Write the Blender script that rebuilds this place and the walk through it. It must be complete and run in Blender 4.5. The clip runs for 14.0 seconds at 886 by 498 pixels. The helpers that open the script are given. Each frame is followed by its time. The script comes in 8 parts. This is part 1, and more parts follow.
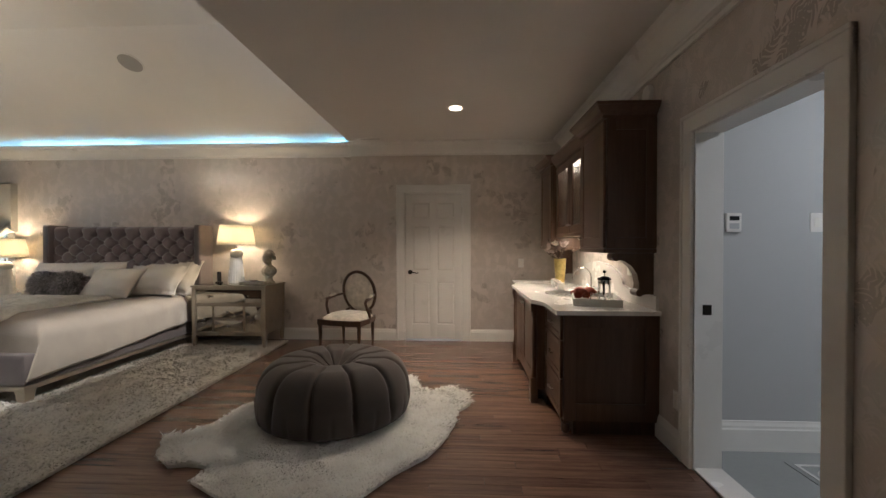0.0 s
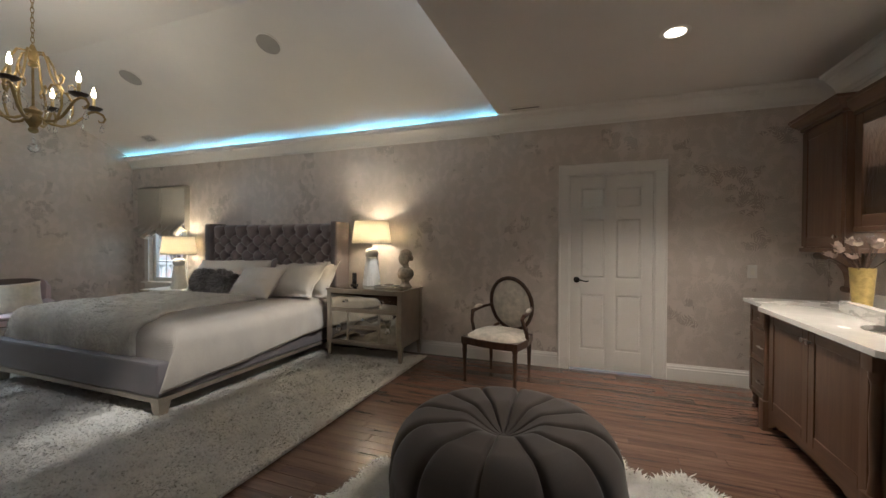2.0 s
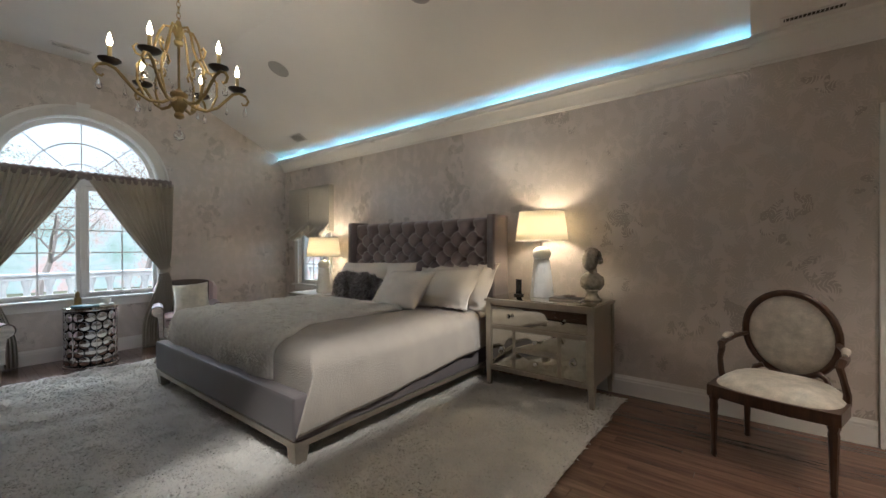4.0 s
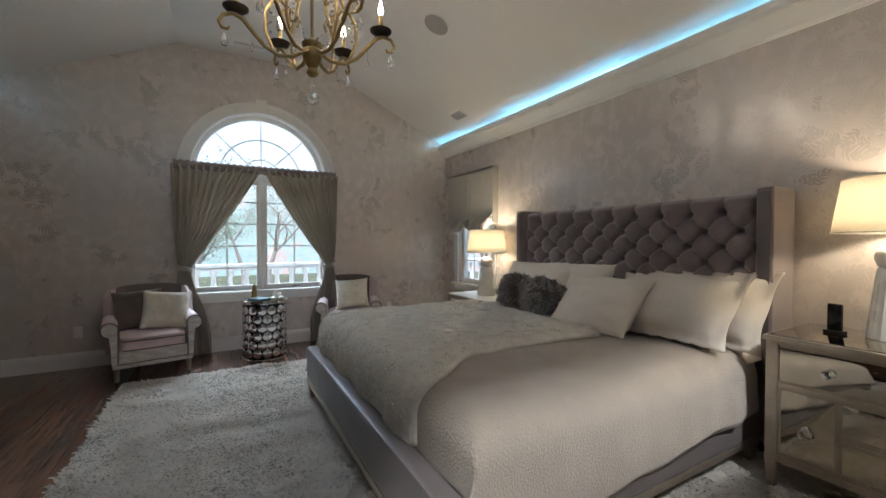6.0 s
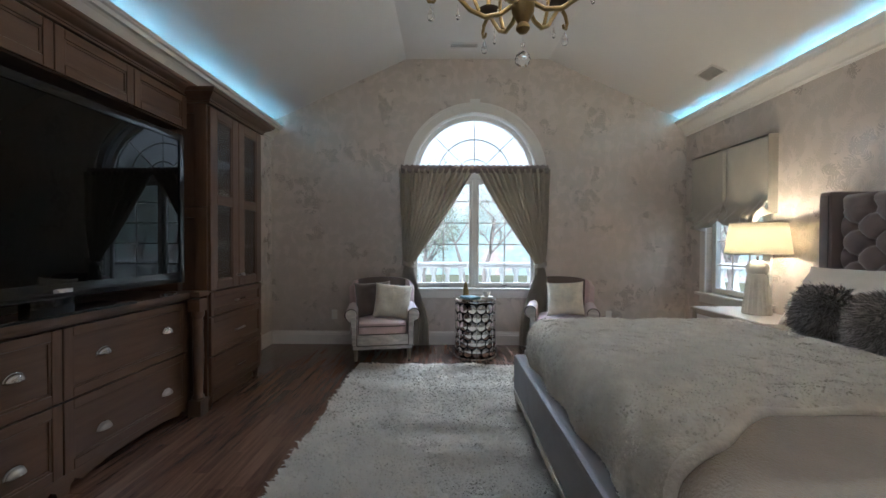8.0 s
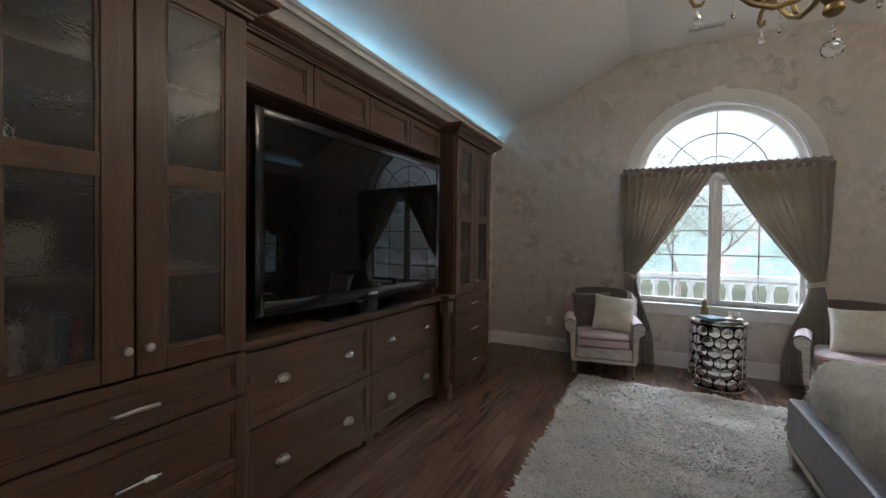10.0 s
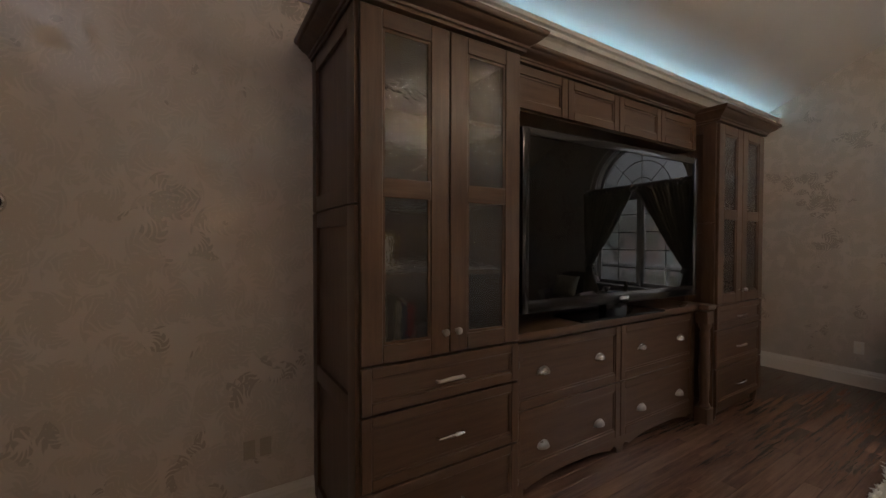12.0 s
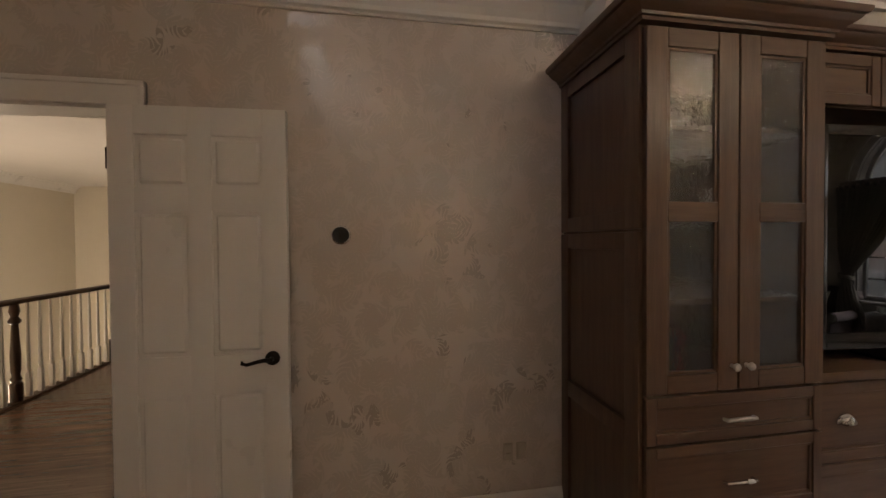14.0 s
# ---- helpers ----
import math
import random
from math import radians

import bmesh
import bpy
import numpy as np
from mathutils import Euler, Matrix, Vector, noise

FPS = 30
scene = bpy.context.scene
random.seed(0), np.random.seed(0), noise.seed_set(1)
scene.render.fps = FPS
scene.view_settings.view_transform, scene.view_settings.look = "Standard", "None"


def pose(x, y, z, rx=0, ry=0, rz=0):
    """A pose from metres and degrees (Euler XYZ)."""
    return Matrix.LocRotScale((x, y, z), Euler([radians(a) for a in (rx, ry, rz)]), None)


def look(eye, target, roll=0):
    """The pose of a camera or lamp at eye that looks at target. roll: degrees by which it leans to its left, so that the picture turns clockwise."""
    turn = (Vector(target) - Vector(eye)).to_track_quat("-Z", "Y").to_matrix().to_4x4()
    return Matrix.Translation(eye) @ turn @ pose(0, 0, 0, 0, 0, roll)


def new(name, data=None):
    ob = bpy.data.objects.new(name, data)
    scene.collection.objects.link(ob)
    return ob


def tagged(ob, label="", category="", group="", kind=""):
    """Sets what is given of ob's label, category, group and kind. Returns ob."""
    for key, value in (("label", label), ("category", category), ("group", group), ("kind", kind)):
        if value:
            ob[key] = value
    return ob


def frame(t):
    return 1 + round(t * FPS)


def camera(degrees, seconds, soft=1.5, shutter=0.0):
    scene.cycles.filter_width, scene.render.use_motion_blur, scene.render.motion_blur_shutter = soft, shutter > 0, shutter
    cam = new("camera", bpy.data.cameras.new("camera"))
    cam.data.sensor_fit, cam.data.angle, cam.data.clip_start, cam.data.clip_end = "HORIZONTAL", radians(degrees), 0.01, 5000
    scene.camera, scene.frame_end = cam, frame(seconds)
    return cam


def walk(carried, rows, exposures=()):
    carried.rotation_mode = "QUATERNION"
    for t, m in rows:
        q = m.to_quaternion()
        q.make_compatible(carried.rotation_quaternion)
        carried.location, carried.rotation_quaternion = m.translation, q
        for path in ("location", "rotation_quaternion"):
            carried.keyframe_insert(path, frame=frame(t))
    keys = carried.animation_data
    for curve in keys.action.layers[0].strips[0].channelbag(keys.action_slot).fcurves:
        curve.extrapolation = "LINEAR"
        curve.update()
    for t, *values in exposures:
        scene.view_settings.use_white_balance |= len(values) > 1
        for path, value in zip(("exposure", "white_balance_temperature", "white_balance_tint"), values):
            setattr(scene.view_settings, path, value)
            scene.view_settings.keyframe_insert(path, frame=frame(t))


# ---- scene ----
cam = camera(96.6, 14.0)
PATH = [
    (0, (0.643, 0.565, 1.319), (0.553, 2.563, 1.297), -0.0),
    (0.5, (0.532, 0.856, 1.308), (0.305, 2.843, 1.29), 0.2),
    (1, (0.398, 1.125, 1.307), (0.017, 3.089, 1.289), 0.1),
    (1.5, (0.272, 1.398, 1.322), (-0.276, 3.322, 1.298), 0.1),
    (2, (0.078, 1.617, 1.314), (-0.622, 3.491, 1.287), 0.2),
    (2.2, (0.017, 1.695, 1.317), (-0.746, 3.543, 1.285), 0.3),
    (4.3, (-1.018, 2.445, 1.256), (-2.319, 3.963, 1.241), -0.2),
    (4.5, (-1.111, 2.496, 1.275), (-2.462, 3.971, 1.251), -0.1),
    (5, (-1.353, 2.638, 1.271), (-2.851, 3.963, 1.24), -0.1),
    (5.5, (-1.591, 2.782, 1.281), (-3.207, 3.96, 1.247), -0.1),
    (6, (-1.808, 2.969, 1.277), (-3.549, 3.953, 1.237), -0.0),
    (6.5, (-2.013, 3.114, 1.256), (-3.863, 3.872, 1.217), 0.0),
    (7, (-2.163, 3.121, 1.238), (-4.085, 3.671, 1.206), 0.0),
    (7.5, (-2.242, 3.101, 1.229), (-4.223, 3.378, 1.201), 0.1),
    (8, (-2.256, 3.075, 1.221), (-4.256, 3.06, 1.196), 0.2),
    (8.2, (-2.27, 3.043, 1.223), (-4.266, 2.926, 1.197), 0.3),
    (10.3, (-2.075, 2.844, 1.33), (-3.738, 1.735, 1.29), 0.6),
    (10.5, (-2.08, 2.847, 1.327), (-3.661, 1.624, 1.284), 0.5),
    (11, (-2.015, 2.816, 1.329), (-3.435, 1.408, 1.292), 0.3),
    (11.5, (-1.936, 2.789, 1.34), (-3.176, 1.221, 1.3), 0.2),
    (12, (-1.841, 2.754, 1.342), (-2.904, 1.06, 1.303), 0.1),
    (12.5, (-1.717, 2.709, 1.358), (-2.618, 0.924, 1.32), -0.1),
    (13, (-1.563, 2.682, 1.401), (-2.298, 0.822, 1.372), -0.1),
    (13.5, (-1.437, 2.658, 1.428), (-1.996, 0.738, 1.393), -0.2),
    (14, (-1.388, 2.65, 1.441), (-1.726, 0.679, 1.406), -0.4),
]
EXPOSURES = [(0.0, 0.3, 6150, 13), (2.0, 0.17, 5800, 10), (4.5, 0.2, 5850, 11), (6.5, 0.27, 5700, 10), (8.0, 0.4, 5600, 10), (10.5, 0.27, 6100, 13), (12.0, 0.2, 6950, 20), (14.0, 0.5, 7450, 21)]
walk(cam, [(t, look(eye, target, roll)) for t, eye, target, roll in PATH], EXPOSURES)

# ---- daylight ----
world = bpy.data.worlds.new("sky")
scene.world = world
world.use_nodes = True
wn = world.node_tree.nodes
sky = wn.new("ShaderNodeTexSky")
sky.sky_type, sky.sun_disc = "NISHITA", False
sky.sun_elevation, sky.sun_rotation = radians(48), radians(115)
sky.dust_density, sky.ozone_density, sky.air_density = 0.3, 3.0, 1.0
world.node_tree.links.new(sky.outputs[0], wn["Background"].inputs[0])
wn["Background"].inputs[1].default_value = 0.12

# ---- small helpers ----
N, S, W, E = 5.97, 0.735, -7.05, 2.0      # inner faces of the bedroom walls
S2 = 0.95                                 # inner face of the south wall's thicker west end
ZC = 2.71                                 # flat ceiling
TRAY = -0.87                              # east end of the vault
MID = 3.45                                # the vault's middle line
WIN_Y, WIN_R = 3.42, 0.75                 # the arched window


def lamp(name, kind, at, watts, colour, size=0.05, **more):
    data = bpy.data.lights.new(name, kind)
    data.energy, data.color = watts, colour
    if kind == "AREA":
        data.shape, data.size, data.size_y = "RECTANGLE", size[0], size[1]
    else:
        data.shadow_soft_size = size
    if kind == "SPOT":
        data.spot_size, data.spot_blend = radians(more.get("cone", 100)), 1.0
    ob = new(name, data)
    ob.matrix_world = at
    return ob


def mesh_ob(name, bm, material, smooth=False):
    me = bpy.data.meshes.new(name)
    bmesh.ops.recalc_face_normals(bm, faces=bm.faces)
    bm.to_mesh(me)
    bm.free()
    if smooth:
        for p in me.polygons:
            p.use_smooth = True
        if smooth != "all":
            me.set_sharp_from_angle(angle=radians(38))
    me.materials.append(material)
    return new(name, me)


def part(name, bm, material, parent, label="", smooth=True):
    ob = mesh_ob(name, bm, material, smooth)
    ob.parent = parent
    if label:
        ob["label"] = label
    return ob


def thing(name, at, label, category, group="", kind=""):
    ob = new(name)
    ob.empty_display_size = 0.1
    ob.matrix_basis = at if isinstance(at, Matrix) else Matrix.Translation(at)
    return tagged(ob, label, category, group, kind)


def setting(name, bm, material, label, category="", smooth=False):
    ob = mesh_ob(name, bm, material, smooth)
    return tagged(ob, label, category, "", "structure")


def box(bm, x0, x1, y0, y1, z0, z1, bevel=0.0, seg=2):
    m = Matrix.LocRotScale(((x0 + x1) / 2, (y0 + y1) / 2, (z0 + z1) / 2), None, (abs(x1 - x0), abs(y1 - y0), abs(z1 - z0)))
    got = bmesh.ops.create_cube(bm, size=1, matrix=m)
    if bevel:
        edges = list({e for v in got["verts"] for e in v.link_edges})
        bmesh.ops.bevel(bm, geom=edges, offset=bevel, segments=seg, profile=0.7, affect="EDGES")
    return bm


def boxes(*rows, bevel=0.0, seg=2):
    bm = bmesh.new()
    for r in rows:
        box(bm, *r, bevel=bevel, seg=seg)
    return bm


def lathe(profile, seg=24, bm=None, at=(0, 0, 0), wave=None):
    """Turn (radius, height) rows about the z axis; wave(angle, i) scales the radius."""
    bm = bm or bmesh.new()
    rings = []
    for i, (r, z) in enumerate(profile):
        ring = []
        for k in range(seg):
            a = 2 * math.pi * k / seg
            f = wave(a, i) if wave else 1.0
            ring.append(bm.verts.new((at[0] + r * f * math.cos(a), at[1] + r * f * math.sin(a), at[2] + z)))
        rings.append(ring)
    for a, b in zip(rings, rings[1:]):
        for k in range(seg):
            bm.faces.new((a[k], a[(k + 1) % seg], b[(k + 1) % seg], b[k]))
    bm.faces.new(rings[0][::-1])
    bm.faces.new(rings[-1])
    return bm


def tube(points, radius, seg=8, bm=None, closed=False):
    """A round rod through points; radius is one number or one per point."""
    bm = bm or bmesh.new()
    pts = [Vector(p) for p in points]
    n = len(pts)
    rad = radius if isinstance(radius, (list, tuple)) else [radius] * n
    up, rings = Vector((0.13, 0.31, 0.94)), []
    for i, p in enumerate(pts):
        d = (pts[(i + 1) % n] - pts[i - 1]) if closed or 0 < i < n - 1 else (pts[min(i + 1, n - 1)] - pts[max(i - 1, 0)])
        d.normalize()
        u = (up - d * up.dot(d))
        u = u.normalized() if u.length > 1e-4 else d.orthogonal().normalized()
        up, v = u, d.cross(u)
        rings.append([bm.verts.new(p + rad[i] * (math.cos(2 * math.pi * k / seg) * u + math.sin(2 * math.pi * k / seg) * v)) for k in range(seg)])
    for a, b in list(zip(rings, rings[1:])) + ([(rings[-1], rings[0])] if closed else []):
        for k in range(seg):
            bm.faces.new((a[k], a[(k + 1) % seg], b[(k + 1) % seg], b[k]))
    if not closed:
        bm.faces.new(rings[0][::-1])
        bm.faces.new(rings[-1])
    return bm


def prism(outline, lo, hi, axis="z", bm=None):
    """Pull a flat outline, given in the two other axes, from lo to hi along axis."""
    bm = bm or bmesh.new()

    def at(p, h):
        return {"x": (h, p[0], p[1]), "y": (p[0], h, p[1]), "z": (p[0], p[1], h)}[axis]
    a = [bm.verts.new(at(p, lo)) for p in outline]
    b = [bm.verts.new(at(p, hi)) for p in outline]
    n = len(outline)
    for k in range(n):
        bm.faces.new((a[k], a[(k + 1) % n], b[(k + 1) % n], b[k]))
    bm.faces.new(a[::-1])
    bm.faces.new(b)
    return bm


def grid(nx, ny, f, bm=None, closed_x=False):
    """A sheet of f(u, v) for u, v from 0 to 1."""
    bm = bm or bmesh.new()
    vs = [[bm.verts.new(f(i / nx, j / ny)) for j in range(ny + 1)] for i in range(nx if closed_x else nx + 1)]
    m = len(vs)
    for i in range(nx):
        for j in range(ny):
            bm.faces.new((vs[i][j], vs[(i + 1) % m][j], vs[(i + 1) % m][j + 1], vs[i][j + 1]))
    return bm


# ---- large lights ----
sun = lamp("garden_sun", "SUN", look((0, 0, 30), (-17, 8, 8)), 4.5, (1.0, 0.95, 0.86), 0.0)
sun.data.angle = radians(8)
lamp("window_sky_light", "AREA", look((W - 4.4, WIN_Y, 5.9), (W + 3.4, WIN_Y, 1.2)), 1150, (0.80, 0.91, 1.0), (8.0, 2.4))
lamp("small_window_sky_light", "AREA", look((-6.26, N + 1.3, 3.6), (-6.1, N - 0.6, 0.7)), 60, (0.74, 0.90, 1.0), (1.2, 0.8))
lamp("can_light", "SPOT", look((0.585, 4.60, ZC - 0.02), (0.585, 4.60, 0)), 200, (1.0, 0.84, 0.64), 0.05, cone=108)


# ---- materials ----
def shader(name, rough=0.5, metal=0.0):
    m = bpy.data.materials.new(name)
    m.use_nodes = True
    b = m.node_tree.nodes["Principled BSDF"]
    b.inputs["Roughness"].default_value, b.inputs["Metallic"].default_value = rough, metal
    return m, m.node_tree.nodes, m.node_tree.links, b


def noise_node(nodes, links, vec, scale, detail=4, rough=0.55):
    n = nodes.new("ShaderNodeTexNoise")
    n.inputs["Scale"].default_value, n.inputs["Detail"].default_value, n.inputs["Roughness"].default_value = scale, detail, rough
    links.new(vec, n.inputs["Vector"])
    return n.outputs["Fac"]


def coords(nodes, links, stretch=(1, 1, 1), space="Object"):
    tc, mp = nodes.new("ShaderNodeTexCoord"), nodes.new("ShaderNodeMapping")
    mp.inputs["Scale"].default_value = stretch
    links.new(tc.outputs[space], mp.inputs["Vector"])
    return mp.outputs[0]


def ramp(nodes, links, fac, stops):
    r = nodes.new("ShaderNodeValToRGB")
    e = r.color_ramp.elements
    while len(e) < len(stops):
        e.new(0.5)
    for k, (p, c) in enumerate(stops):
        e[k].position, e[k].color = p, (*c, 1)
    links.new(fac, r.inputs[0])
    return r.outputs[0]


def scaled(c, f):
    return tuple(min(1.0, v * f) for v in c)


def mat(name, colour, rough=0.5, metal=0.0, var=0.1, scale=6.0, bump=0.1, bscale=80.0, stretch=(1, 1, 1), sheen=0.0, rvar=0.1, depth=0.004, coat=0.0):
    """A surface with broad mottling and fine relief."""
    m, n, l, b = shader(name, rough, metal)
    v = coords(n, l, stretch)
    broad, fine = noise_node(n, l, v, scale), noise_node(n, l, v, bscale, 3)
    mix = n.new("ShaderNodeMath")
    mix.operation = "MULTIPLY_ADD"
    l.new(fine, mix.inputs[0])
    mix.inputs[1].default_value = 0.35
    l.new(broad, mix.inputs[2])
    l.new(ramp(n, l, mix.outputs[0], [(0.4, scaled(colour, 1 - var)), (0.95, scaled(colour, 1 + var))]), b.inputs["Base Color"])
    mr = n.new("ShaderNodeMapRange")
    l.new(broad, mr.inputs[0])
    mr.inputs[1].default_value, mr.inputs[2].default_value = 0.3, 0.7
    mr.inputs[3].default_value, mr.inputs[4].default_value = max(0.02, rough - rvar), min(1, rough + rvar)
    l.new(mr.outputs[0], b.inputs["Roughness"])
    if bump:
        bp = n.new("ShaderNodeBump")
        bp.inputs["Strength"].default_value, bp.inputs["Distance"].default_value = bump, depth
        l.new(fine, bp.inputs["Height"])
        l.new(bp.outputs[0], b.inputs["Normal"])
    b.inputs["Sheen Weight"].default_value = sheen
    b.inputs["Coat Weight"].default_value = coat
    return m


def glow(name, colour, strength, base=(0.8, 0.8, 0.8)):
    m, n, l, b = shader(name, 0.5)
    b.inputs["Base Color"].default_value = (*base, 1)
    b.inputs["Emission Color"].default_value = (*colour, 1)
    b.inputs["Emission Strength"].default_value = strength
    return m


def wood(name, dark, light, rough=0.4, axis=2, scale=1.0, coat=0.0, per_piece=0.0, island=False):
    """Grain that runs along one axis."""
    m, n, l, b = shader(name, rough)
    st = [16 * scale] * 3
    st[axis] = 1.1 * scale
    v = coords(n, l, st)
    if per_piece:
        who, shift = n.new("ShaderNodeNewGeometry" if island else "ShaderNodeObjectInfo"), n.new("ShaderNodeVectorMath")
        shift.operation = "MULTIPLY_ADD"
        l.new(who.outputs["Random Per Island" if island else "Random"], shift.inputs[0])
        shift.inputs[1].default_value = (37, 53, 71)
        l.new(v, shift.inputs[2])
        v = shift.outputs[0]
    grain = noise_node(n, l, v, 2.2, 6, 0.62)
    fine = noise_node(n, l, v, 14, 2)
    mix = n.new("ShaderNodeMath")
    mix.operation = "MULTIPLY_ADD"
    l.new(fine, mix.inputs[0])
    mix.inputs[1].default_value = 0.3
    l.new(grain, mix.inputs[2])
    fac = mix.outputs[0]
    if per_piece:
        add = n.new("ShaderNodeMath")
        add.operation = "MULTIPLY_ADD"
        l.new(who.outputs["Random Per Island" if island else "Random"], add.inputs[0])
        add.inputs[1].default_value = per_piece
        l.new(fac, add.inputs[2])
        fac = add.outputs[0]
    l.new(ramp(n, l, fac, [(0.38, dark), (0.95 + per_piece, light)]), b.inputs["Base Color"])
    bp = n.new("ShaderNodeBump")
    bp.inputs["Strength"].default_value, bp.inputs["Distance"].default_value = 0.12, 0.002
    l.new(fac, bp.inputs["Height"])
    l.new(bp.outputs[0], b.inputs["Normal"])
    b.inputs["Coat Weight"].default_value, b.inputs["Coat Roughness"].default_value = coat, 0.25
    return m


def calc(n, l, op, a, b=None, c=None):
    """One Math node; inputs are numbers or sockets."""
    m = n.new("ShaderNodeMath")
    m.operation = op
    for k, v in enumerate((a, b, c)):
        if v is None:
            continue
        if isinstance(v, (int, float)):
            m.inputs[k].default_value = v
        else:
            l.new(v, m.inputs[k])
    return m.outputs[0]


def fronds(n, l, plane, scale, shift, teeth):
    """Curled acanthus fronds, one to a cell, each turned its own way."""
    mp = n.new("ShaderNodeMapping")
    mp.inputs["Scale"].default_value = (scale, scale * 0.86, 1)
    mp.inputs["Location"].default_value = (shift, shift * 0.6, 0)
    l.new(plane, mp.inputs["Vector"])
    vo = n.new("ShaderNodeTexVoronoi")
    vo.voronoi_dimensions = "2D"
    vo.inputs["Scale"].default_value, vo.inputs["Randomness"].default_value = 1.0, 0.6
    l.new(mp.outputs[0], vo.inputs["Vector"])
    d = n.new("ShaderNodeVectorMath")
    d.operation = "SUBTRACT"
    l.new(mp.outputs[0], d.inputs[0])
    l.new(vo.outputs["Position"], d.inputs[1])
    pick = n.new("ShaderNodeSeparateColor")
    l.new(vo.outputs["Color"], pick.inputs[0])
    turn_by = calc(n, l, "MULTIPLY_ADD", vo.outputs["Distance"], 3.4, calc(n, l, "MULTIPLY", pick.outputs[0], 6.283))
    ro = n.new("ShaderNodeVectorRotate")
    ro.rotation_type = "Z_AXIS"
    l.new(d.outputs[0], ro.inputs["Vector"])
    l.new(turn_by, ro.inputs["Angle"])
    sep = n.new("ShaderNodeSeparateXYZ")
    l.new(ro.outputs[0], sep.inputs[0])
    u, v = sep.outputs[0], calc(n, l, "ABSOLUTE", sep.outputs[1])
    tooth = calc(n, l, "FRACT", calc(n, l, "MULTIPLY", calc(n, l, "MULTIPLY_ADD", v, -0.9, u), teeth))
    env = calc(n, l, "MULTIPLY_ADD", calc(n, l, "MULTIPLY", u, u), -0.8, 0.24)
    reach = calc(n, l, "MULTIPLY", env, calc(n, l, "MULTIPLY_ADD", calc(n, l, "SINE", calc(n, l, "MULTIPLY", tooth, 3.1416)), 0.75, 0.25))
    inner = n.new("ShaderNodeMapRange")
    l.new(calc(n, l, "SUBTRACT", reach, v), inner.inputs[0])
    inner.inputs[1].default_value, inner.inputs[2].default_value = 0.0, 0.03
    gap = n.new("ShaderNodeMapRange")
    l.new(tooth, gap.inputs[0])
    gap.inputs[1].default_value, gap.inputs[2].default_value = 0.10, 0.24
    return calc(n, l, "MULTIPLY", inner.outputs[0], gap.outputs[0])


def damask(name, base, ink, flip):
    """Taupe wallpaper with a sheeny printed leaf scroll; flip tells which axis runs along the wall."""
    m, n, l, b = shader(name, 0.55)
    tc = n.new("ShaderNodeTexCoord")
    sep, com = n.new("ShaderNodeSeparateXYZ"), n.new("ShaderNodeCombineXYZ")
    l.new(tc.outputs["Object"], sep.inputs[0])
    l.new(sep.outputs[1 if flip else 0], com.inputs[0])
    l.new(sep.outputs[2], com.inputs[1])
    mask = fronds(n, l, com.outputs[0], 4.2, 0.3, 9.0)
    for size, shift, teeth in ((5.6, 3.7, 8.0), (5.0, 7.9, 8.0), (6.4, 12.3, 7.0)):
        mask = calc(n, l, "MAXIMUM", mask, fronds(n, l, com.outputs[0], size, shift, teeth))
    worn = noise_node(n, l, com.outputs[0], 2.4, 3)
    wr = n.new("ShaderNodeMapRange")
    l.new(worn, wr.inputs[0])
    wr.inputs[1].default_value, wr.inputs[2].default_value, wr.inputs[3].default_value = 0.34, 0.60, 0.72
    mask = calc(n, l, "MULTIPLY", mask, wr.outputs[0])
    broad = noise_node(n, l, tc.outputs["Object"], 1.3, 3)
    fine = noise_node(n, l, tc.outputs["Object"], 220, 2)
    ground = ramp(n, l, broad, [(0.3, scaled(base, 0.94)), (0.7, scaled(base, 1.05))])
    mx = n.new("ShaderNodeMixRGB")
    l.new(mask, mx.inputs[0])
    l.new(ground, mx.inputs[1])
    mx.inputs[2].default_value = (*ink, 1)
    l.new(mx.outputs[0], b.inputs["Base Color"])
    for socket, plain, printed in (("Roughness", 0.58, 0.27), ("Metallic", 0.02, 0.10), ("Specular IOR Level", 0.4, 1.0), ("Coat Weight", 0.0, 1.0)):
        r = n.new("ShaderNodeMapRange")
        l.new(mask, r.inputs[0])
        r.inputs[3].default_value, r.inputs[4].default_value = plain, printed
        l.new(r.outputs[0], b.inputs[socket])
    b.inputs["Coat Roughness"].default_value, b.inputs["Coat IOR"].default_value = 0.24, 1.8
    bp = n.new("ShaderNodeBump")
    bp.inputs["Strength"].default_value, bp.inputs["Distance"].default_value = 0.15, 0.001
    l.new(fine, bp.inputs["Height"])
    l.new(bp.outputs[0], b.inputs["Normal"])
    return m


def glass(name, rough=0.0, tint=(1, 1, 1), ripple=0.0, rscale=60.0):
    m, n, l, b = shader(name, rough)
    b.inputs["Base Color"].default_value = (*tint, 1)
    b.inputs["Transmission Weight"].default_value = 1.0
    b.inputs["IOR"].default_value = 1.45
    if ripple:
        bp = n.new("ShaderNodeBump")
        bp.inputs["Strength"].default_value, bp.inputs["Distance"].default_value = ripple, 0.004
        l.new(noise_node(n, l, coords(n, l), rscale, 2), bp.inputs["Height"])
        l.new(bp.outputs[0], b.inputs["Normal"])
    return m


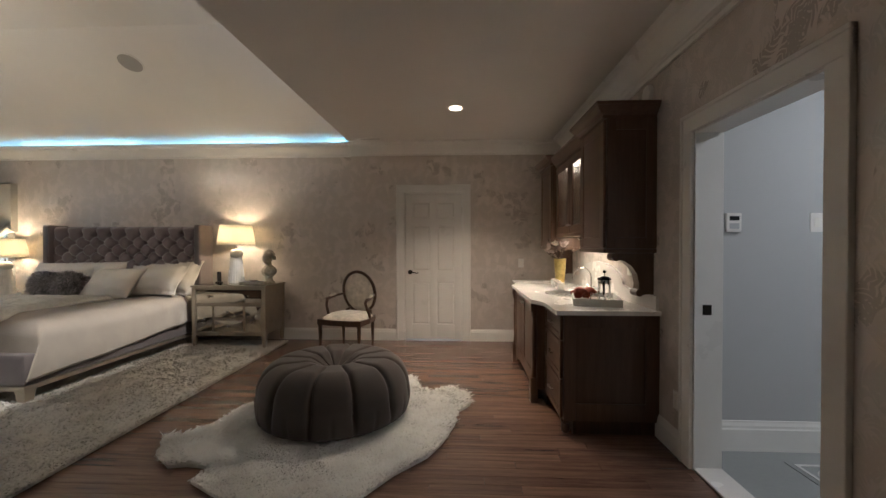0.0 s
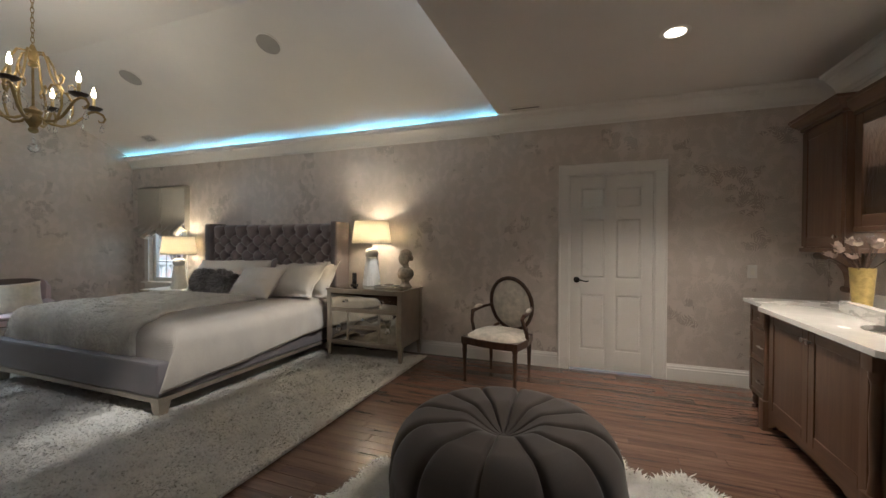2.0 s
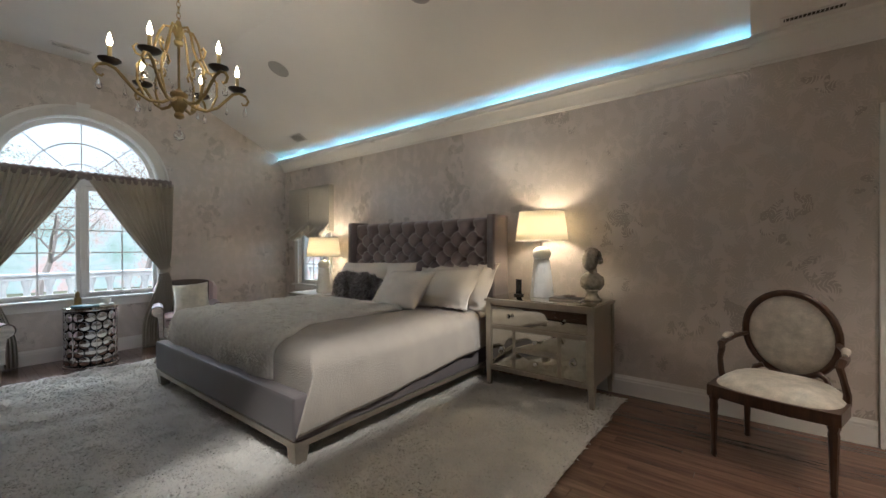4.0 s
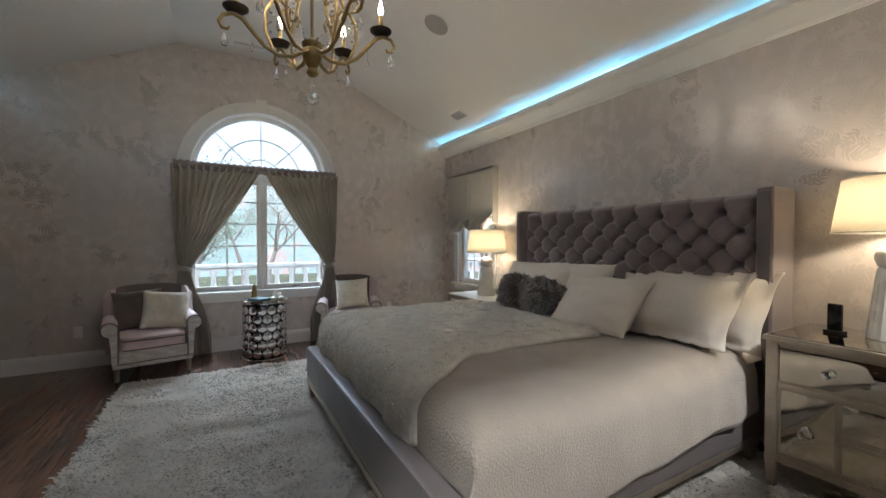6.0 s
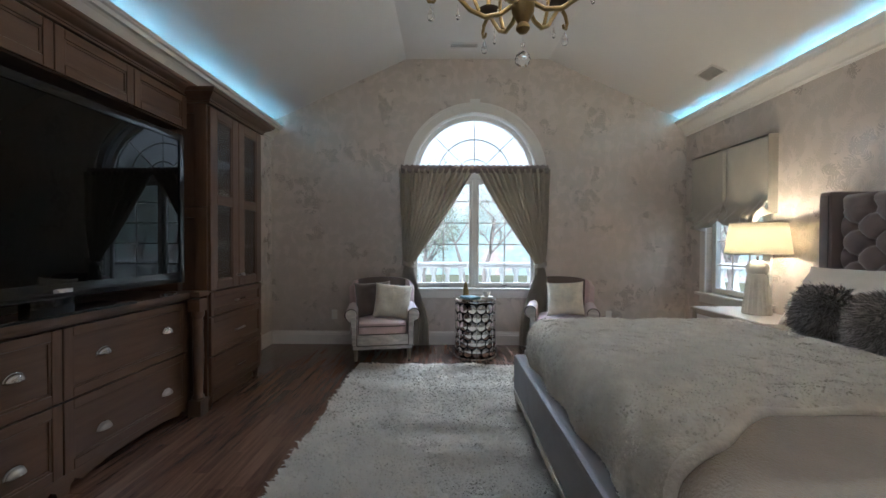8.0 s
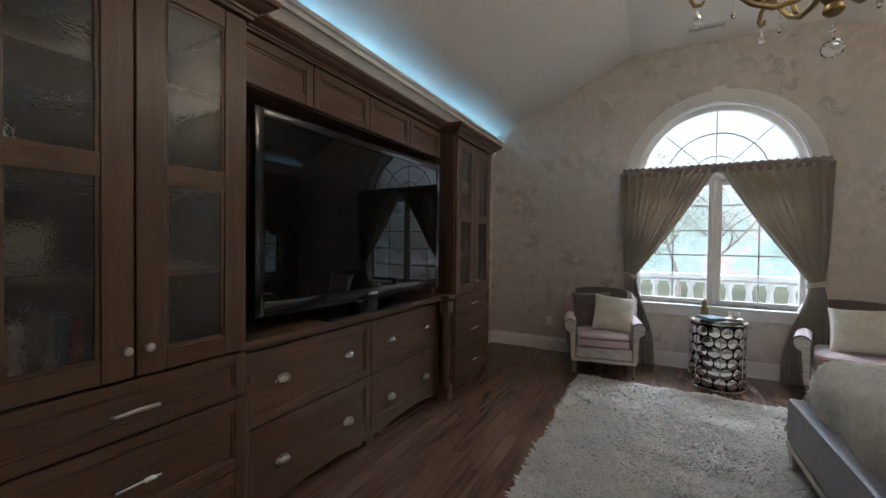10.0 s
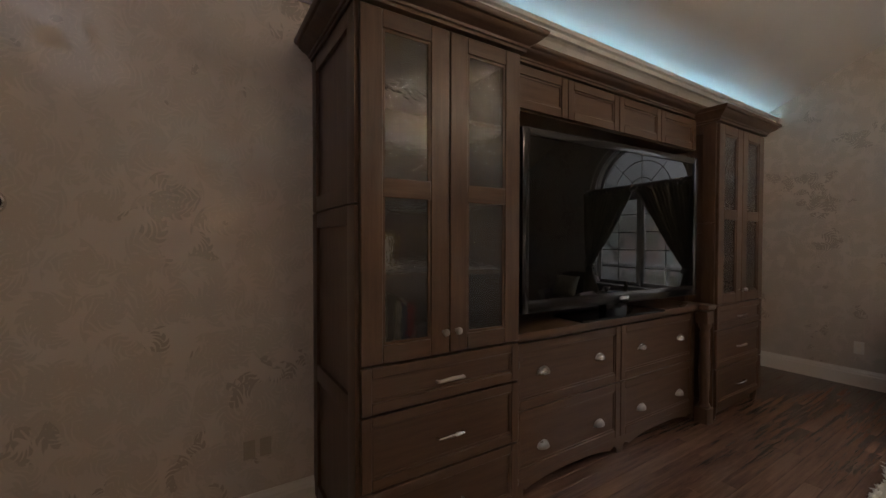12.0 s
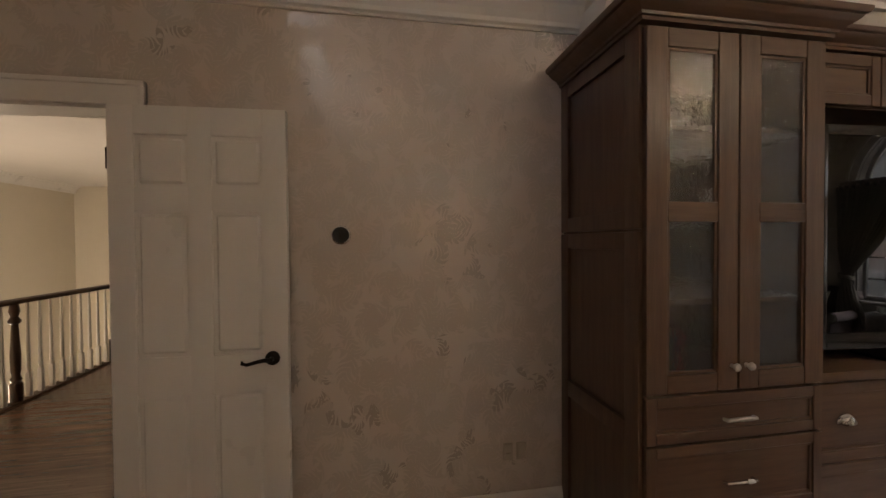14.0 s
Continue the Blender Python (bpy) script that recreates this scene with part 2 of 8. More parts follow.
PAPER_X = damask("damask_wallpaper", (0.63, 0.563, 0.51), (0.585, 0.52, 0.46), False)
PAPER_Y = damask("damask_wallpaper_side", (0.63, 0.563, 0.51), (0.585, 0.52, 0.46), True)
CEIL = mat("ceiling_paint", (0.74, 0.71, 0.67), 0.8, var=0.03, scale=2, bump=0.05, bscale=300)
TRIM = mat("white_trim_paint", (0.78, 0.76, 0.72), 0.35, var=0.03, scale=3, bump=0.03, bscale=200)
BATH = mat("grey_paint", (0.46, 0.465, 0.465), 0.7, var=0.03, scale=2, bump=0.05, bscale=300)
HALL = mat("beige_paint", (0.70, 0.64, 0.53), 0.75, var=0.03, scale=2, bump=0.05, bscale=300)
CHERRY = wood("brown_cabinet_wood", (0.078, 0.041, 0.025), (0.152, 0.088, 0.054), 0.34, 2)
CHERRY_X = wood("brown_cabinet_wood_rail", (0.078, 0.041, 0.025), (0.152, 0.088, 0.054), 0.34, 0)
CHERRY_Y = wood("brown_cabinet_wood_side", (0.078, 0.041, 0.025), (0.152, 0.088, 0.054), 0.34, 1)
PLANK = wood("red_oak_plank", (0.040, 0.019, 0.013), (0.225, 0.130, 0.090), 0.25, 0, 0.9, coat=0.25, per_piece=0.2)
PLANK_REST = wood("red_oak_plank_joined", (0.040, 0.019, 0.013), (0.225, 0.130, 0.090), 0.25, 0, 0.9, coat=0.25, per_piece=0.2, island=True)
DARKWOOD = wood("dark_turned_wood", (0.035, 0.016, 0.009), (0.10, 0.05, 0.028), 0.35, 2)
RUG = mat("ivory_shag", (0.86, 0.82, 0.75), 0.95, var=0.10, scale=5, bump=0.5, bscale=70, depth=0.02, sheen=0.4)
SKIN = mat("ivory_sheepskin", (0.93, 0.90, 0.85), 0.95, var=0.14, scale=6, bump=0.5, bscale=90, depth=0.02, sheen=0.4)
VELVET = mat("grey_velvet", (0.195, 0.152, 0.146), 0.7, var=0.16, scale=9, bump=0.12, bscale=160, sheen=0.55)
POUF = mat("charcoal_velvet", (0.050, 0.038, 0.031), 0.8, var=0.22, scale=9, bump=0.12, bscale=160, sheen=0.14)
SATIN = mat("silver_grey_satin", (0.135, 0.115, 0.112), 0.45, var=0.2, scale=6, bump=0.1, bscale=140, sheen=0.1)
LINEN = mat("ivory_linen", (0.66, 0.60, 0.52), 0.85, var=0.06, scale=4, bump=0.25, bscale=120, sheen=0.2)
QUILT = mat("ivory_matelasse", (0.36, 0.31, 0.255), 0.88, var=0.12, scale=4, bump=0.6, bscale=95, depth=0.018, stretch=(1, 1.5, 1), sheen=0.2)
FAUX = mat("ivory_faux_fur", (0.92, 0.86, 0.77), 0.95, var=0.12, scale=14, bump=0.6, bscale=60, depth=0.02, sheen=0.5)
SILVERLEAF = mat("silver_leaf", (0.42, 0.37, 0.30), 0.38, 0.75, var=0.18, scale=9, bump=0.12, bscale=60)
MIRROR = mat("antiqued_mirror", (0.52, 0.49, 0.42), 0.04, 1.0, var=0.10, scale=12, bump=0.0, rvar=0.03)
CHROME = mat("polished_chrome", (0.72, 0.71, 0.69), 0.12, 1.0, var=0.04, bump=0.0, rvar=0.04)
NICKEL = mat("brushed_nickel", (0.56, 0.54, 0.52), 0.28, 1.0, var=0.06, bump=0.05, bscale=200)
BLACKMETAL = mat("dark_bronze", (0.03, 0.024, 0.02), 0.4, 0.8, var=0.2, bump=0.05)
GOLD = mat("antique_gold_leaf", (0.30, 0.215, 0.09), 0.42, 0.75, var=0.35, scale=14, bump=0.25, bscale=60)
BRONZE = mat("bronze_dish", (0.055, 0.042, 0.034), 0.4, 0.7, var=0.25, bump=0.1)
CRYSTAL = glass("crystal", 0.0)
PANE = glass("window_glass", 0.0)
SEEDY = glass("seeded_cabinet_glass", 0.03, (0.9, 0.92, 0.93), 0.9, 48.0)
SEEDY.node_tree.nodes["Principled BSDF"].inputs["IOR"].default_value = 1.55
MARBLE = mat("white_quartz", (0.80, 0.77, 0.73), 0.22, var=0.05, scale=3, bump=0.0)
BLACKGLOSS = mat("black_gloss_plastic", (0.008, 0.008, 0.009), 0.12, var=0.2, bump=0.0, rvar=0.04)
SCREEN = mat("television_screen", (0.001, 0.001, 0.0012), 0.012, var=0.1, bump=0.0, rvar=0.004)
CURTAIN = mat("olive_grey_drapery", (0.53, 0.475, 0.385), 0.7, var=0.08, scale=4, bump=0.2, bscale=150, sheen=0.35)
CERAMIC = mat("white_ceramic", (0.80, 0.77, 0.70), 0.3, var=0.04, bump=0.05, bscale=40)
STONE = mat("grey_stone_tile", (0.30, 0.31, 0.30), 0.45, var=0.1, scale=3, bump=0.08, bscale=40)
DARKIN = mat("cabinet_inside", (0.10, 0.06, 0.04), 0.6, var=0.1)
SCREEN.node_tree.nodes["Principled BSDF"].inputs["Specular IOR Level"].default_value = 0.25


def fluffy(m, share=0.22):
    """Let light through the hairs of a fur or pile."""
    n, l = m.node_tree.nodes, m.node_tree.links
    b = n["Principled BSDF"]
    t, mx = n.new("ShaderNodeBsdfTranslucent"), n.new("ShaderNodeMixShader")
    l.new(b.inputs["Base Color"].links[0].from_socket, t.inputs[0])
    mx.inputs[0].default_value = share
    l.new(b.outputs[0], mx.inputs[1])
    l.new(t.outputs[0], mx.inputs[2])
    l.new(mx.outputs[0], n["Material Output"].inputs[0])


for m in (RUG, SKIN, FAUX, CURTAIN):
    fluffy(m, 0.28)
LED = glow("blue_led", (0.26, 0.70, 1.0), 32.0)
LED_DIM = glow("faded_blue_led", (0.30, 0.72, 1.0), 13.0)

# ---- shell ----
def wall(name, pieces, material, label):
    return setting(name, boxes(*pieces), material, label, "wall")


T = 0.16
# north wall: closed door and one small window
DX0, DX1, DH = -0.135, 0.672, 2.035
NW0, NW1, NWZ0, NWZ1 = -6.66, -5.86, 0.69, 2.08
wall("wall_north", [(W - T, NW0, N, N + T, 0, 3.75), (NW0, NW1, N, N + T, 0, NWZ0), (NW0, NW1, N, N + T, NWZ1, 3.75),
                    (NW1, DX0, N, N + T, 0, 3.75), (DX0, DX1, N, N + T, DH, 3.75), (DX1, E + T, N, N + T, 0, 3.75)],
     PAPER_X, "taupe damask wallpaper with a sheeny leaf scroll")
# south wall: wide opening to the landing
SO0, SO1 = -0.315, 1.36
wall("wall_south", [(W - T, -5.93, S - T, S2, 0, 3.75), (-5.93, SO0, S - T, S, 0, 3.75), (SO0, SO1, S - T, S, DH, 3.75), (SO1, E + T, S - T, S, 0, 3.75)],
     PAPER_X, "taupe damask wallpaper with a leaf scroll")
# east wall: open doorway to the bathroom
EO0, EO1, EDH = 2.09, 2.93, 1.98
wall("wall_east", [(E, E + T, S, EO0, 0, 3.0), (E, E + T, EO0, EO1, EDH, 3.0), (E, E + T, EO1, N, 0, 3.0)], PAPER_Y, "plain-looking taupe damask wallpaper")
# west gable wall with the arched window
WZ0, SPRING = 0.69, 2.06
bm = boxes((W - T, W, S, WIN_Y - WIN_R, 0, 3.75), (W - T, W, WIN_Y + WIN_R, N, 0, 3.75), (W - T, W, WIN_Y - WIN_R, WIN_Y + WIN_R, 0, WZ0))
ARC = [(WIN_Y - WIN_R * math.cos(math.pi * k / 32), SPRING + WIN_R * math.sin(math.pi * k / 32)) for k in range(33)]
for (y0, z0), (y1, z1) in zip(ARC, ARC[1:]):
    prism([(y0, z0), (y1, z1), (y1, 3.75), (y0, 3.75)], W - T, W, "x", bm)
setting("wall_west", bm, PAPER_Y, "taupe damask wallpaper on the gable wall", "wall")

# ceiling: flat part with the vault's end, and the vault
RIDGE, R0, R1, C0, C1 = 3.455, 2.59, 4.31, 1.10, 5.815
ZV = 2.765
slope = (RIDGE - ZV) / (C1 - R1)
bm = boxes((TRAY, E + T, S - T, N + T, ZC, ZC + 0.12))
prism([(S - T, ZC), (S - T, 4.0), (N + T, 4.0), (N + T, ZC + 0.02), (C1, ZV), (R1, RIDGE), (R0, RIDGE), (C0, ZV), (S, ZC + 0.02)], TRAY, TRAY + 0.1, "x", bm)
setting("ceiling", bm, CEIL, "flat off-white painted ceiling", "ceiling")
zn = ZV - slope * (N - C1)
prof = [(N + T, zn - slope * T), (C1, ZV), (R1, RIDGE), (R0, RIDGE), (C0, ZV), (S - T, ZV - slope * (C0 - S + T))]
setting("ceiling_vault", prism(prof + [(S - T, 4.0), (N + T, 4.0)], W - T, TRAY, "x"), CEIL, "off-white vaulted ceiling with sloping sides", "ceiling")


def crown_profile():
    """Steps of a crown moulding: distance out from the wall, height below its top."""
    return [(0, -0.172), (0.012, -0.172), (0.016, -0.162), (0.03, -0.155), (0.034, -0.135), (0.05, -0.105), (0.078, -0.068), (0.10, -0.05), (0.104, -0.036), (0.125, -0.026), (0.14, -0.02), (0.15, 0.0), (0, 0.0)]


def crown(name, axis, at, sign, lo, hi, top=ZC, lip=False):
    rows = crown_profile()
    if lip:
        rows = rows[:-1] + [(0.125, 0.0), (0.12, -0.055), (0, -0.055)]
    pr = [(at + sign * d, top + h) for d, h in rows]
    return setting(name, prism(pr, lo, hi, axis), TRIM, "cream stepped crown moulding", "moulding")


crown("crown_moulding_north_flat", "x", N, -1, TRAY, E)
crown("crown_moulding_north_cove", "x", N, -1, W, TRAY, ZC - 0.012, True)
crown("crown_moulding_south_flat", "x", S, 1, -2.43, E, ZC - 0.03)
crown("crown_moulding_south_cove", "x", S2, 1, W, -2.43, 2.64, True)
setting("soffit_south", boxes((-5.93, -2.43, S, S2, 2.44, 2.585)), TRIM, "cream painted soffit above the wall unit", "soffit")
crown("crown_moulding_east", "y", E, -1, S + 0.15, N - 0.15)
# picture rail band under the east crown
setting("trim_east_band", boxes((E - 0.02, E, S, N, 2.49, 2.525), bevel=0.004), TRIM, "cream moulded band under the crown", "moulding")


def base_profile(h=0.16):
    return [(0, 0), (0.018, 0), (0.018, h - 0.045), (0.014, h - 0.038), (0.014, h - 0.025), (0.008, h - 0.012), (0.005, h), (0, h)]


def baseboard(name, axis, at, sign, lo, hi):
    return setting(name, prism([(at + sign * d, h) for d, h in base_profile()], lo, hi, axis), TRIM, "white moulded baseboard", "baseboard")


baseboard("baseboard_north_west", "x", N, -1, W, DX0 - 0.11)
baseboard("baseboard_north_east", "x", N, -1, DX1 + 0.11, E)
baseboard("baseboard_west", "y", W, 1, S2 + 0.02, N - 0.02)
baseboard("baseboard_south", "x", S, 1, -2.35, SO0 - 0.11)
baseboard("baseboard_south_end", "x", S2, 1, W, -5.93)
baseboard("baseboard_south_east", "x", S, 1, SO1 + 0.11, E)
baseboard("baseboard_east_north", "y", E, -1, EO1 + 0.11, N - 0.02)
baseboard("baseboard_east_south", "y", E, -1, S + 0.02, EO0 - 0.11)


def casing(name, axis, at, sign, lo, hi, top, wide=0.105):
    """A stepped door surround: two legs and a head, proud of the wall."""
    d0, d1 = at, at + sign * 0.02
    e1 = at + sign * 0.028
    rows = []
    for a, b, z0, z1, deep in ((lo - wide, lo, 0, top, d1), (hi, hi + wide, 0, top, d1), (lo - wide, hi + wide, top, top + wide, d1),
                               (lo - wide, lo - wide + 0.022, 0, top + wide - 0.022, e1), (hi + wide - 0.022, hi + wide, 0, top + wide - 0.022, e1), (lo - wide, hi + wide, top + wide - 0.022, top + wide, e1)):
        rows.append((a, b, d0, deep, z0, z1) if axis == "x" else (d0, deep, a, b, z0, z1))
    return setting(name, boxes(*rows, bevel=0.003, seg=1), TRIM, "white moulded door casing", "trim")


casing("trim_casing_north", "x", N, -1, DX0, DX1, DH)
casing("trim_casing_south", "x", S, 1, SO0, SO1, DH)
casing("trim_casing_east", "y", E, -1, EO0, EO1, EDH)
# jamb linings
setting("trim_jamb_east", boxes((E, E + T, EO1 - 0.012, EO1, 0, EDH), (E, E + T, EO0, EO0 + 0.012, 0, EDH), (E, E + T, EO0 + 0.012, EO1 - 0.012, EDH - 0.012, EDH)), TRIM, "white door jamb with a latch plate", "trim")
setting("trim_jamb_south", boxes((SO1 - 0.012, SO1, S - T, S, 0, DH), (SO0, SO0 + 0.012, S - T, S, 0, DH), (SO0, SO1, S - T, S, DH - 0.012, DH)), TRIM, "white door jamb", "trim")
setting("trim_jamb_north", boxes((DX0, DX0 + 0.012, N, N + T, 0, DH), (DX1 - 0.012, DX1, N, N + T, 0, DH), (DX0 + 0.012, DX1 - 0.012, N, N + T, DH - 0.012, DH)), TRIM, "white door jamb", "trim")
setting("threshold", boxes((E, E + T, EO0, EO1, 0.004, 0.016), bevel=0.004), MARBLE, "white stone threshold", "trim")


# ---- doors ----
def panel_door(name, at, w, label, swing=1):
    """A six-panel door leaf: hinge at the origin, leaf along +x, thickness along y."""
    d = thing(name, at, label, "door", kind="structure")
    h, t = 2.02, 0.04
    xs = [0.0, 0.098, w / 2 - 0.046, w / 2 + 0.046, w - 0.098, w]
    zs = [0.012, 0.22, 0.80, 0.96, 1.58, 1.68, 1.90, h]
    part("core", boxes((0, w, -t / 2 + 0.014, t / 2 - 0.014, 0.012, h)), TRIM, d, "recessed white panels", False)
    for k in (0, 2, 4):
        part("stile", boxes((xs[k], xs[k + 1], -t / 2, t / 2, 0.012, h), bevel=0.0015), TRIM, d)
    for k in (0, 2, 4, 6):
        for a in (1, 3):
            part("rail", boxes((xs[a], xs[a + 1], -t / 2 + 0.0005, t / 2 - 0.0005, zs[k], zs[k + 1]), bevel=0.0015), TRIM, d)
    for z in ((1, 2), (3, 4), (5, 6)):
        for a in (1, 3):
            part("panel", boxes((xs[a] + 0.014, xs[a + 1] - 0.014, -t / 2 + 0.003, t / 2 - 0.003, zs[z[0]] + 0.014, zs[z[1]] - 0.014), bevel=0.011, seg=1), TRIM, d, "", False)
    for s in (-1, 1):
        lev = lathe([(0.0, 0), (0.031, 0.001), (0.031, 0.008), (0.022, 0.014), (0.011, 0.018), (0.010, 0.045), (0.0, 0.047)], 20)
        bmesh.ops.transform(lev, matrix=pose(w - 0.065, s * t / 2, 0.94, 90 if s < 0 else -90), verts=lev.verts)
        tube([(w - 0.065, s * (t / 2 + 0.04), 0.94), (w - 0.09, s * (t / 2 + 0.045), 0.942), (w - 0.125, s * (t / 2 + 0.045), 0.935), (w - 0.16, s * (t / 2 + 0.045), 0.926), (w - 0.18, s * (t / 2 + 0.043), 0.932), (w - 0.178, s * (t / 2 + 0.043), 0.942)], [0.009, 0.009, 0.008, 0.007, 0.007, 0.005], 8, lev)
        part("door_handle", lev, BLACKMETAL, d, "dark bronze scrolled lever")
    for z in (0.25, 1.0, 1.8):
        part("hinge", boxes((-0.012, 0.004, -0.012, 0.012, z - 0.045, z + 0.045), bevel=0.003), BLACKMETAL, d)
    return d


panel_door("door_1", pose(DX1 - 0.014, N + 0.05, 0, 0, 0, 180), DX1 - DX0 - 0.028, "closed white six-panel door with a dark lever")
panel_door("door_2", pose(SO0 + 0.012, S + 0.055, 0, 0, 0, 178.2), 0.705, "open white six-panel door folded back against the wall")

# ---- floor ----
setting("floor", boxes((W - T, E + T, S - T, N + T, -0.12, -0.004)), DARKWOOD, "dark bed under the oak planks", "floor")

# ---- wall unit on the south wall ----
def shaker(name, x0, x1, z0, z1, y, parent, frame_w=0.06, glazed=0, label=""):
    """A framed front facing +y whose outer face lies at y: stiles, rails, beads and a recessed panel, or panes."""
    w = frame_w
    rh = 0.07 if glazed else w
    a, b, c, e = x0 + w, x1 - w, z0 + rh, z1 - rh
    if glazed:
        mid = z0 + (z1 - z0) * glazed
        d = part(name, boxes((a, b, y - 0.022, y - 0.0006, mid - 0.038, mid + 0.038), bevel=0.003, seg=1), CHERRY_X, parent, label)
        for lo, hi in ((c + 0.004, mid - 0.036), (mid + 0.036, e - 0.004)):
            p = part("pane", boxes((a + 0.004, b - 0.004, y - 0.017, y - 0.013, lo, hi)), SEEDY, d, "seeded glass pane", False)
            p.visible_shadow = False
    else:
        d = part(name, boxes((a + 0.001, b - 0.001, y - 0.02, y - 0.012, c + 0.001, e - 0.001)), CHERRY_X if (b - a) > (e - c) else CHERRY, parent, label, False)
    for p, q in ((x0, a), (b, x1)):
        part("stile", boxes((p, q, y - 0.022, y, z0, z1), bevel=0.003, seg=1), CHERRY, d)
    for p, q in ((z0, c), (e, z1)):
        part("rail", boxes((a, b, y - 0.022, y - 0.0006, p, q), bevel=0.003, seg=1), CHERRY_X, d)
    for r in ((a, a + 0.012, c, e), (b - 0.012, b, c, e)):
        part("bead", boxes((r[0], r[1], y - 0.02, y - 0.006, r[2], r[3]), bevel=0.004), CHERRY, d)
    for r in ((c, c + 0.012), (e - 0.012, e)):
        part("bead", boxes((a, b, y - 0.02, y - 0.0065, r[0], r[1]), bevel=0.004), CHERRY_X, d)
    return d


def knob(parent, x, y, z, r=0.016, material=None):
    bm = lathe([(0.0, 0), (r * 0.55, 0), (r * 0.5, 0.004), (r * 0.42, 0.012), (r * 0.75, 0.016), (r, 0.022), (r * 0.8, 0.03), (r * 0.35, 0.034), (0.0, 0.0345)], 16)
    bmesh.ops.transform(bm, matrix=pose(x, y, z, -90), verts=bm.verts)
    return part("knob", bm, material or NICKEL, parent, "nickel knob")


def bar_pull(parent, x, y, z, w=0.13, rot=None):
    pts = [(x - w / 2, y, z - 0.006), (x - w / 2 + 0.004, y + 0.018, z - 0.004), (x - w / 4, y + 0.028, z + 0.002), (x, y + 0.031, z + 0.004), (x + w / 4, y + 0.028, z + 0.002), (x + w / 2 - 0.004, y + 0.018, z - 0.004), (x + w / 2, y, z - 0.006)]
    return part("handle", tube(pts, [0.007, 0.007, 0.008, 0.009, 0.008, 0.007, 0.007], 8), NICKEL, parent, "curved nickel pull")


def cup_pull(parent, x, y, z, w=0.042, h=0.036, deep=0.026):
    """A bin pull: half a dome, open below, with a rolled lip and a backplate."""
    def dome(u, v):
        a, e = math.pi * u, math.pi / 2 * v
        return (x + w * math.cos(a) * math.cos(e), y + 0.003 + deep * math.sin(e) ** 0.8, z - 0.014 + h * math.sin(a) * math.cos(e) ** 0.7)
    bm = grid(18, 7, dome)
    tube([(x + w * math.cos(k * math.pi / 14), y + 0.003, z - 0.014 + h * math.sin(k * math.pi / 14)) for k in range(15)], 0.0045, 6, bm)
    o = part("cup_pull", bm, NICKEL, parent, "nickel cup pull", "all")
    o.modifiers.new("thickness", "SOLIDIFY").thickness = 0.003
    return o


def crown_cap(x0, x1, y0, y1, z, rise=0.10, out=0.085, left=True, right=True):
    """A cabinet cornice round three sides: one moulded profile with mitred corners."""
    bm, rings = bmesh.new(), []
    for h, d in ((0, 0.0), (0, 0.12), (0.16, 0.12), (0.18, 0.22), (0.30, 0.25), (0.36, 0.36), (0.48, 0.58), (0.60, 0.74), (0.70, 0.80), (0.74, 0.92), (0.86, 1.0), (1.0, 1.0), (1.0, 0.0)):
        k = out * d
        a, b = x0 - (k if left else 0), x1 + (k if right else 0)
        rings.append([bm.verts.new(p + (z + rise * h,)) for p in ((a, y0), (a, y1 + k), (b, y1 + k), (b, y0))])
    for p, q in zip(rings, rings[1:]):
        for k in range(4):
            bm.faces.new((p[k], p[(k + 1) % 4], q[(k + 1) % 4], q[k]))
    bm.faces.new(rings[0][::-1])
    bm.faces.new(rings[-1])
    return bm


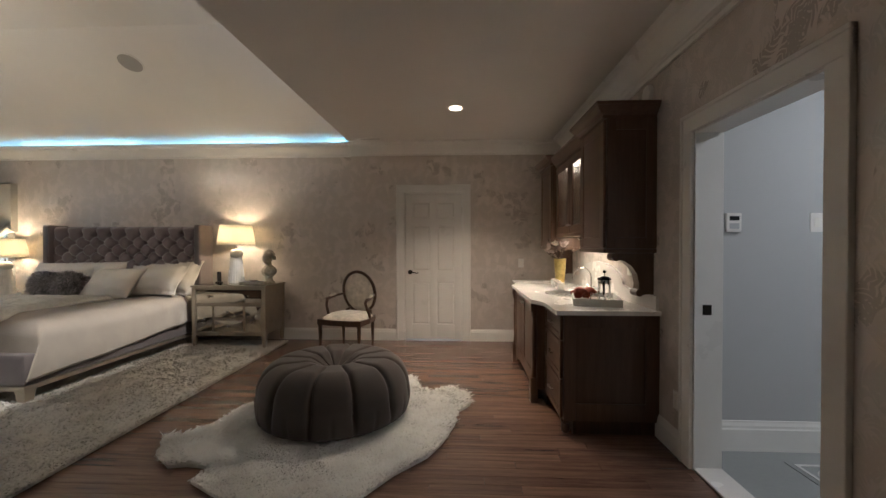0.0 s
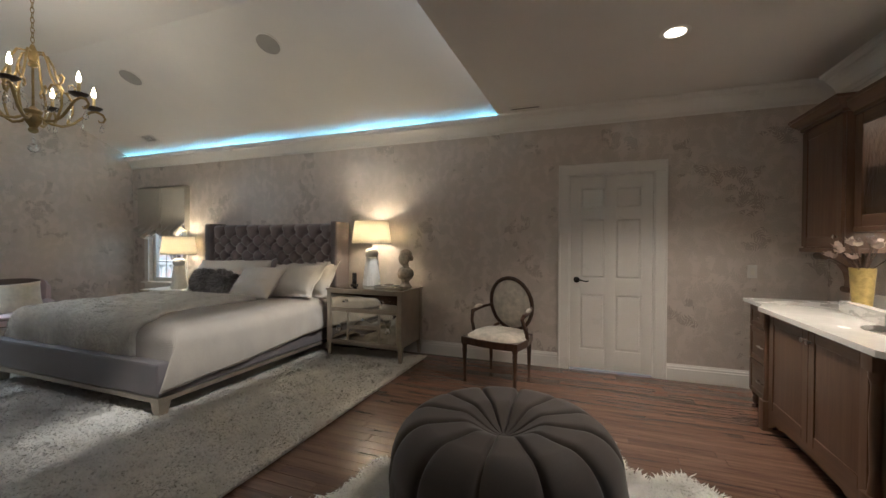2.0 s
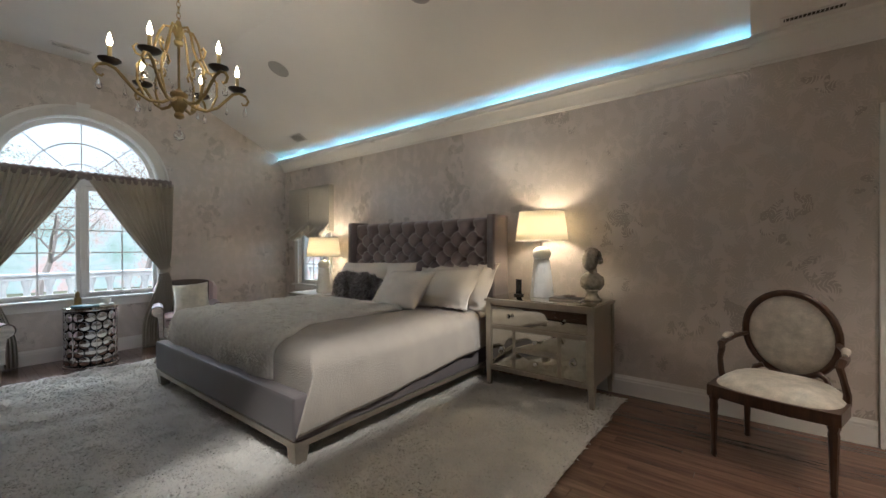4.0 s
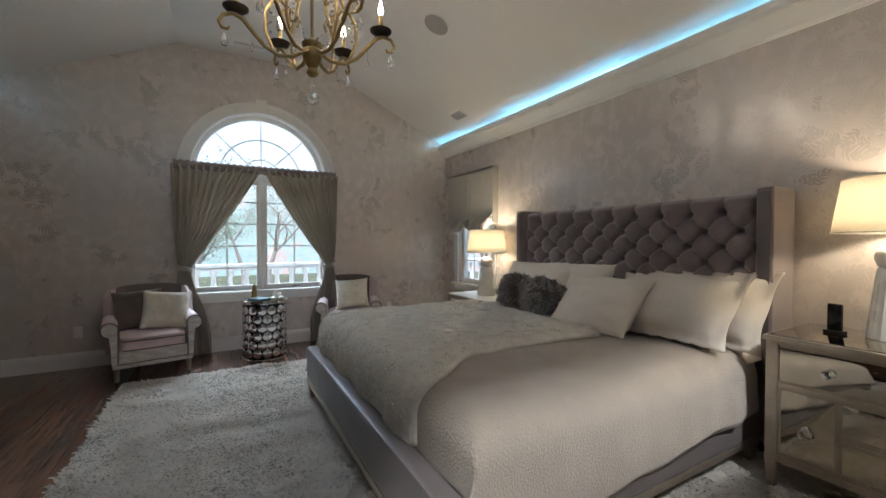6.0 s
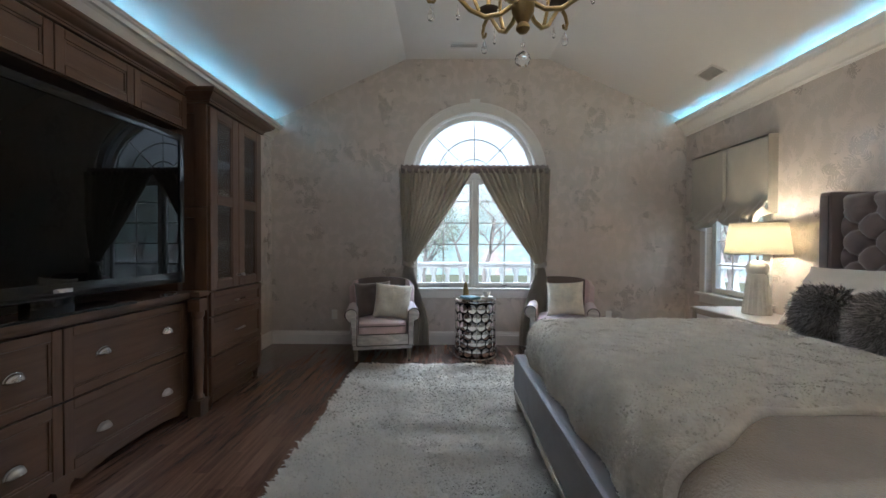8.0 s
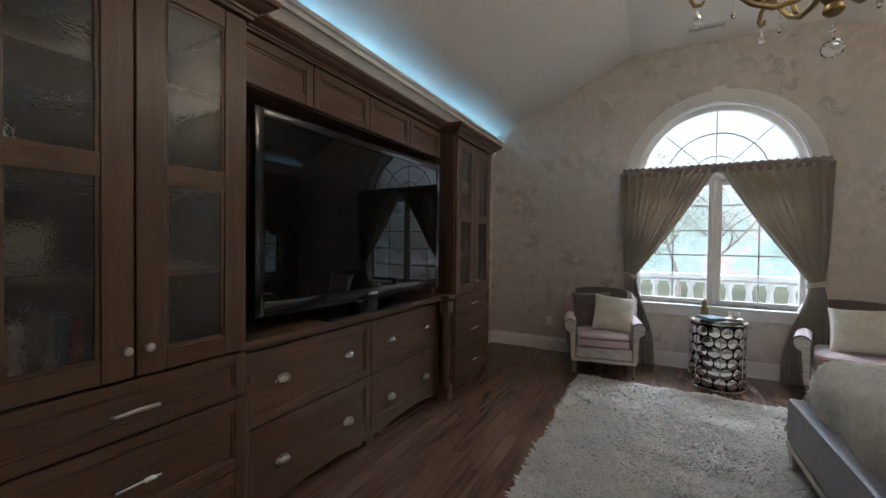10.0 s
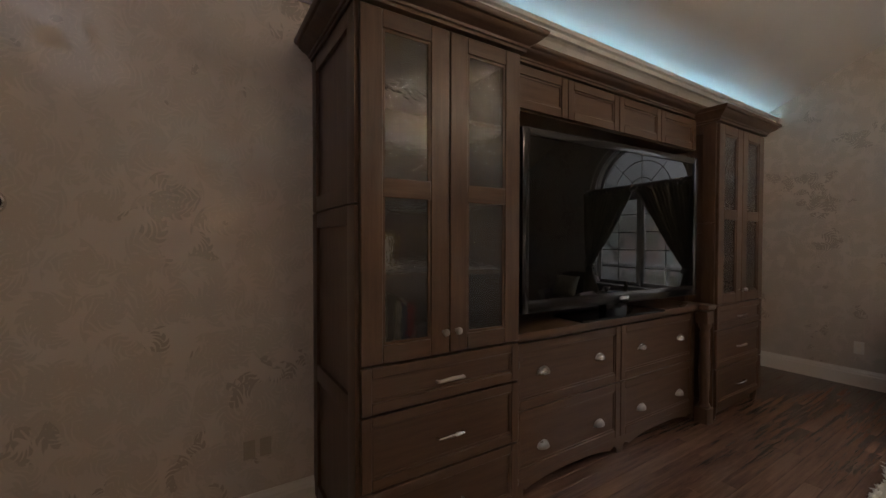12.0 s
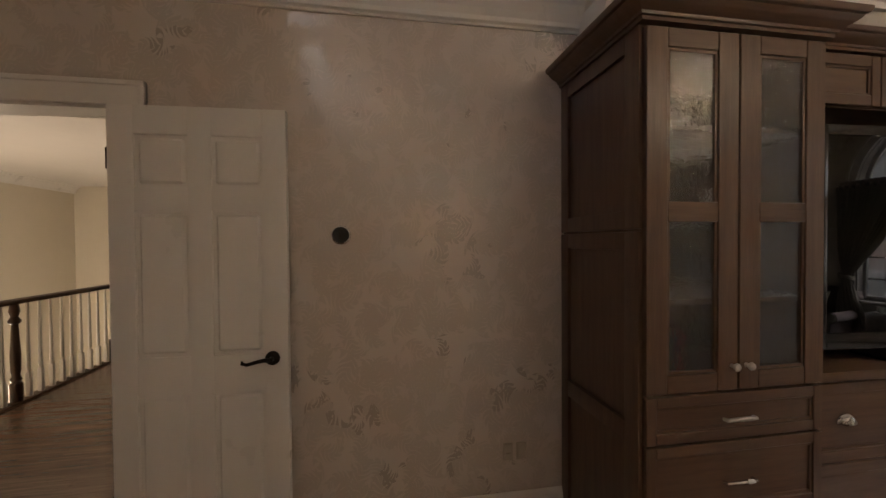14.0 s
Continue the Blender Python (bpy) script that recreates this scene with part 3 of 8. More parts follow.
def tower(name, x0, x1, label):
    t = thing(name, (0, S, 0), label, "cabinet", "tall display cabinets")
    F, y0 = 1.345 - S, 0.0
    zb, zt = 0.07, 2.228
    g = 0.018
    part("side_panel", boxes((x0, x0 + g, y0, F, zb, zt)), CHERRY, t, smooth=False)
    part("side_panel", boxes((x1 - g, x1, y0, F, zb, zt)), CHERRY, t, smooth=False)
    part("back_panel", boxes((x0 + g, x1 - g, y0, y0 + 0.012, zb, zt)), DARKIN, t, smooth=False)
    part("carcass", boxes((x0 + g, x1 - g, 0.012, F - 0.004, zb, 0.86)), CHERRY, t, smooth=False)
    part("top_panel", boxes((x0 + g, x1 - g, 0.012, F, zt - 0.04, zt)), CHERRY_X, t, smooth=False)
    for z in (1.20, 1.54, 1.88):
        part("shelf", boxes((x0 + g, x1 - g, 0.012, F - 0.05, z - 0.011, z + 0.011), bevel=0.002), CHERRY_X, t)
    # framed outer sides: upper and lower, with the seam that the side shows
    for xs, sg in ((x1, 1), (x0, -1)):
        for lo, hi in ((zb, 1.475), (1.485, zt)):
            a, b = xs, xs + sg * 0.016
            rows = [(a, b, 0.0, 0.07, lo, hi), (a, b, F - 0.085, F, lo, hi), (a, b, 0.07, F - 0.085, lo, lo + 0.07), (a, b, 0.07, F - 0.085, hi - 0.07, hi)]
            if lo < 0.5:
                rows.append((a, b, 0.07, F - 0.085, 0.66, 0.74))
            part("side_frame", boxes(*rows, bevel=0.004), CHERRY, t)
    front = F + 0.022
    m = (x0 + x1) / 2
    for a, b, s in ((x0, m - 0.002, 1), (m + 0.002, x1, -1)):
        d = shaker("door", a + 0.002, b, 0.872, zt - 0.012, front, t, 0.088, glazed=0.502)
        knob(d, m - 0.032 * s, front, 0.965)
    for lo, hi in ((0.685, 0.862), (0.392, 0.676), (0.10, 0.383)):
        d = shaker("drawer", x0 + 0.002, x1 - 0.002, lo, hi, front, t, 0.042)
        bar_pull(d, m, front, (lo + hi) / 2 - 0.005)
    part("plinth", boxes((x0 + 0.01, x1 - 0.01, 0.02, F - 0.05, 0.0, zb)), CHERRY_X, t, smooth=False)
    for xx in (x0 + 0.035, x1 - 0.035):
        part("foot", lathe([(0.018, 0), (0.026, 0.012), (0.022, 0.03), (0.03, 0.05), (0.03, 0.098)], 14, at=(xx, F - 0.02, 0)), DARKWOOD, t)
    part("cornice", crown_cap(x0 - 0.016, x1 + 0.016, 0.0, front, zt, 0.09), CHERRY_X, t)
    return t


def shelf_things(x0, x1, seed):
    """Books, frames and bowls behind the glass."""
    rnd = random.Random(seed)
    bookcols = [(0.35, 0.06, 0.045), (0.10, 0.12, 0.16), (0.45, 0.38, 0.28), (0.16, 0.13, 0.10), (0.55, 0.50, 0.42)]
    x = x0 + 0.46
    for k in range(7):
        w, h = rnd.uniform(0.022, 0.042), rnd.uniform(0.19, 0.25)
        bk = thing("book", (x + w / 2, S + 0.35, 0.861), ("red" if k == 0 else "muted") + " hardback book standing on a cabinet shelf", "book", "books behind glass")
        part("cover", boxes((-w / 2, -w / 2 + 0.003, -0.08, 0.08, 0, h), (w / 2 - 0.003, w / 2, -0.08, 0.08, 0, h), (-w / 2 + 0.003, w / 2 - 0.003, 0.077, 0.08, 0, h)), BOOKS[k % 5], bk, smooth=False)
        part("pages", boxes((-w / 2 + 0.003, w / 2 - 0.003, -0.075, 0.077, 0.004, h - 0.004)), LINEN, bk, smooth=False)
        x += w + 0.004


BOOKS = [mat("book_cloth", c, 0.7, var=0.1) for c in ((0.32, 0.04, 0.03), (0.07, 0.08, 0.11), (0.40, 0.34, 0.25), (0.12, 0.09, 0.07), (0.5, 0.45, 0.38))]
TX0, TX1, UX0, UX1 = -3.14, -2.355, -5.895, -5.11
tower("display_cabinet", TX0, TX1, "tall brown wooden display cabinet with seeded glass doors")
tower("display_cabinet", UX0, UX1, "tall brown wooden display cabinet near the gable wall")
shelf_things(TX0, TX1, 4)
# a pale framed picture, a paper and a round bowl on the near cabinet's shelves
pic = thing("picture_frame", pose(-2.60, S + 0.22, 1.211, -8), "small pale framed picture on a cabinet shelf", "picture frame")
part("frame", boxes((-0.075, 0.075, -0.008, 0.008, 0, 0.02), (-0.075, 0.075, -0.008, 0.008, 0.15, 0.17), (-0.075, -0.055, -0.008, 0.008, 0.02, 0.15), (0.055, 0.075, -0.008, 0.008, 0.02, 0.15), bevel=0.002), GOLD, pic)
part("picture", boxes((-0.055, 0.055, -0.004, 0.003, 0.02, 0.15)), CERAMIC, pic, "cream picture", False)
bowl = thing("bowl", (-2.60, S + 0.30, 0.861), "round woven tan bowl in a display cabinet", "bowl")
part("body", lathe([(0.05, 0), (0.09, 0.01), (0.125, 0.05), (0.13, 0.085), (0.124, 0.086), (0.11, 0.05), (0.05, 0.02)], 24), LINEN, bowl)
jar = thing("jar", (-2.42, S + 0.42, 0.861), "slim white jar behind the cabinet glass", "jar")
part("body", lathe([(0.026, 0), (0.032, 0.01), (0.032, 0.10), (0.02, 0.12), (0.02, 0.135)], 18), CERAMIC, jar)
pap = thing("book", (-2.52, S + 0.35, 1.211), "thin pale book lying on a cabinet shelf", "book")
part("cover", boxes((-0.10, 0.10, -0.07, 0.07, 0, 0.012), bevel=0.002), LINEN, pap)
for dx, z in ((-2.50, 1.551), (-2.92, 1.551), (-5.30, 1.211), (-5.70, 1.551)):
    o = thing("ornament", (dx, S + 0.35, z), "small pale ornament behind seeded glass", "ornament")
    part("body", lathe([(0.03, 0), (0.035, 0.012), (0.02, 0.03), (0.04, 0.07), (0.03, 0.11), (0.012, 0.12)], 16), CERAMIC, o)

# middle part: drawers, shelf top, bridge above the television
CX0, CX1 = -5.11 + 0.018, -3.14 - 0.018
u = thing("media_console", (0, S, 0), "brown wooden media console with four wide drawers", "cabinet")
F = 1.245 - S
part("body", boxes((CX0, CX1, 0, F - 0.024, 0.10, 0.845)), CHERRY_X, u, smooth=False)
part("top", boxes((CX0 - 0.0, CX1, 0, F + 0.055, 0.845, 0.88), bevel=0.008), CHERRY_X, u)
part("top_moulding", boxes((CX0, CX1, F - 0.02, F + 0.03, 0.828, 0.845), bevel=0.006), CHERRY_X, u)
CM = (CX0 + CX1) / 2
for a, b in ((CM, CX1 - 0.05), (CX0 + 0.05, CM)):
    for lo, hi in ((0.458, 0.810), (0.100, 0.450)):
        d = shaker("drawer", a + 0.003, b - 0.003, lo, hi, F, u, 0.05)
        for fx in (0.24, 0.76):
            cup_pull(d, a + (b - a) * fx, F, 0.645 if lo > 0.3 else 0.242)
    # scalloped apron
    w = b - a
    out = [(a, 0.10), (b, 0.10), (b, 0.0), (b - 0.03, 0.0), (b - 0.035, 0.035), (b - 0.06, 0.055), (b - 0.10, 0.03), (b - 0.16, 0.045)]
    out += [(a + w / 2 + w * 0.26 * math.cos(k * math.pi / 8) , 0.052 + 0.012 * math.sin(k * math.pi / 8)) for k in range(9)]
    out += [(a + 0.16, 0.045), (a + 0.10, 0.03), (a + 0.06, 0.055), (a + 0.035, 0.035), (a + 0.03, 0.0), (a, 0.0)]
    part("apron", prism(out, F - 0.03, F - 0.004, "y"), CHERRY_X, u, smooth=False)
part("top_step", boxes((CX0, CX0 + 0.12, F + 0.056, F + 0.125, 0.846, 0.88), bevel=0.008), CHERRY_X, u)
for x, F in ((CX0 + 0.055, F + 0.055), (CX1 - 0.026, F)):
    part("pilaster", lathe([(0.036, 0.10), (0.042, 0.13), (0.03, 0.15), (0.03, 0.2), (0.038, 0.40), (0.032, 0.60), (0.036, 0.66), (0.03, 0.69), (0.042, 0.71), (0.042, 0.74)], 20, at=(x, F + 0.018, 0)), CHERRY, u, "turned half column")
    part("pilaster_block", boxes((x - 0.046, x + 0.046, F - 0.03, F + 0.062, 0.0, 0.115), bevel=0.004), CHERRY, u)
    part("pilaster_cap", boxes((x - 0.043, x + 0.043, F - 0.03, F + 0.056, 0.74, 0.828), bevel=0.004), CHERRY, u)
F = 1.22 - S
br = thing("bridge_cabinet", (0, S, 0), "row of four small wooden cupboard doors over the television", "cabinet")
part("body", boxes((CX0, CX1, 0, F - 0.024, 2.03, 2.27)), CHERRY_X, br, smooth=False)
part("back_panel", boxes((CX0, CX1, 0.0, 0.02, 0.88, 2.03)), DARKIN, br, "dark panel behind the television", False)
part("side_panel", boxes((CX0, CX0 + 0.05, 0.02, F - 0.05, 0.88, 2.03)), CHERRY, br, smooth=False)
part("side_panel", boxes((CX1 - 0.02, CX1, 0.02, F - 0.05, 0.88, 2.03)), CHERRY, br, smooth=False)
n4 = 4
dw = (CX1 - CX0 - 0.02) / n4
for k in range(n4):
    shaker("door", CX1 - 0.006 - (k + 1) * dw + 0.002, CX1 - 0.006 - k * dw - 0.002, 2.037, 2.262, F, br, 0.05)
part("cornice", crown_cap(CX0 - 0.006, CX1 + 0.006, 0, F, 2.27, 0.075, 0.075, False, False), CHERRY_X, br)

tv = thing("television", pose(-3.268, 1.25, 0, 0, 0, -2.6), "large black flat television switched off on the console", "television")
a0, a1, z0, z1 = -1.625, 0.0, 0.962, 1.938
part("back", boxes((a0 + 0.03, a1 - 0.03, -0.09, -0.03, z0 + 0.06, z1 - 0.04), bevel=0.015), BLACKGLOSS, tv)
part("bezel", boxes((a0, a0 + 0.045, -0.035, 0, z0, z1), (a1 - 0.045, a1, -0.035, 0, z0, z1), (a0 + 0.045, a1 - 0.045, -0.035, -0.0006, z1 - 0.045, z1), (a0 + 0.045, a1 - 0.045, -0.035, -0.0006, z0, z0 + 0.07), bevel=0.006), BLACKGLOSS, tv, "glossy black bezel")
part("screen", boxes((a0 + 0.044, a1 - 0.044, -0.03, -0.008, z0 + 0.069, z1 - 0.044)), SCREEN, tv, "dark reflective screen", False)
part("stand", boxes((-1.20, -0.42, -0.20, 0.03, 0.8805, 0.895), (-0.92, -0.72, -0.11, -0.05, 0.893, 1.05), bevel=0.004), BLACKGLOSS, tv)
part("badge", boxes((-0.86, -0.77, -0.002, 0.003, z0 + 0.026, z0 + 0.044)), NICKEL, tv, "small silver badge", False)
rem = thing("remote_control", pose(-4.80, 1.275, 0.8805, 0, 0, 12), "slim silver remote on the console top", "remote")
part("body", boxes((-0.075, 0.075, -0.018, 0.018, 0, 0.018), bevel=0.006), NICKEL, rem)

# ---- bed ----
BX0, BX1, BY0 = -5.12, -2.86, 3.57
bed = thing("bed", (0, 0, 0.03), "upholstered bed with a grey tufted headboard and silver base", "bed")
HZ = 1.53
hx0, hx1, hy = -4.93, -2.905, 5.79


ROW0, COL, ROW = HZ - 0.115, 0.2025, 0.205        # first row of buttons, their spacing


def tuft(u, v):
    x, z = hx0 + (hx1 - hx0) * u, 0.42 + (HZ - 0.42) * v
    a, b = (x - hx0) / COL, (z - ROW0) / ROW
    if b > 0:
        p = q = abs(math.sin(math.pi * a))
        near = math.hypot(p, 2.6 * b)
    else:
        p, q = abs(math.sin(math.pi * (a + b))), abs(math.sin(math.pi * (a - b)))
        near = math.hypot(p, q)
    crease = (1 - (1 - min(p, q)) ** 6) ** 0.5
    belly = (p * q) ** 0.5 if b <= 0 else p
    dimple = math.exp(-(near / 0.40) ** 2)
    pleat = 0.004 * math.exp(-(near / 0.9) ** 2) * math.sin(9 * math.atan2(b * ROW * 40, math.sin(2 * math.pi * a) + 1e-4))
    edge = max(0.0, min(1.0, (x - hx0) / 0.04, (hx1 - x) / 0.04, (HZ - z) / 0.035 + 0.05))
    puff = 0.042 + 0.016 * crease + 0.036 * belly - 0.075 * dimple + pleat
    return (x, hy - 0.012 - max(0.0, puff) * edge ** 0.5, z)


bm = grid(270, 110, tuft)
part("headboard", bm, VELVET, bed, "grey velvet with deep diamond tufting", "all")
part("headboard_back", boxes((hx0 - 0.02, hx1 + 0.02, hy, 5.94, 0.02, HZ + 0.005), bevel=0.02), VELVET, bed)
btn = lathe([(0.0, 0.008), (0.006, 0.0075), (0.010, 0.004), (0.011, 0.0)][::-1], 10)
bmesh.ops.transform(btn, matrix=pose(0, 0, 0, 90), verts=btn.verts)
first = None
for r in range(0, 5):
    z = ROW0 - 0.1025 * r
    for k in range(0, 21):
        if (k + r) % 2:
            continue
        x = hx0 + 0.10125 * k
        if hx0 + 0.05 < x < hx1 - 0.05 and z > 0.9:
            if first is None:
                first = part("button", btn, VELVET, bed)
                first.location = (x, hy - 0.014, z)
            else:
                o = new("button", first.data)
                o.parent, o.location = bed, (x, hy - 0.014, z)
for x0, x1 in ((-5.015, -4.93), (-2.905, -2.82)):
    part("wing", boxes((x0, x1, 5.66, 5.94, 0.10, HZ + 0.025), bevel=0.02, seg=3), VELVET, bed, "velvet wing with pale piping")
    part("wing_face", boxes((x0 + 0.012, x1 - 0.012, 5.652, 5.664, 0.12, HZ + 0.0), bevel=0.005), SATIN, bed, "nail-trimmed satin edge")
part("foot_rail", boxes((BX0, BX1, BY0, BY0 + 0.10, 0.145, 0.395), bevel=0.03, seg=4), SATIN, bed, "smooth grey satin foot rail")
part("side_rail", boxes((BX1 - 0.07, BX1, BY0 + 0.08, 5.75, 0.145, 0.36), bevel=0.025, seg=4), SATIN, bed)
part("side_rail", boxes((BX0, BX0 + 0.07, BY0 + 0.08, 5.75, 0.145, 0.36), bevel=0.025, seg=4), SATIN, bed)
part("base_frame", boxes((BX0, BX1, BY0, BY0 + 0.05, 0.105, 0.143), (BX0, BX0 + 0.05, BY0 + 0.05, 5.75, 0.105, 0.143), (BX1 - 0.05, BX1, BY0 + 0.05, 5.75, 0.105, 0.143), bevel=0.006), SILVERLEAF, bed, "silver-leafed wooden base")
for x, y in ((BX0 + 0.05, BY0 + 0.05), (BX1 - 0.05, BY0 + 0.05), (BX0 + 0.05, 5.6), (BX1 - 0.05, 5.6)):
    bm = prism([(x - 0.045, y - 0.045), (x + 0.045, y - 0.045), (x + 0.045, y + 0.045), (x - 0.045, y + 0.045)], 0.0, 0.108, "z")
    for v in bm.verts:
        if v.co.z < 0.01:
            v.co.x, v.co.y = x + (v.co.x - x) * 0.72, y + (v.co.y - y) * 0.72
    part("leg", bm, SILVERLEAF, bed, smooth=False)
matt = thing("mattress", (0, 0, 0.12), "thick white mattress on the bed frame", "mattress")
part("body", boxes((BX0 + 0.10, BX1 - 0.14, BY0 + 0.17, 5.72, 0, 0.50), bevel=0.06, seg=4), LINEN, matt)


def smooth01(t):
    t = max(0.0, min(1.0, t))
    return t * t * (3 - 2 * t)


def drape_section(s, half, top, hem, r=0.10, off=0.0):
    """Point of a cloth across a bed: s from -1 to 1 hem to hem. Returns distance from the middle line and height."""
    flat, arc, fall = half - r, r * math.pi / 2, max(0.02, top - r - hem)
    d = abs(s) * (flat + arc + fall)
    sg = 1 if s >= 0 else -1
    if d < flat:
        return sg * d, top, 0.0
    if d < flat + arc:
        a = (d - flat) / r
        return sg * (flat + r * math.sin(a)), top - r + r * math.cos(a), 0.0
    q = d - flat - arc
    return sg * half, top - r - q, q / max(fall, 0.02)


FOOT, HEAD = 3.688, 5.56


def foot_fall(v, top, floor_z, r=0.11, front=FOOT, head=HEAD):
    """Run of a cloth from the foot rail up over the mattress edge: y and height for v from 0 to 1."""
    fall, arc, flat = max(0.01, top - r - floor_z), r * math.pi / 2, head - front - r
    d = v * (fall + arc + flat)
    if d < fall:
        return front, floor_z + d
    if d < fall + arc:
        a = (d - fall) / r
        return front + r * (1 - math.cos(a)), top - r + r * math.sin(a)
    return front + r + d - fall - arc, top


def spread(u, v):
    s = 2 * u - 1
    y, zt = foot_fall(v, 0.655, 0.40)
    w = (y - FOOT) / (HEAD - FOOT)
    hem = 0.215 + 0.125 * w + 0.008 * math.sin(9 * w + 1)
    dx, z, q = drape_section(s, 1.135, 0.655, hem, 0.13)
    side = 1 if s > 0 else -1
    wavy = q * (0.006 * math.sin(9 * w + 0.6) + 0.005 * math.sin(21 * w + 2) + 0.003 * math.sin(39 * w))
    wavy += min(1, 3 * q) * 0.010 * math.exp(-((w - 0.86) / 0.03) ** 2)
    x = -3.99 + dx + side * (wavy + 0.010 * q)
    bump = 0.022 * noise.noise(Vector((x * 2.4, y * 1.6, 1.0))) + 0.012 * noise.noise(Vector((x * 5 + y * 2, y * 3, 8.0))) + 0.007 * noise.noise(Vector((x * 9, y * 7, 4.0)))
    z = min(z, zt) if q < 0.02 else z
    # the corner of the cloth spills over the rail
    spill = q * (1 - smooth01(w / 0.10))
    return (x, y - 0.12 * spill, z + bump * (1 - q))


def cloth(name, at, label, category, nx, ny, f, material, thick=0.012):
    c = thing(name, at, label, category)
    body = part("fabric", grid(nx, ny, f), material, c, smooth="all")
    so = body.modifiers.new("thickness", "SOLIDIFY")
    so.thickness, so.offset = thick, 1.0
    return c


cloth("bedspread", (0, 0, 0), "cream quilted bedspread hanging over the bed's sides", "bedspread", 150, 120, spread, QUILT)
for u in (0.0, 1.0):
    part("hem", tube([Vector(spread(u, v / 60)) for v in range(61)], 0.010, 6), QUILT, bpy.data.objects["bedspread"], "stitched cream hem")


# folded-back edge of the spread and the sheet by the pillows
def turn(u, v):
    x = -3.99 + 1.12 * (2 * u - 1)
    edge = smooth01((1.0 - abs(2 * u - 1)) / 0.05)
    return (x, 5.50 + 0.22 * v + 0.012 * math.sin(7 * x), 0.645 + 0.03 * math.sin(math.pi * v) * edge + 0.012 * edge - 0.05 * (1 - edge))


cloth("top_sheet", (0, 0, 0), "cream sheet folded back under the pillows", "sheet", 60, 8, turn, LINEN)


def tufts(name, f, count, length, width, seed):
    """Short locks standing out of the cloth f(u, v)."""
    rnd = random.Random(seed)
    verts, faces = [], []
    for _ in range(count):
        u, v = rnd.uniform(0, 0.995), rnd.uniform(0, 0.995)
        p = Vector(f(u, v))
        nrm = (Vector(f(u + 0.004, v)) - p).cross(Vector(f(u, v + 0.004)) - p)
        if nrm.length < 1e-9:
            continue
        nrm.normalize()
        p = p + nrm * 0.022
        a = 4.0 * noise.noise(p * 7) + rnd.uniform(-1.2, 1.2)
        flow = Vector((math.cos(a), math.sin(a), 0))
        flow = (flow - nrm * flow.dot(nrm))
        side = nrm.cross(flow).normalized() * width * rnd.uniform(0.6, 1.3)
        ln = length * rnd.uniform(0.6, 1.3)
        q, e = p + nrm * ln * 0.5 + flow * ln * 0.4, p + nrm * ln * 0.55 + flow * ln * 1.2
        k = len(verts)
        verts += [p - side, p + side, q + side, q - side, e]
        faces += [(k, k + 1, k + 2, k + 3), (k + 3, k + 2, k + 4)]
    me = bpy.data.meshes.new(name)
    me.from_pydata(verts, [], faces)
    return me


def throw(u, v):
    y, z = foot_fall(v, 0.682, 0.405, 0.12, FOOT - 0.018, 5.12)
    w = (y - FOOT) / (5.12 - FOOT)
    x1 = -3.30 - 0.25 * smooth01(w / 0.30) + 0.02 * math.sin(6 * w)
    x0 = -5.13
    x = x0 + (x1 - x0) * u
    soft = 0.010 * noise.noise(Vector((x * 4, y * 4, 7))) + 0.008 * noise.noise(Vector((x * 13, y * 13, 2)))
    edge = 0.022 * (1 - smooth01((1 - u) / 0.03)) + 0.016 * (1 - smooth01((1 - v) / 0.03))
    west = 0.25 * (1 - smooth01((x - x0) / 0.14))
    flat = smooth01((z - 0.45) / 0.2)
    return (x, y - 0.012 * math.sin(14 * x) * (1 - flat), z - edge * flat - west + soft)


cloth("throw_blanket", (0, 0, 0), "ivory faux-fur throw spread across the bed's foot", "blanket", 90, 80, throw, FAUX, 0.026)
rim_pts = [Vector(throw(1.0, v / 70)) + Vector((0.004, 0, 0.014)) for v in range(71)] + [Vector(throw(1 - u / 60, 1.0)) + Vector((0, 0.004, 0.014)) for u in range(1, 61)]
part("border", tube(rim_pts, [0.022 + 0.004 * noise.noise(p * 9) for p in rim_pts], 10), FAUX, bpy.data.objects["throw_blanket"], "thick rolled sherpa edge", "all")
shag = tufts("shag", throw, 34000, 0.018, 0.005, 21)
shag.materials.append(FAUX)
o = new("shag", shag)
o.parent = bpy.data.objects["throw_blanket"]
tagged(o, "short matted ivory fur", kind="stuff")


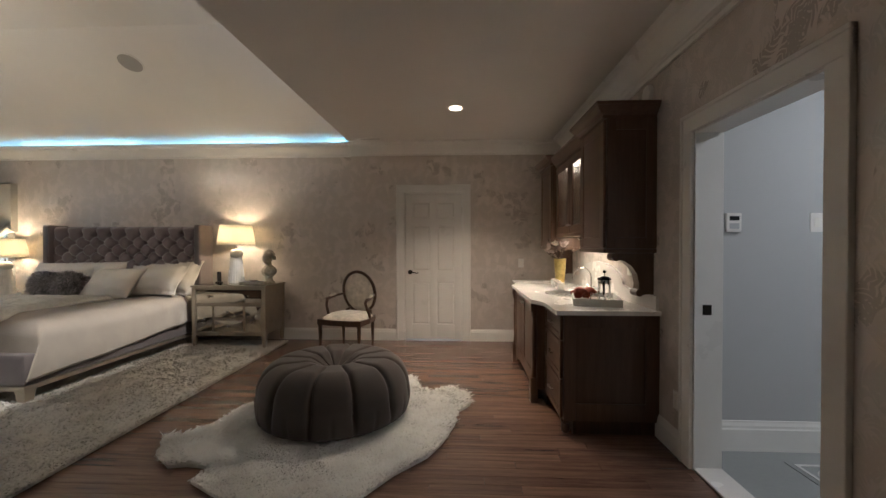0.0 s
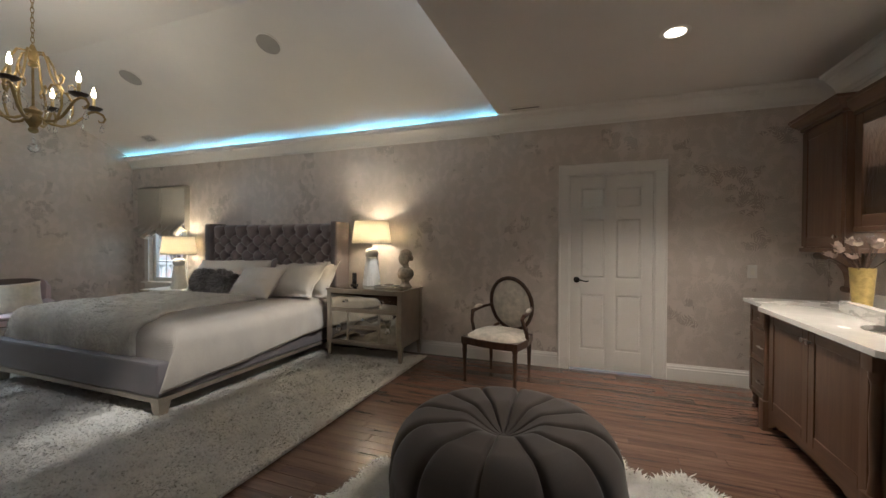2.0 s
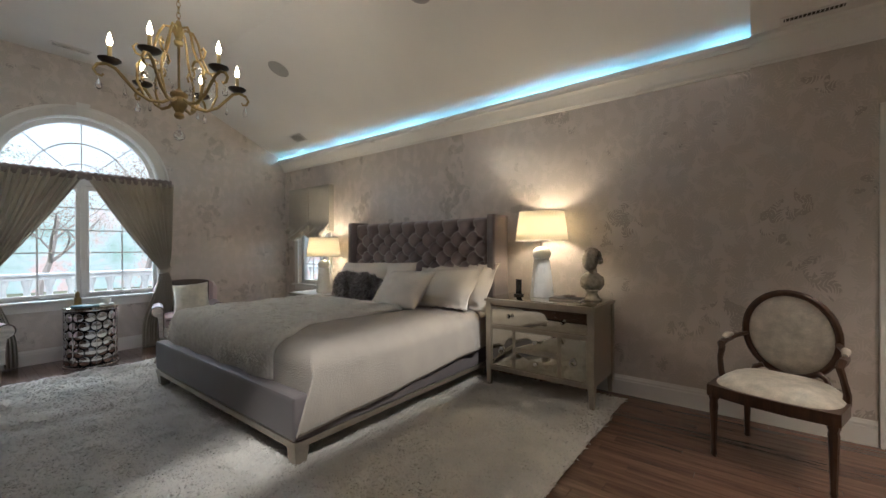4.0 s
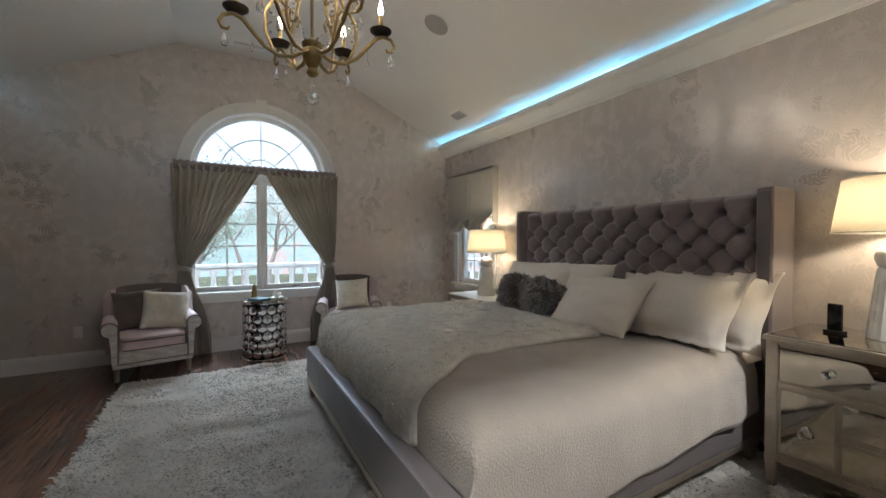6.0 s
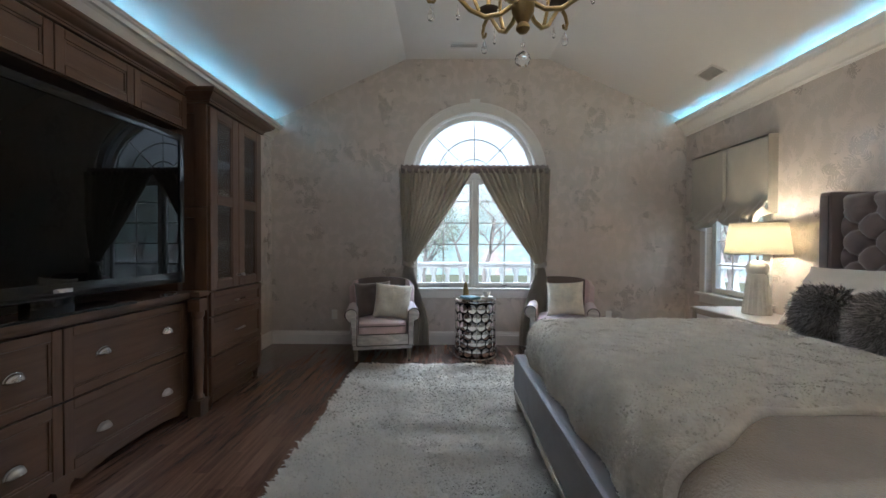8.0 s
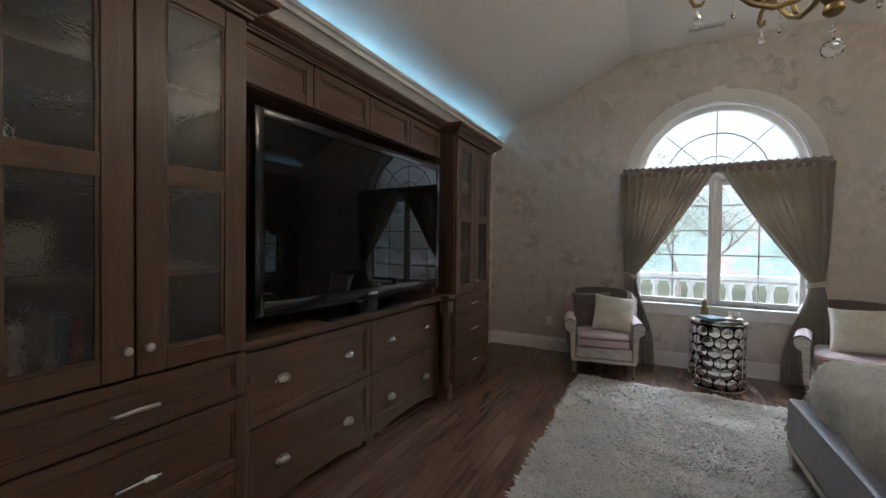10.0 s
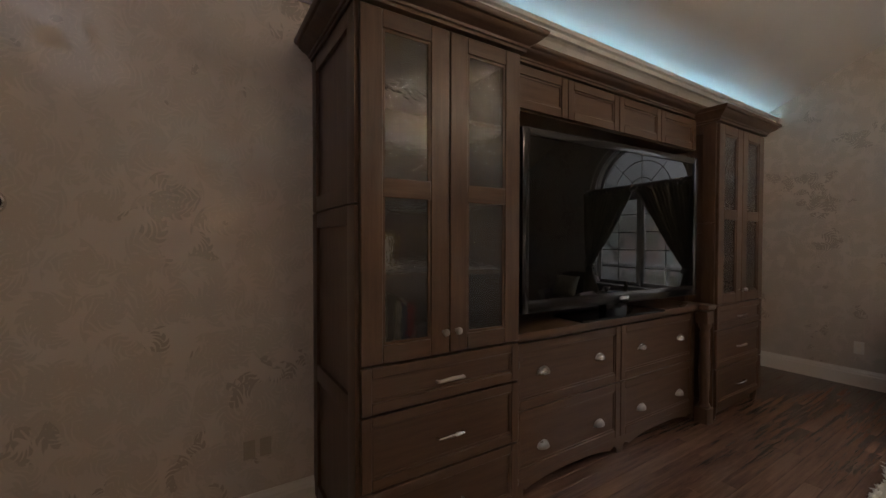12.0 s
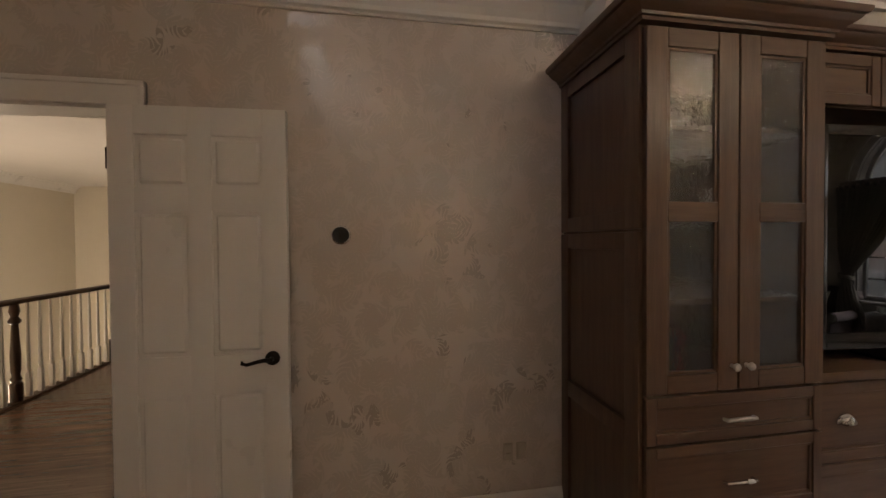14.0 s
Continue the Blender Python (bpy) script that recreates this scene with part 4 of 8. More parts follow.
def pillow_mesh(w, h, t, seed, flange=0.0, n=26):
    """A stuffed cushion lying in x and z, thick along y, drawn out at the corners."""
    rnd = random.Random(seed)
    o = Vector((rnd.random() * 9, rnd.random() * 9, rnd.random() * 9))
    bm = bmesh.new()
    sheets = []
    for sg in (-1, 1):
        sh = []
        for i in range(n + 1):
            row = []
            for j in range(n + 1):
                a, b = 2 * i / n - 1, 2 * j / n - 1
                fx, fz = flange / (w / 2), flange / (h / 2)
                ea, eb = max(0.0, 1 - (abs(a) / (1 - fx)) ** 2.6), max(0.0, 1 - (abs(b) / (1 - fz)) ** 2.6)
                puff = (ea * eb) ** 0.58 * t / 2
                pull = 1 - 0.07 * (1 - abs(a) ** 2) * b * b - 0.02 * noise.noise(Vector((a * 2, b * 2, sg)) + o)
                pullx = 1 - 0.07 * (1 - abs(b) ** 2) * a * a
                cr = 0.016 * noise.noise(Vector((a * 2.2, b * 2.6, sg * 2)) + o) + 0.006 * noise.noise(Vector((a * 7, b * 4, sg * 3)) + o)
                frill = 0.012 * math.sin(26 * a + 5 * b) * (1 if flange and (abs(a) > 1 - fx or abs(b) > 1 - fz) else 0)
                row.append(bm.verts.new((a * w / 2 * pullx, sg * (puff + 0.004 + cr * min(1, puff * 30)) + frill, b * h / 2 * pull)))
            sh.append(row)
        sheets.append(sh)
        for i in range(n):
            for j in range(n):
                bm.faces.new((sh[i][j], sh[i + 1][j], sh[i + 1][j + 1], sh[i][j + 1]))
    A, B = sheets
    ring = [(i, 0) for i in range(n)] + [(n, j) for j in range(n)] + [(i, n) for i in range(n, 0, -1)] + [(0, j) for j in range(n, 0, -1)]
    for (i, j), (k, m) in zip(ring, ring[1:] + ring[:1]):
        bm.faces.new((A[i][j], A[k][m], B[k][m], B[i][j]))
    return bm


def pillow(at, w, h, t, seed, label, material=None, flange=0.0):
    p = thing("pillow", at, label, "pillow", "bed pillows")
    part("cover", pillow_mesh(w, h, t, seed, flange), material or LINEN, p, smooth="all")
    return p


pillow(pose(-4.62, 5.55, 0.855, -30, 0, 2), 0.88, 0.50, 0.26, 1, "cream linen pillow leaning on the headboard")
pillow(pose(-4.26, 5.65, 0.87, -22, 0, -3), 0.82, 0.48, 0.20, 2, "cream linen pillow behind another pillow")
pillow(pose(-3.22, 5.60, 0.875, -30, -1, -4), 0.88, 0.50, 0.24, 3, "cream flanged pillow against the tufted headboard", flange=0.04)
pillow(pose(-3.30, 5.46, 0.868, -40, -3, -6), 0.88, 0.50, 0.25, 4, "cream flanged pillow leaning on another", flange=0.04)
pillow(pose(-3.70, 5.30, 0.835, -42, -2, -6), 0.70, 0.46, 0.22, 5, "cream textured pillow propped in front")

# long grey fur cushions: a core and many locks
FUR, fn, fl_, fb = shader("grey_brown_fur", 0.6)
fg = fn.new("ShaderNodeNewGeometry")
fl_.new(ramp(fn, fl_, fg.outputs["Random Per Island"], [(0.0, (0.10, 0.085, 0.08)), (0.5, (0.27, 0.235, 0.22)), (1.0, (0.72, 0.66, 0.61))]), fb.inputs["Base Color"])
fb.inputs["Sheen Weight"].default_value = 0.5
fluffy(FUR, 0.2)


def fur_cushion(at, w, h, t, seed):
    p = thing("fur_cushion", at, "shaggy grey-brown fur cushion on the bedspread", "cushion", "fur cushions")
    part("core", pillow_mesh(w * 0.8, h * 0.8, t, seed, n=14), FUR, p, smooth="all")
    rnd = random.Random(seed)
    verts, faces = [], []
    for _ in range(6500):
        a, b, sg = rnd.uniform(-1, 1), rnd.uniform(-1, 1), rnd.choice((-1, -1, 1))
        if a * a + b * b > 1.5:
            continue
        puff = (max(0, 1 - abs(a) ** 2.2) * max(0, 1 - abs(b) ** 2.2)) ** 0.5 * t / 2
        base = Vector((a * w * 0.38, sg * puff, b * h * 0.38))
        clump = noise.noise(Vector((a * 3, b * 3, seed + sg)))
        out = Vector((a * 1.0 + rnd.gauss(0, 0.25) + clump * 0.8, sg * (0.5 + rnd.random() * 0.5), b * 0.9 + rnd.gauss(0, 0.25) - 0.1 + clump * 0.5)).normalized()
        ln, wd = rnd.uniform(0.04, 0.085), rnd.uniform(0.0025, 0.005)
        side = out.cross(Vector((rnd.gauss(0, 1), rnd.gauss(0, 1), rnd.gauss(0, 1)))).normalized() * wd
        curl = Vector((rnd.gauss(0, 0.01), rnd.gauss(0, 0.01), -0.015 + rnd.gauss(0, 0.008)))
        k = len(verts)
        verts += [base - side, base + side, base + out * ln * 0.55 + side * 0.8, base + out * ln * 0.55 - side * 0.8, base + out * ln + curl]
        faces += [(k, k + 1, k + 2, k + 3), (k + 3, k + 2, k + 4)]
    me = bpy.data.meshes.new("fur")
    me.from_pydata(verts, [], faces)
    me.materials.append(FUR)
    o = new("fur", me)
    o.parent = p
    o["label"], o["kind"] = "long tousled fur", "stuff"
    return p


fur_cushion(pose(-4.63, 5.36, 0.82, -24, 0, 8), 0.29, 0.31, 0.24, 11)
fur_cushion(pose(-4.18, 5.26, 0.82, -26, 3, -6), 0.31, 0.32, 0.24, 12)

# ---- bedside ----
def nightstand(at, w, d, h, label, mirrored=True):
    n = thing("nightstand", at, label, "nightstand", "nightstands")
    leg = 0.13
    fm = SILVERLEAF
    part("body", boxes((0.012, w - 0.012, 0.014, d, leg + 0.03, h - 0.03)), SILVERLEAF, n, smooth=False)
    part("top", boxes((-0.012, w + 0.012, -0.012, d, h - 0.03, h - 0.006), bevel=0.005), fm, n)
    part("top_mirror", boxes((0.006, w - 0.006, 0.006, d - 0.016, h - 0.006, h), bevel=0.002), MIRROR if mirrored else TRIM, n, "mirrored top")
    post = 0.05
    for x in (0, w - post):
        for y in (0, d - post):
            bm = boxes((x, x + post, y, y + post, leg, h - 0.03), bevel=0.004)
            prism([(x + 0.003, y + 0.003), (x + post - 0.003, y + 0.003), (x + post - 0.003, y + post - 0.003), (x + 0.003, y + post - 0.003)], 0.0, leg, "z", bm)
            for v in bm.verts:
                if v.co.z < 0.01:
                    v.co.x, v.co.y = x + post / 2 + (v.co.x - x - post / 2) * 0.7, y + post / 2 + (v.co.y - y - post / 2) * 0.7
            part("leg", bm, fm, n, smooth=False)
    z1 = h - 0.05
    zd = h - 0.235
    for z0, z2 in ((zd - 0.022, zd), (leg + 0.02, leg + 0.055), (z1, h - 0.03)):
        part("rail", boxes((post, w - post, 0.002, 0.03, z0, z2), bevel=0.003), fm, n)
    # wide drawer with two knobs
    dr = part("drawer", boxes((post + 0.006, w - post - 0.006, 0.006, 0.02, zd + 0.012, z1 - 0.012), bevel=0.004), MIRROR if mirrored else TRIM, n, "mirrored drawer front")
    for x in (w * 0.25, w * 0.75):
        k = lathe([(0.0, 0), (0.007, 0), (0.006, 0.012), (0.016, 0.02), (0.019, 0.028), (0.012, 0.036), (0.0, 0.038)], 12)
        bmesh.ops.transform(k, matrix=pose(x, 0.006, (zd + z1) / 2, 90), verts=k.verts)
        part("knob", k, CRYSTAL if mirrored else NICKEL, dr, "cut crystal knob")
    # lower fronts: door, two drawers, door, each with bevelled triangles
    lo, hi = leg + 0.06, zd - 0.026
    cols = [(post + 0.006, post + 0.006 + (w - 2 * post) * 0.25), (post + (w - 2 * post) * 0.27, w - post - (w - 2 * post) * 0.27 - 0.004), (w - post - (w - 2 * post) * 0.25 - 0.006, w - post - 0.006)]
    for i, (a, b) in enumerate(cols):
        rows = [(lo, hi)] if i != 1 else [(lo, (lo + hi) / 2 - 0.012), ((lo + hi) / 2 + 0.012, hi)]
        for c, e in rows:
            f = part("door" if i != 1 else "drawer", boxes((a - 0.004, b + 0.004, 0.010, 0.02, c - 0.004, e + 0.004)), fm, n, smooth=False)
            bm = bmesh.new()
            p = [bm.verts.new(q) for q in ((a + 0.008, 0.009, c + 0.008), (b - 0.008, 0.009, c + 0.008), (b - 0.008, 0.009, e - 0.008), (a + 0.008, 0.009, e - 0.008))]
            m = bm.verts.new(((a + b) / 2, 0.004, (c + e) / 2))
            for q in range(4):
                bm.faces.new((p[q], p[(q + 1) % 4], m))
            bm.faces.new(p[::-1])
            part("mirror", bm, MIRROR if mirrored else TRIM, f, "faceted mirror panel", False)
            k = lathe([(0.0, 0), (0.012, 0), (0.006, 0.006), (0.012, 0.014), (0.015, 0.02), (0.0, 0.026)], 10)
            bmesh.ops.transform(k, matrix=pose((a + b) / 2, 0.004, (c + e) / 2, 90), verts=k.verts)
            if i != 1:
                tube([((a + b) / 2 + 0.024 * math.sin(q * math.pi / 6), -0.014, (c + e) / 2 - 0.026 + 0.024 * math.cos(q * math.pi / 6)) for q in range(12)], 0.0035, 6, k, True)
            part("pull", k, NICKEL, f, "nickel ring pull")
    return n


NSZ = 0.812
nightstand((-2.735, 5.37, 0.03), 0.945, 0.54, NSZ - 0.03, "mirrored silver-leaf nightstand with crystal knobs beside the bed")
nightstand((-6.02, 5.42, 0.03), 0.90, 0.48, 0.61, "low white-topped nightstand under the small window", False)

SHADE, sn, sl, sb = shader("lit_cream_shade", 0.9)
sb.inputs["Base Color"].default_value = (0.88, 0.83, 0.72, 1)
sb.inputs["Transmission Weight"].default_value = 0.0
tr, mx, outn = sn.new("ShaderNodeBsdfTranslucent"), sn.new("ShaderNodeMixShader"), sn["Material Output"]
tr.inputs[0].default_value = (0.97, 0.92, 0.80, 1)
mx.inputs[0].default_value = 0.88
weave = noise_node(sn, sl, coords(sn, sl, (1, 1, 5)), 90, 2)
bw = sn.new("ShaderNodeBump")
bw.inputs["Strength"].default_value, bw.inputs["Distance"].default_value = 0.2, 0.001
sl.new(weave, bw.inputs["Height"])
sl.new(bw.outputs[0], sb.inputs["Normal"])
sl.new(sb.outputs[0], mx.inputs[1])
sl.new(tr.outputs[0], mx.inputs[2])
sl.new(mx.outputs[0], outn.inputs[0])
BULBGLOW = glow("warm_bulb", (1.0, 0.75, 0.42), 30.0)


def table_lamp(at, label, watts):
    t = thing("table_lamp", at, label, "lamp", "bedside lamps")
    part("base", lathe([(0.098, 0), (0.104, 0.006), (0.103, 0.02), (0.088, 0.16), (0.075, 0.28), (0.07, 0.325), (0.066, 0.335), (0.055, 0.34)], 40, wave=lambda a, i: 1 + 0.022 * math.cos(20 * a)), CERAMIC, t, "fluted white ceramic base")
    part("neck", lathe([(0.052, 0.338), (0.07, 0.35), (0.080, 0.375), (0.080, 0.40), (0.066, 0.43), (0.04, 0.447), (0.018, 0.452)], 28), CERAMIC, t, "white ceramic bulb neck")
    part("stem", lathe([(0.009, 0.448), (0.009, 0.52), (0.016, 0.522), (0.016, 0.545)], 12), NICKEL, t)
    part("bulb", lathe([(0.012, 0.543), (0.026, 0.56), (0.03, 0.58), (0.022, 0.60), (0.006, 0.61)], 14), BULBGLOW, t)
    sh = bmesh.new()
    prof = [(0.232, 0.505), (0.224, 0.57), (0.215, 0.64), (0.206, 0.70), (0.197, 0.765)]
    rings = []
    for r, z in prof + [(r - 0.003, z) for r, z in prof[::-1]]:
        rings.append([sh.verts.new((r * math.cos(2 * math.pi * k / 48), r * math.sin(2 * math.pi * k / 48), z)) for k in range(48)])
    rings.append(rings[0])
    for a, b in zip(rings, rings[1:]):
        for k in range(48):
            sh.faces.new((a[k], a[(k + 1) % 48], b[(k + 1) % 48], b[k]))
    part("shade", sh, SHADE, t, "glowing cream fabric shade", "all")
    for r, z in ((0.232, 0.505), (0.197, 0.765)):
        part("shade_trim", tube([(r * math.cos(k * math.pi / 24), r * math.sin(k * math.pi / 24), z) for k in range(48)], 0.0045, 6, closed=True), LINEN, t)
    x, y, z = at[0], at[1], at[2]
    lamp("table_lamp_light", "POINT", Matrix.Translation((x, y, z + 0.638)), watts, (1.0, 0.80, 0.52), 0.05)
    return t


table_lamp((-2.36, 5.72, NSZ), "lit table lamp with fluted white base on the mirrored nightstand", 15)
table_lamp((-5.60, 5.70, 0.64), "lit table lamp with fluted white base by the small window", 17)

# classical bust
PLASTER = mat("aged_plaster", (0.42, 0.37, 0.29), 0.6, var=0.45, scale=12, bump=0.2, bscale=50)
bm = lathe([(0.075, 0), (0.078, 0.012), (0.06, 0.022), (0.05, 0.04), (0.042, 0.065), (0.05, 0.078), (0.05, 0.09), (0.03, 0.095)], 24)


def blob(bm, c, r, seed, amp=0.15, n=12, squash=(1, 1, 1)):
    got = bmesh.ops.create_uvsphere(bm, u_segments=n * 2, v_segments=n, radius=1.0)
    for v in got["verts"]:
        f = 1 + amp * noise.noise(v.co * 2.2 + Vector((seed, seed * 1.7, 3)))
        v.co = Vector((c[0] + v.co.x * r * f * squash[0], c[1] + v.co.y * r * f * squash[1], c[2] + v.co.z * r * f * squash[2]))


blob(bm, (0, 0.0, 0.155), 0.074, 1, 0.10, squash=(1.3, 0.78, 1.15))
blob(bm, (0.045, 0.0, 0.185), 0.04, 6, 0.1, squash=(1.2, 0.8, 0.8))
blob(bm, (-0.045, -0.005, 0.182), 0.038, 7, 0.1, squash=(1.2, 0.8, 0.8))
blob(bm, (0.004, 0.0, 0.245), 0.036, 2, 0.05, squash=(0.95, 1, 1.6))
blob(bm, (-0.014, -0.012, 0.330), 0.074, 3, 0.05, squash=(0.84, 0.95, 1.18))
blob(bm, (-0.052, -0.052, 0.338), 0.012, 4, 0.1, 6, (1, 1, 1.6))
blob(bm, (-0.035, -0.045, 0.297), 0.024, 5, 0.1, 6, (1, 1, 0.8))
rb = random.Random(8)
for k in range(110):
    a, e = rb.uniform(0, 2 * math.pi), rb.uniform(-0.35, 1.5)
    p = (0.0 + 0.068 * math.cos(a) * math.cos(e), 0.004 + 0.070 * math.sin(a) * math.cos(e), 0.345 + 0.080 * math.sin(e))
    if p[0] + p[1] < -0.012 and p[2] < 0.375:
        continue
    blob(bm, p, rb.uniform(0.012, 0.019), k, 0.35, 4)
blob(bm, (0.055, 0.03, 0.33), 0.03, 9, 0.3, 6)
bust = tagged(mesh_ob("bust", bm, PLASTER, "all"), "aged cream plaster bust with curled hair on the nightstand", "statue")
bust.matrix_basis = pose(-1.915, 5.72, NSZ, 0, 0, 8)

# clock or phone dock, books with a pen
dock = thing("alarm_clock", pose(-2.56, 5.66, NSZ, 0, 0, -14), "small black bedside clock on a dock", "clock")
part("face", boxes((-0.03, 0.03, -0.008, 0.008, 0.015, 0.15), bevel=0.006), BLACKGLOSS, dock)
part("base", boxes((-0.035, 0.035, -0.03, 0.03, 0, 0.016), bevel=0.005), BLACKMETAL, dock)
bk = thing("book", pose(-2.08, 5.60, NSZ, 0, 0, 4), "pale hardback book lying flat on the nightstand", "book")
part("pages", boxes((-0.125, 0.12, -0.082, 0.082, 0.003, 0.021)), LINEN, bk, smooth=False)
part("cover", boxes((-0.13, 0.13, -0.088, 0.088, 0, 0.003), (-0.13, 0.13, -0.088, 0.088, 0.021, 0.024), (-0.13, -0.126, -0.088, 0.088, 0.003, 0.021), bevel=0.001, seg=1), SATIN, bk, "grey cloth cover")
tr_ = thing("tray", pose(-2.07, 5.62, NSZ + 0.0245, 0, 0, 10), "small carved wooden dish on a book", "dish")
part("body", lathe([(0.02, 0), (0.045, 0.004), (0.06, 0.014), (0.056, 0.015), (0.04, 0.008), (0.01, 0.006)], 20), DARKWOOD, tr_)

# ---- oval-backed chair by the door ----
TOILE = mat("cream_toile", (0.62, 0.57, 0.49), 0.8, var=0.28, scale=16, bump=0.15, bscale=120, sheen=0.2)
ch = thing("armchair", pose(-0.735, 5.42, 0.0, 0, 0, -14), "oval-backed dark wooden armchair with a toile seat", "chair")
out = [(-0.29, -0.27), (-0.10, -0.30), (0.10, -0.30), (0.29, -0.27), (0.30, -0.05), (0.24, 0.22), (0, 0.25), (-0.24, 0.22), (-0.30, -0.05)]
part("seat_frame", prism(out, 0.36, 0.425, "z"), DARKWOOD, ch, smooth=False)


def seat_f(u, v):
    a = 2 * math.pi * u
    r = math.sin(v * math.pi / 2)
    x, y = 0.285 * math.copysign(abs(math.cos(a)) ** 0.6, math.cos(a)) * r, -0.03 + 0.25 * math.copysign(abs(math.sin(a)) ** 0.6, math.sin(a)) * r
    return (x * (1 - 0.12 * max(0, y / 0.25)), y, 0.424 + 0.065 * (1 - r ** 5))


part("seat", grid(36, 8, seat_f, closed_x=True), TOILE, ch, "cream toile-patterned seat", "all")
legp = [(0.012, 0), (0.016, 0.012), (0.013, 0.03), (0.018, 0.2), (0.023, 0.31), (0.019, 0.33), (0.026, 0.345), (0.026, 0.40)]
for x, y in ((-0.26, -0.25), (0.26, -0.25), (-0.21, 0.2), (0.21, 0.2)):
    part("leg", lathe(legp, 16, at=(x, y, 0), wave=lambda a, i: 1 + 0.05 * math.cos(8 * a)), DARKWOOD, ch)
tilt = pose(0, 0.235, 0.70, 12)
bm = tube([(0.225 * math.cos(k * math.pi / 20), 0, 0.275 * math.sin(k * math.pi / 20)) for k in range(40)], 0.02, 8, closed=True)
bmesh.ops.transform(bm, matrix=tilt, verts=bm.verts)
part("back_frame", bm, DARKWOOD, ch)


def oval_pad(u, v):
    a, r = 2 * math.pi * u, v
    return (0.21 * r * math.cos(a), -0.03 * (1 - r ** 4) + 0.0, 0.26 * r * math.sin(a))


bm = grid(32, 7, oval_pad, closed_x=True)
back2 = grid(32, 4, lambda u, v: (0.21 * v * math.cos(2 * math.pi * u), 0.012, 0.26 * v * math.sin(2 * math.pi * u)), closed_x=True)
for b_, nm in ((bm, "backrest"), (back2, "back_cover")):
    bmesh.ops.transform(b_, matrix=tilt, verts=b_.verts)
    part(nm, b_, TOILE, ch, "cream toile-patterned oval pad", "all")
for s in (-1, 1):
    part("back_post", tube([(s * 0.19, 0.20, 0.40), (s * 0.17, 0.215, 0.47), (s * 0.13, 0.225, 0.49)], 0.017, 8), DARKWOOD, ch)
    part("arm", tube([(s * 0.215, 0.235, 0.68), (s * 0.255, 0.12, 0.67), (s * 0.275, 0.0, 0.655), (s * 0.272, -0.08, 0.645), (s * 0.262, -0.10, 0.62), (s * 0.275, -0.09, 0.56), (s * 0.285, -0.04, 0.47), (s * 0.28, -0.02, 0.41)], [0.014, 0.016, 0.02, 0.022, 0.019, 0.016, 0.018, 0.02], 8), DARKWOOD, ch, "curved wooden arm")
    part("arm_pad", tube([(s * 0.262, 0.09, 0.684), (s * 0.272, 0.03, 0.684), (s * 0.276, -0.03, 0.672)], [0.012, 0.022, 0.012], 8), TOILE, ch)

# ---- pouf and sheepskin ----
pf = thing("pouf", (-0.32, 3.56, 0.035), "round charcoal velvet pouf with pumpkin-like lobes", "ottoman")
LOBES = 12


def pouf_f(u, v):
    a = 2 * math.pi * u
    lobe = abs(math.sin(LOBES * a / 2))
    fold = (1 - (1 - lobe) ** 5) ** 0.6
    half = abs(math.cos(LOBES * a / 2))
    if v < 0.34:
        h = v / 0.34
        r, z = 0.548 + 0.024 * math.sin(math.pi * h * 0.8) - 0.04 * (1 - smooth01(h / 0.15)), 0.012 + 0.195 * h
        pin = math.exp(-((h - 0.75) / 0.22) ** 2)
        r -= 0.026 * (1 - fold) * (0.5 + h) + 0.040 * pin * math.exp(-(lobe / 0.16) ** 2)
        r -= 0.016 * math.exp(-(half / 0.12) ** 2) * (1 - h)
    else:
        h = (v - 0.34) / 0.66
        if h < 0.45:
            th = h / 0.45 * math.pi / 2
            r, z = 0.375 + 0.187 * math.cos(th), 0.207 + 0.215 * math.sin(th)
        else:
            q = (h - 0.45) / 0.55
            r, z = 0.375 * (1 - q) + 0.014, 0.422 - 0.012 * q - 0.085 * smooth01((q - 0.45) / 0.55)
        out = 1 - smooth01(h / 0.45)
        z -= 0.050 * (1 - fold) * (0.25 + 0.75 * smooth01(h / 0.3)) * (1 - 0.5 * smooth01((h - 0.75) / 0.25))
        r -= 0.055 * (1 - fold) * out
    return (r * math.cos(a), r * math.sin(a), max(0.012, z))


part("cushion", grid(288, 56, pouf_f, closed_x=True), POUF, pf, "charcoal velvet lobes", "all")
part("base", lathe([(0.40, 0.0), (0.41, 0.012), (0.40, 0.03)], 48), BLACKMETAL, pf)
part("centre_button", lathe([(0.026, 0.30), (0.03, 0.312), (0.022, 0.322), (0.001, 0.325)], 20), POUF, pf)
for k in range(12):
    a = 2 * math.pi * k / 12
    part("side_button", lathe([(0.011, 0.0), (0.011, 0.006), (0.004, 0.01)], 8, at=(0, 0, 0)), POUF, pf).matrix_basis = Matrix.Translation((0.508 * math.cos(a), 0.508 * math.sin(a), 0.17)) @ Matrix.Rotation(a, 4, "Z") @ Matrix.Rotation(math.pi / 2, 4, "Y")


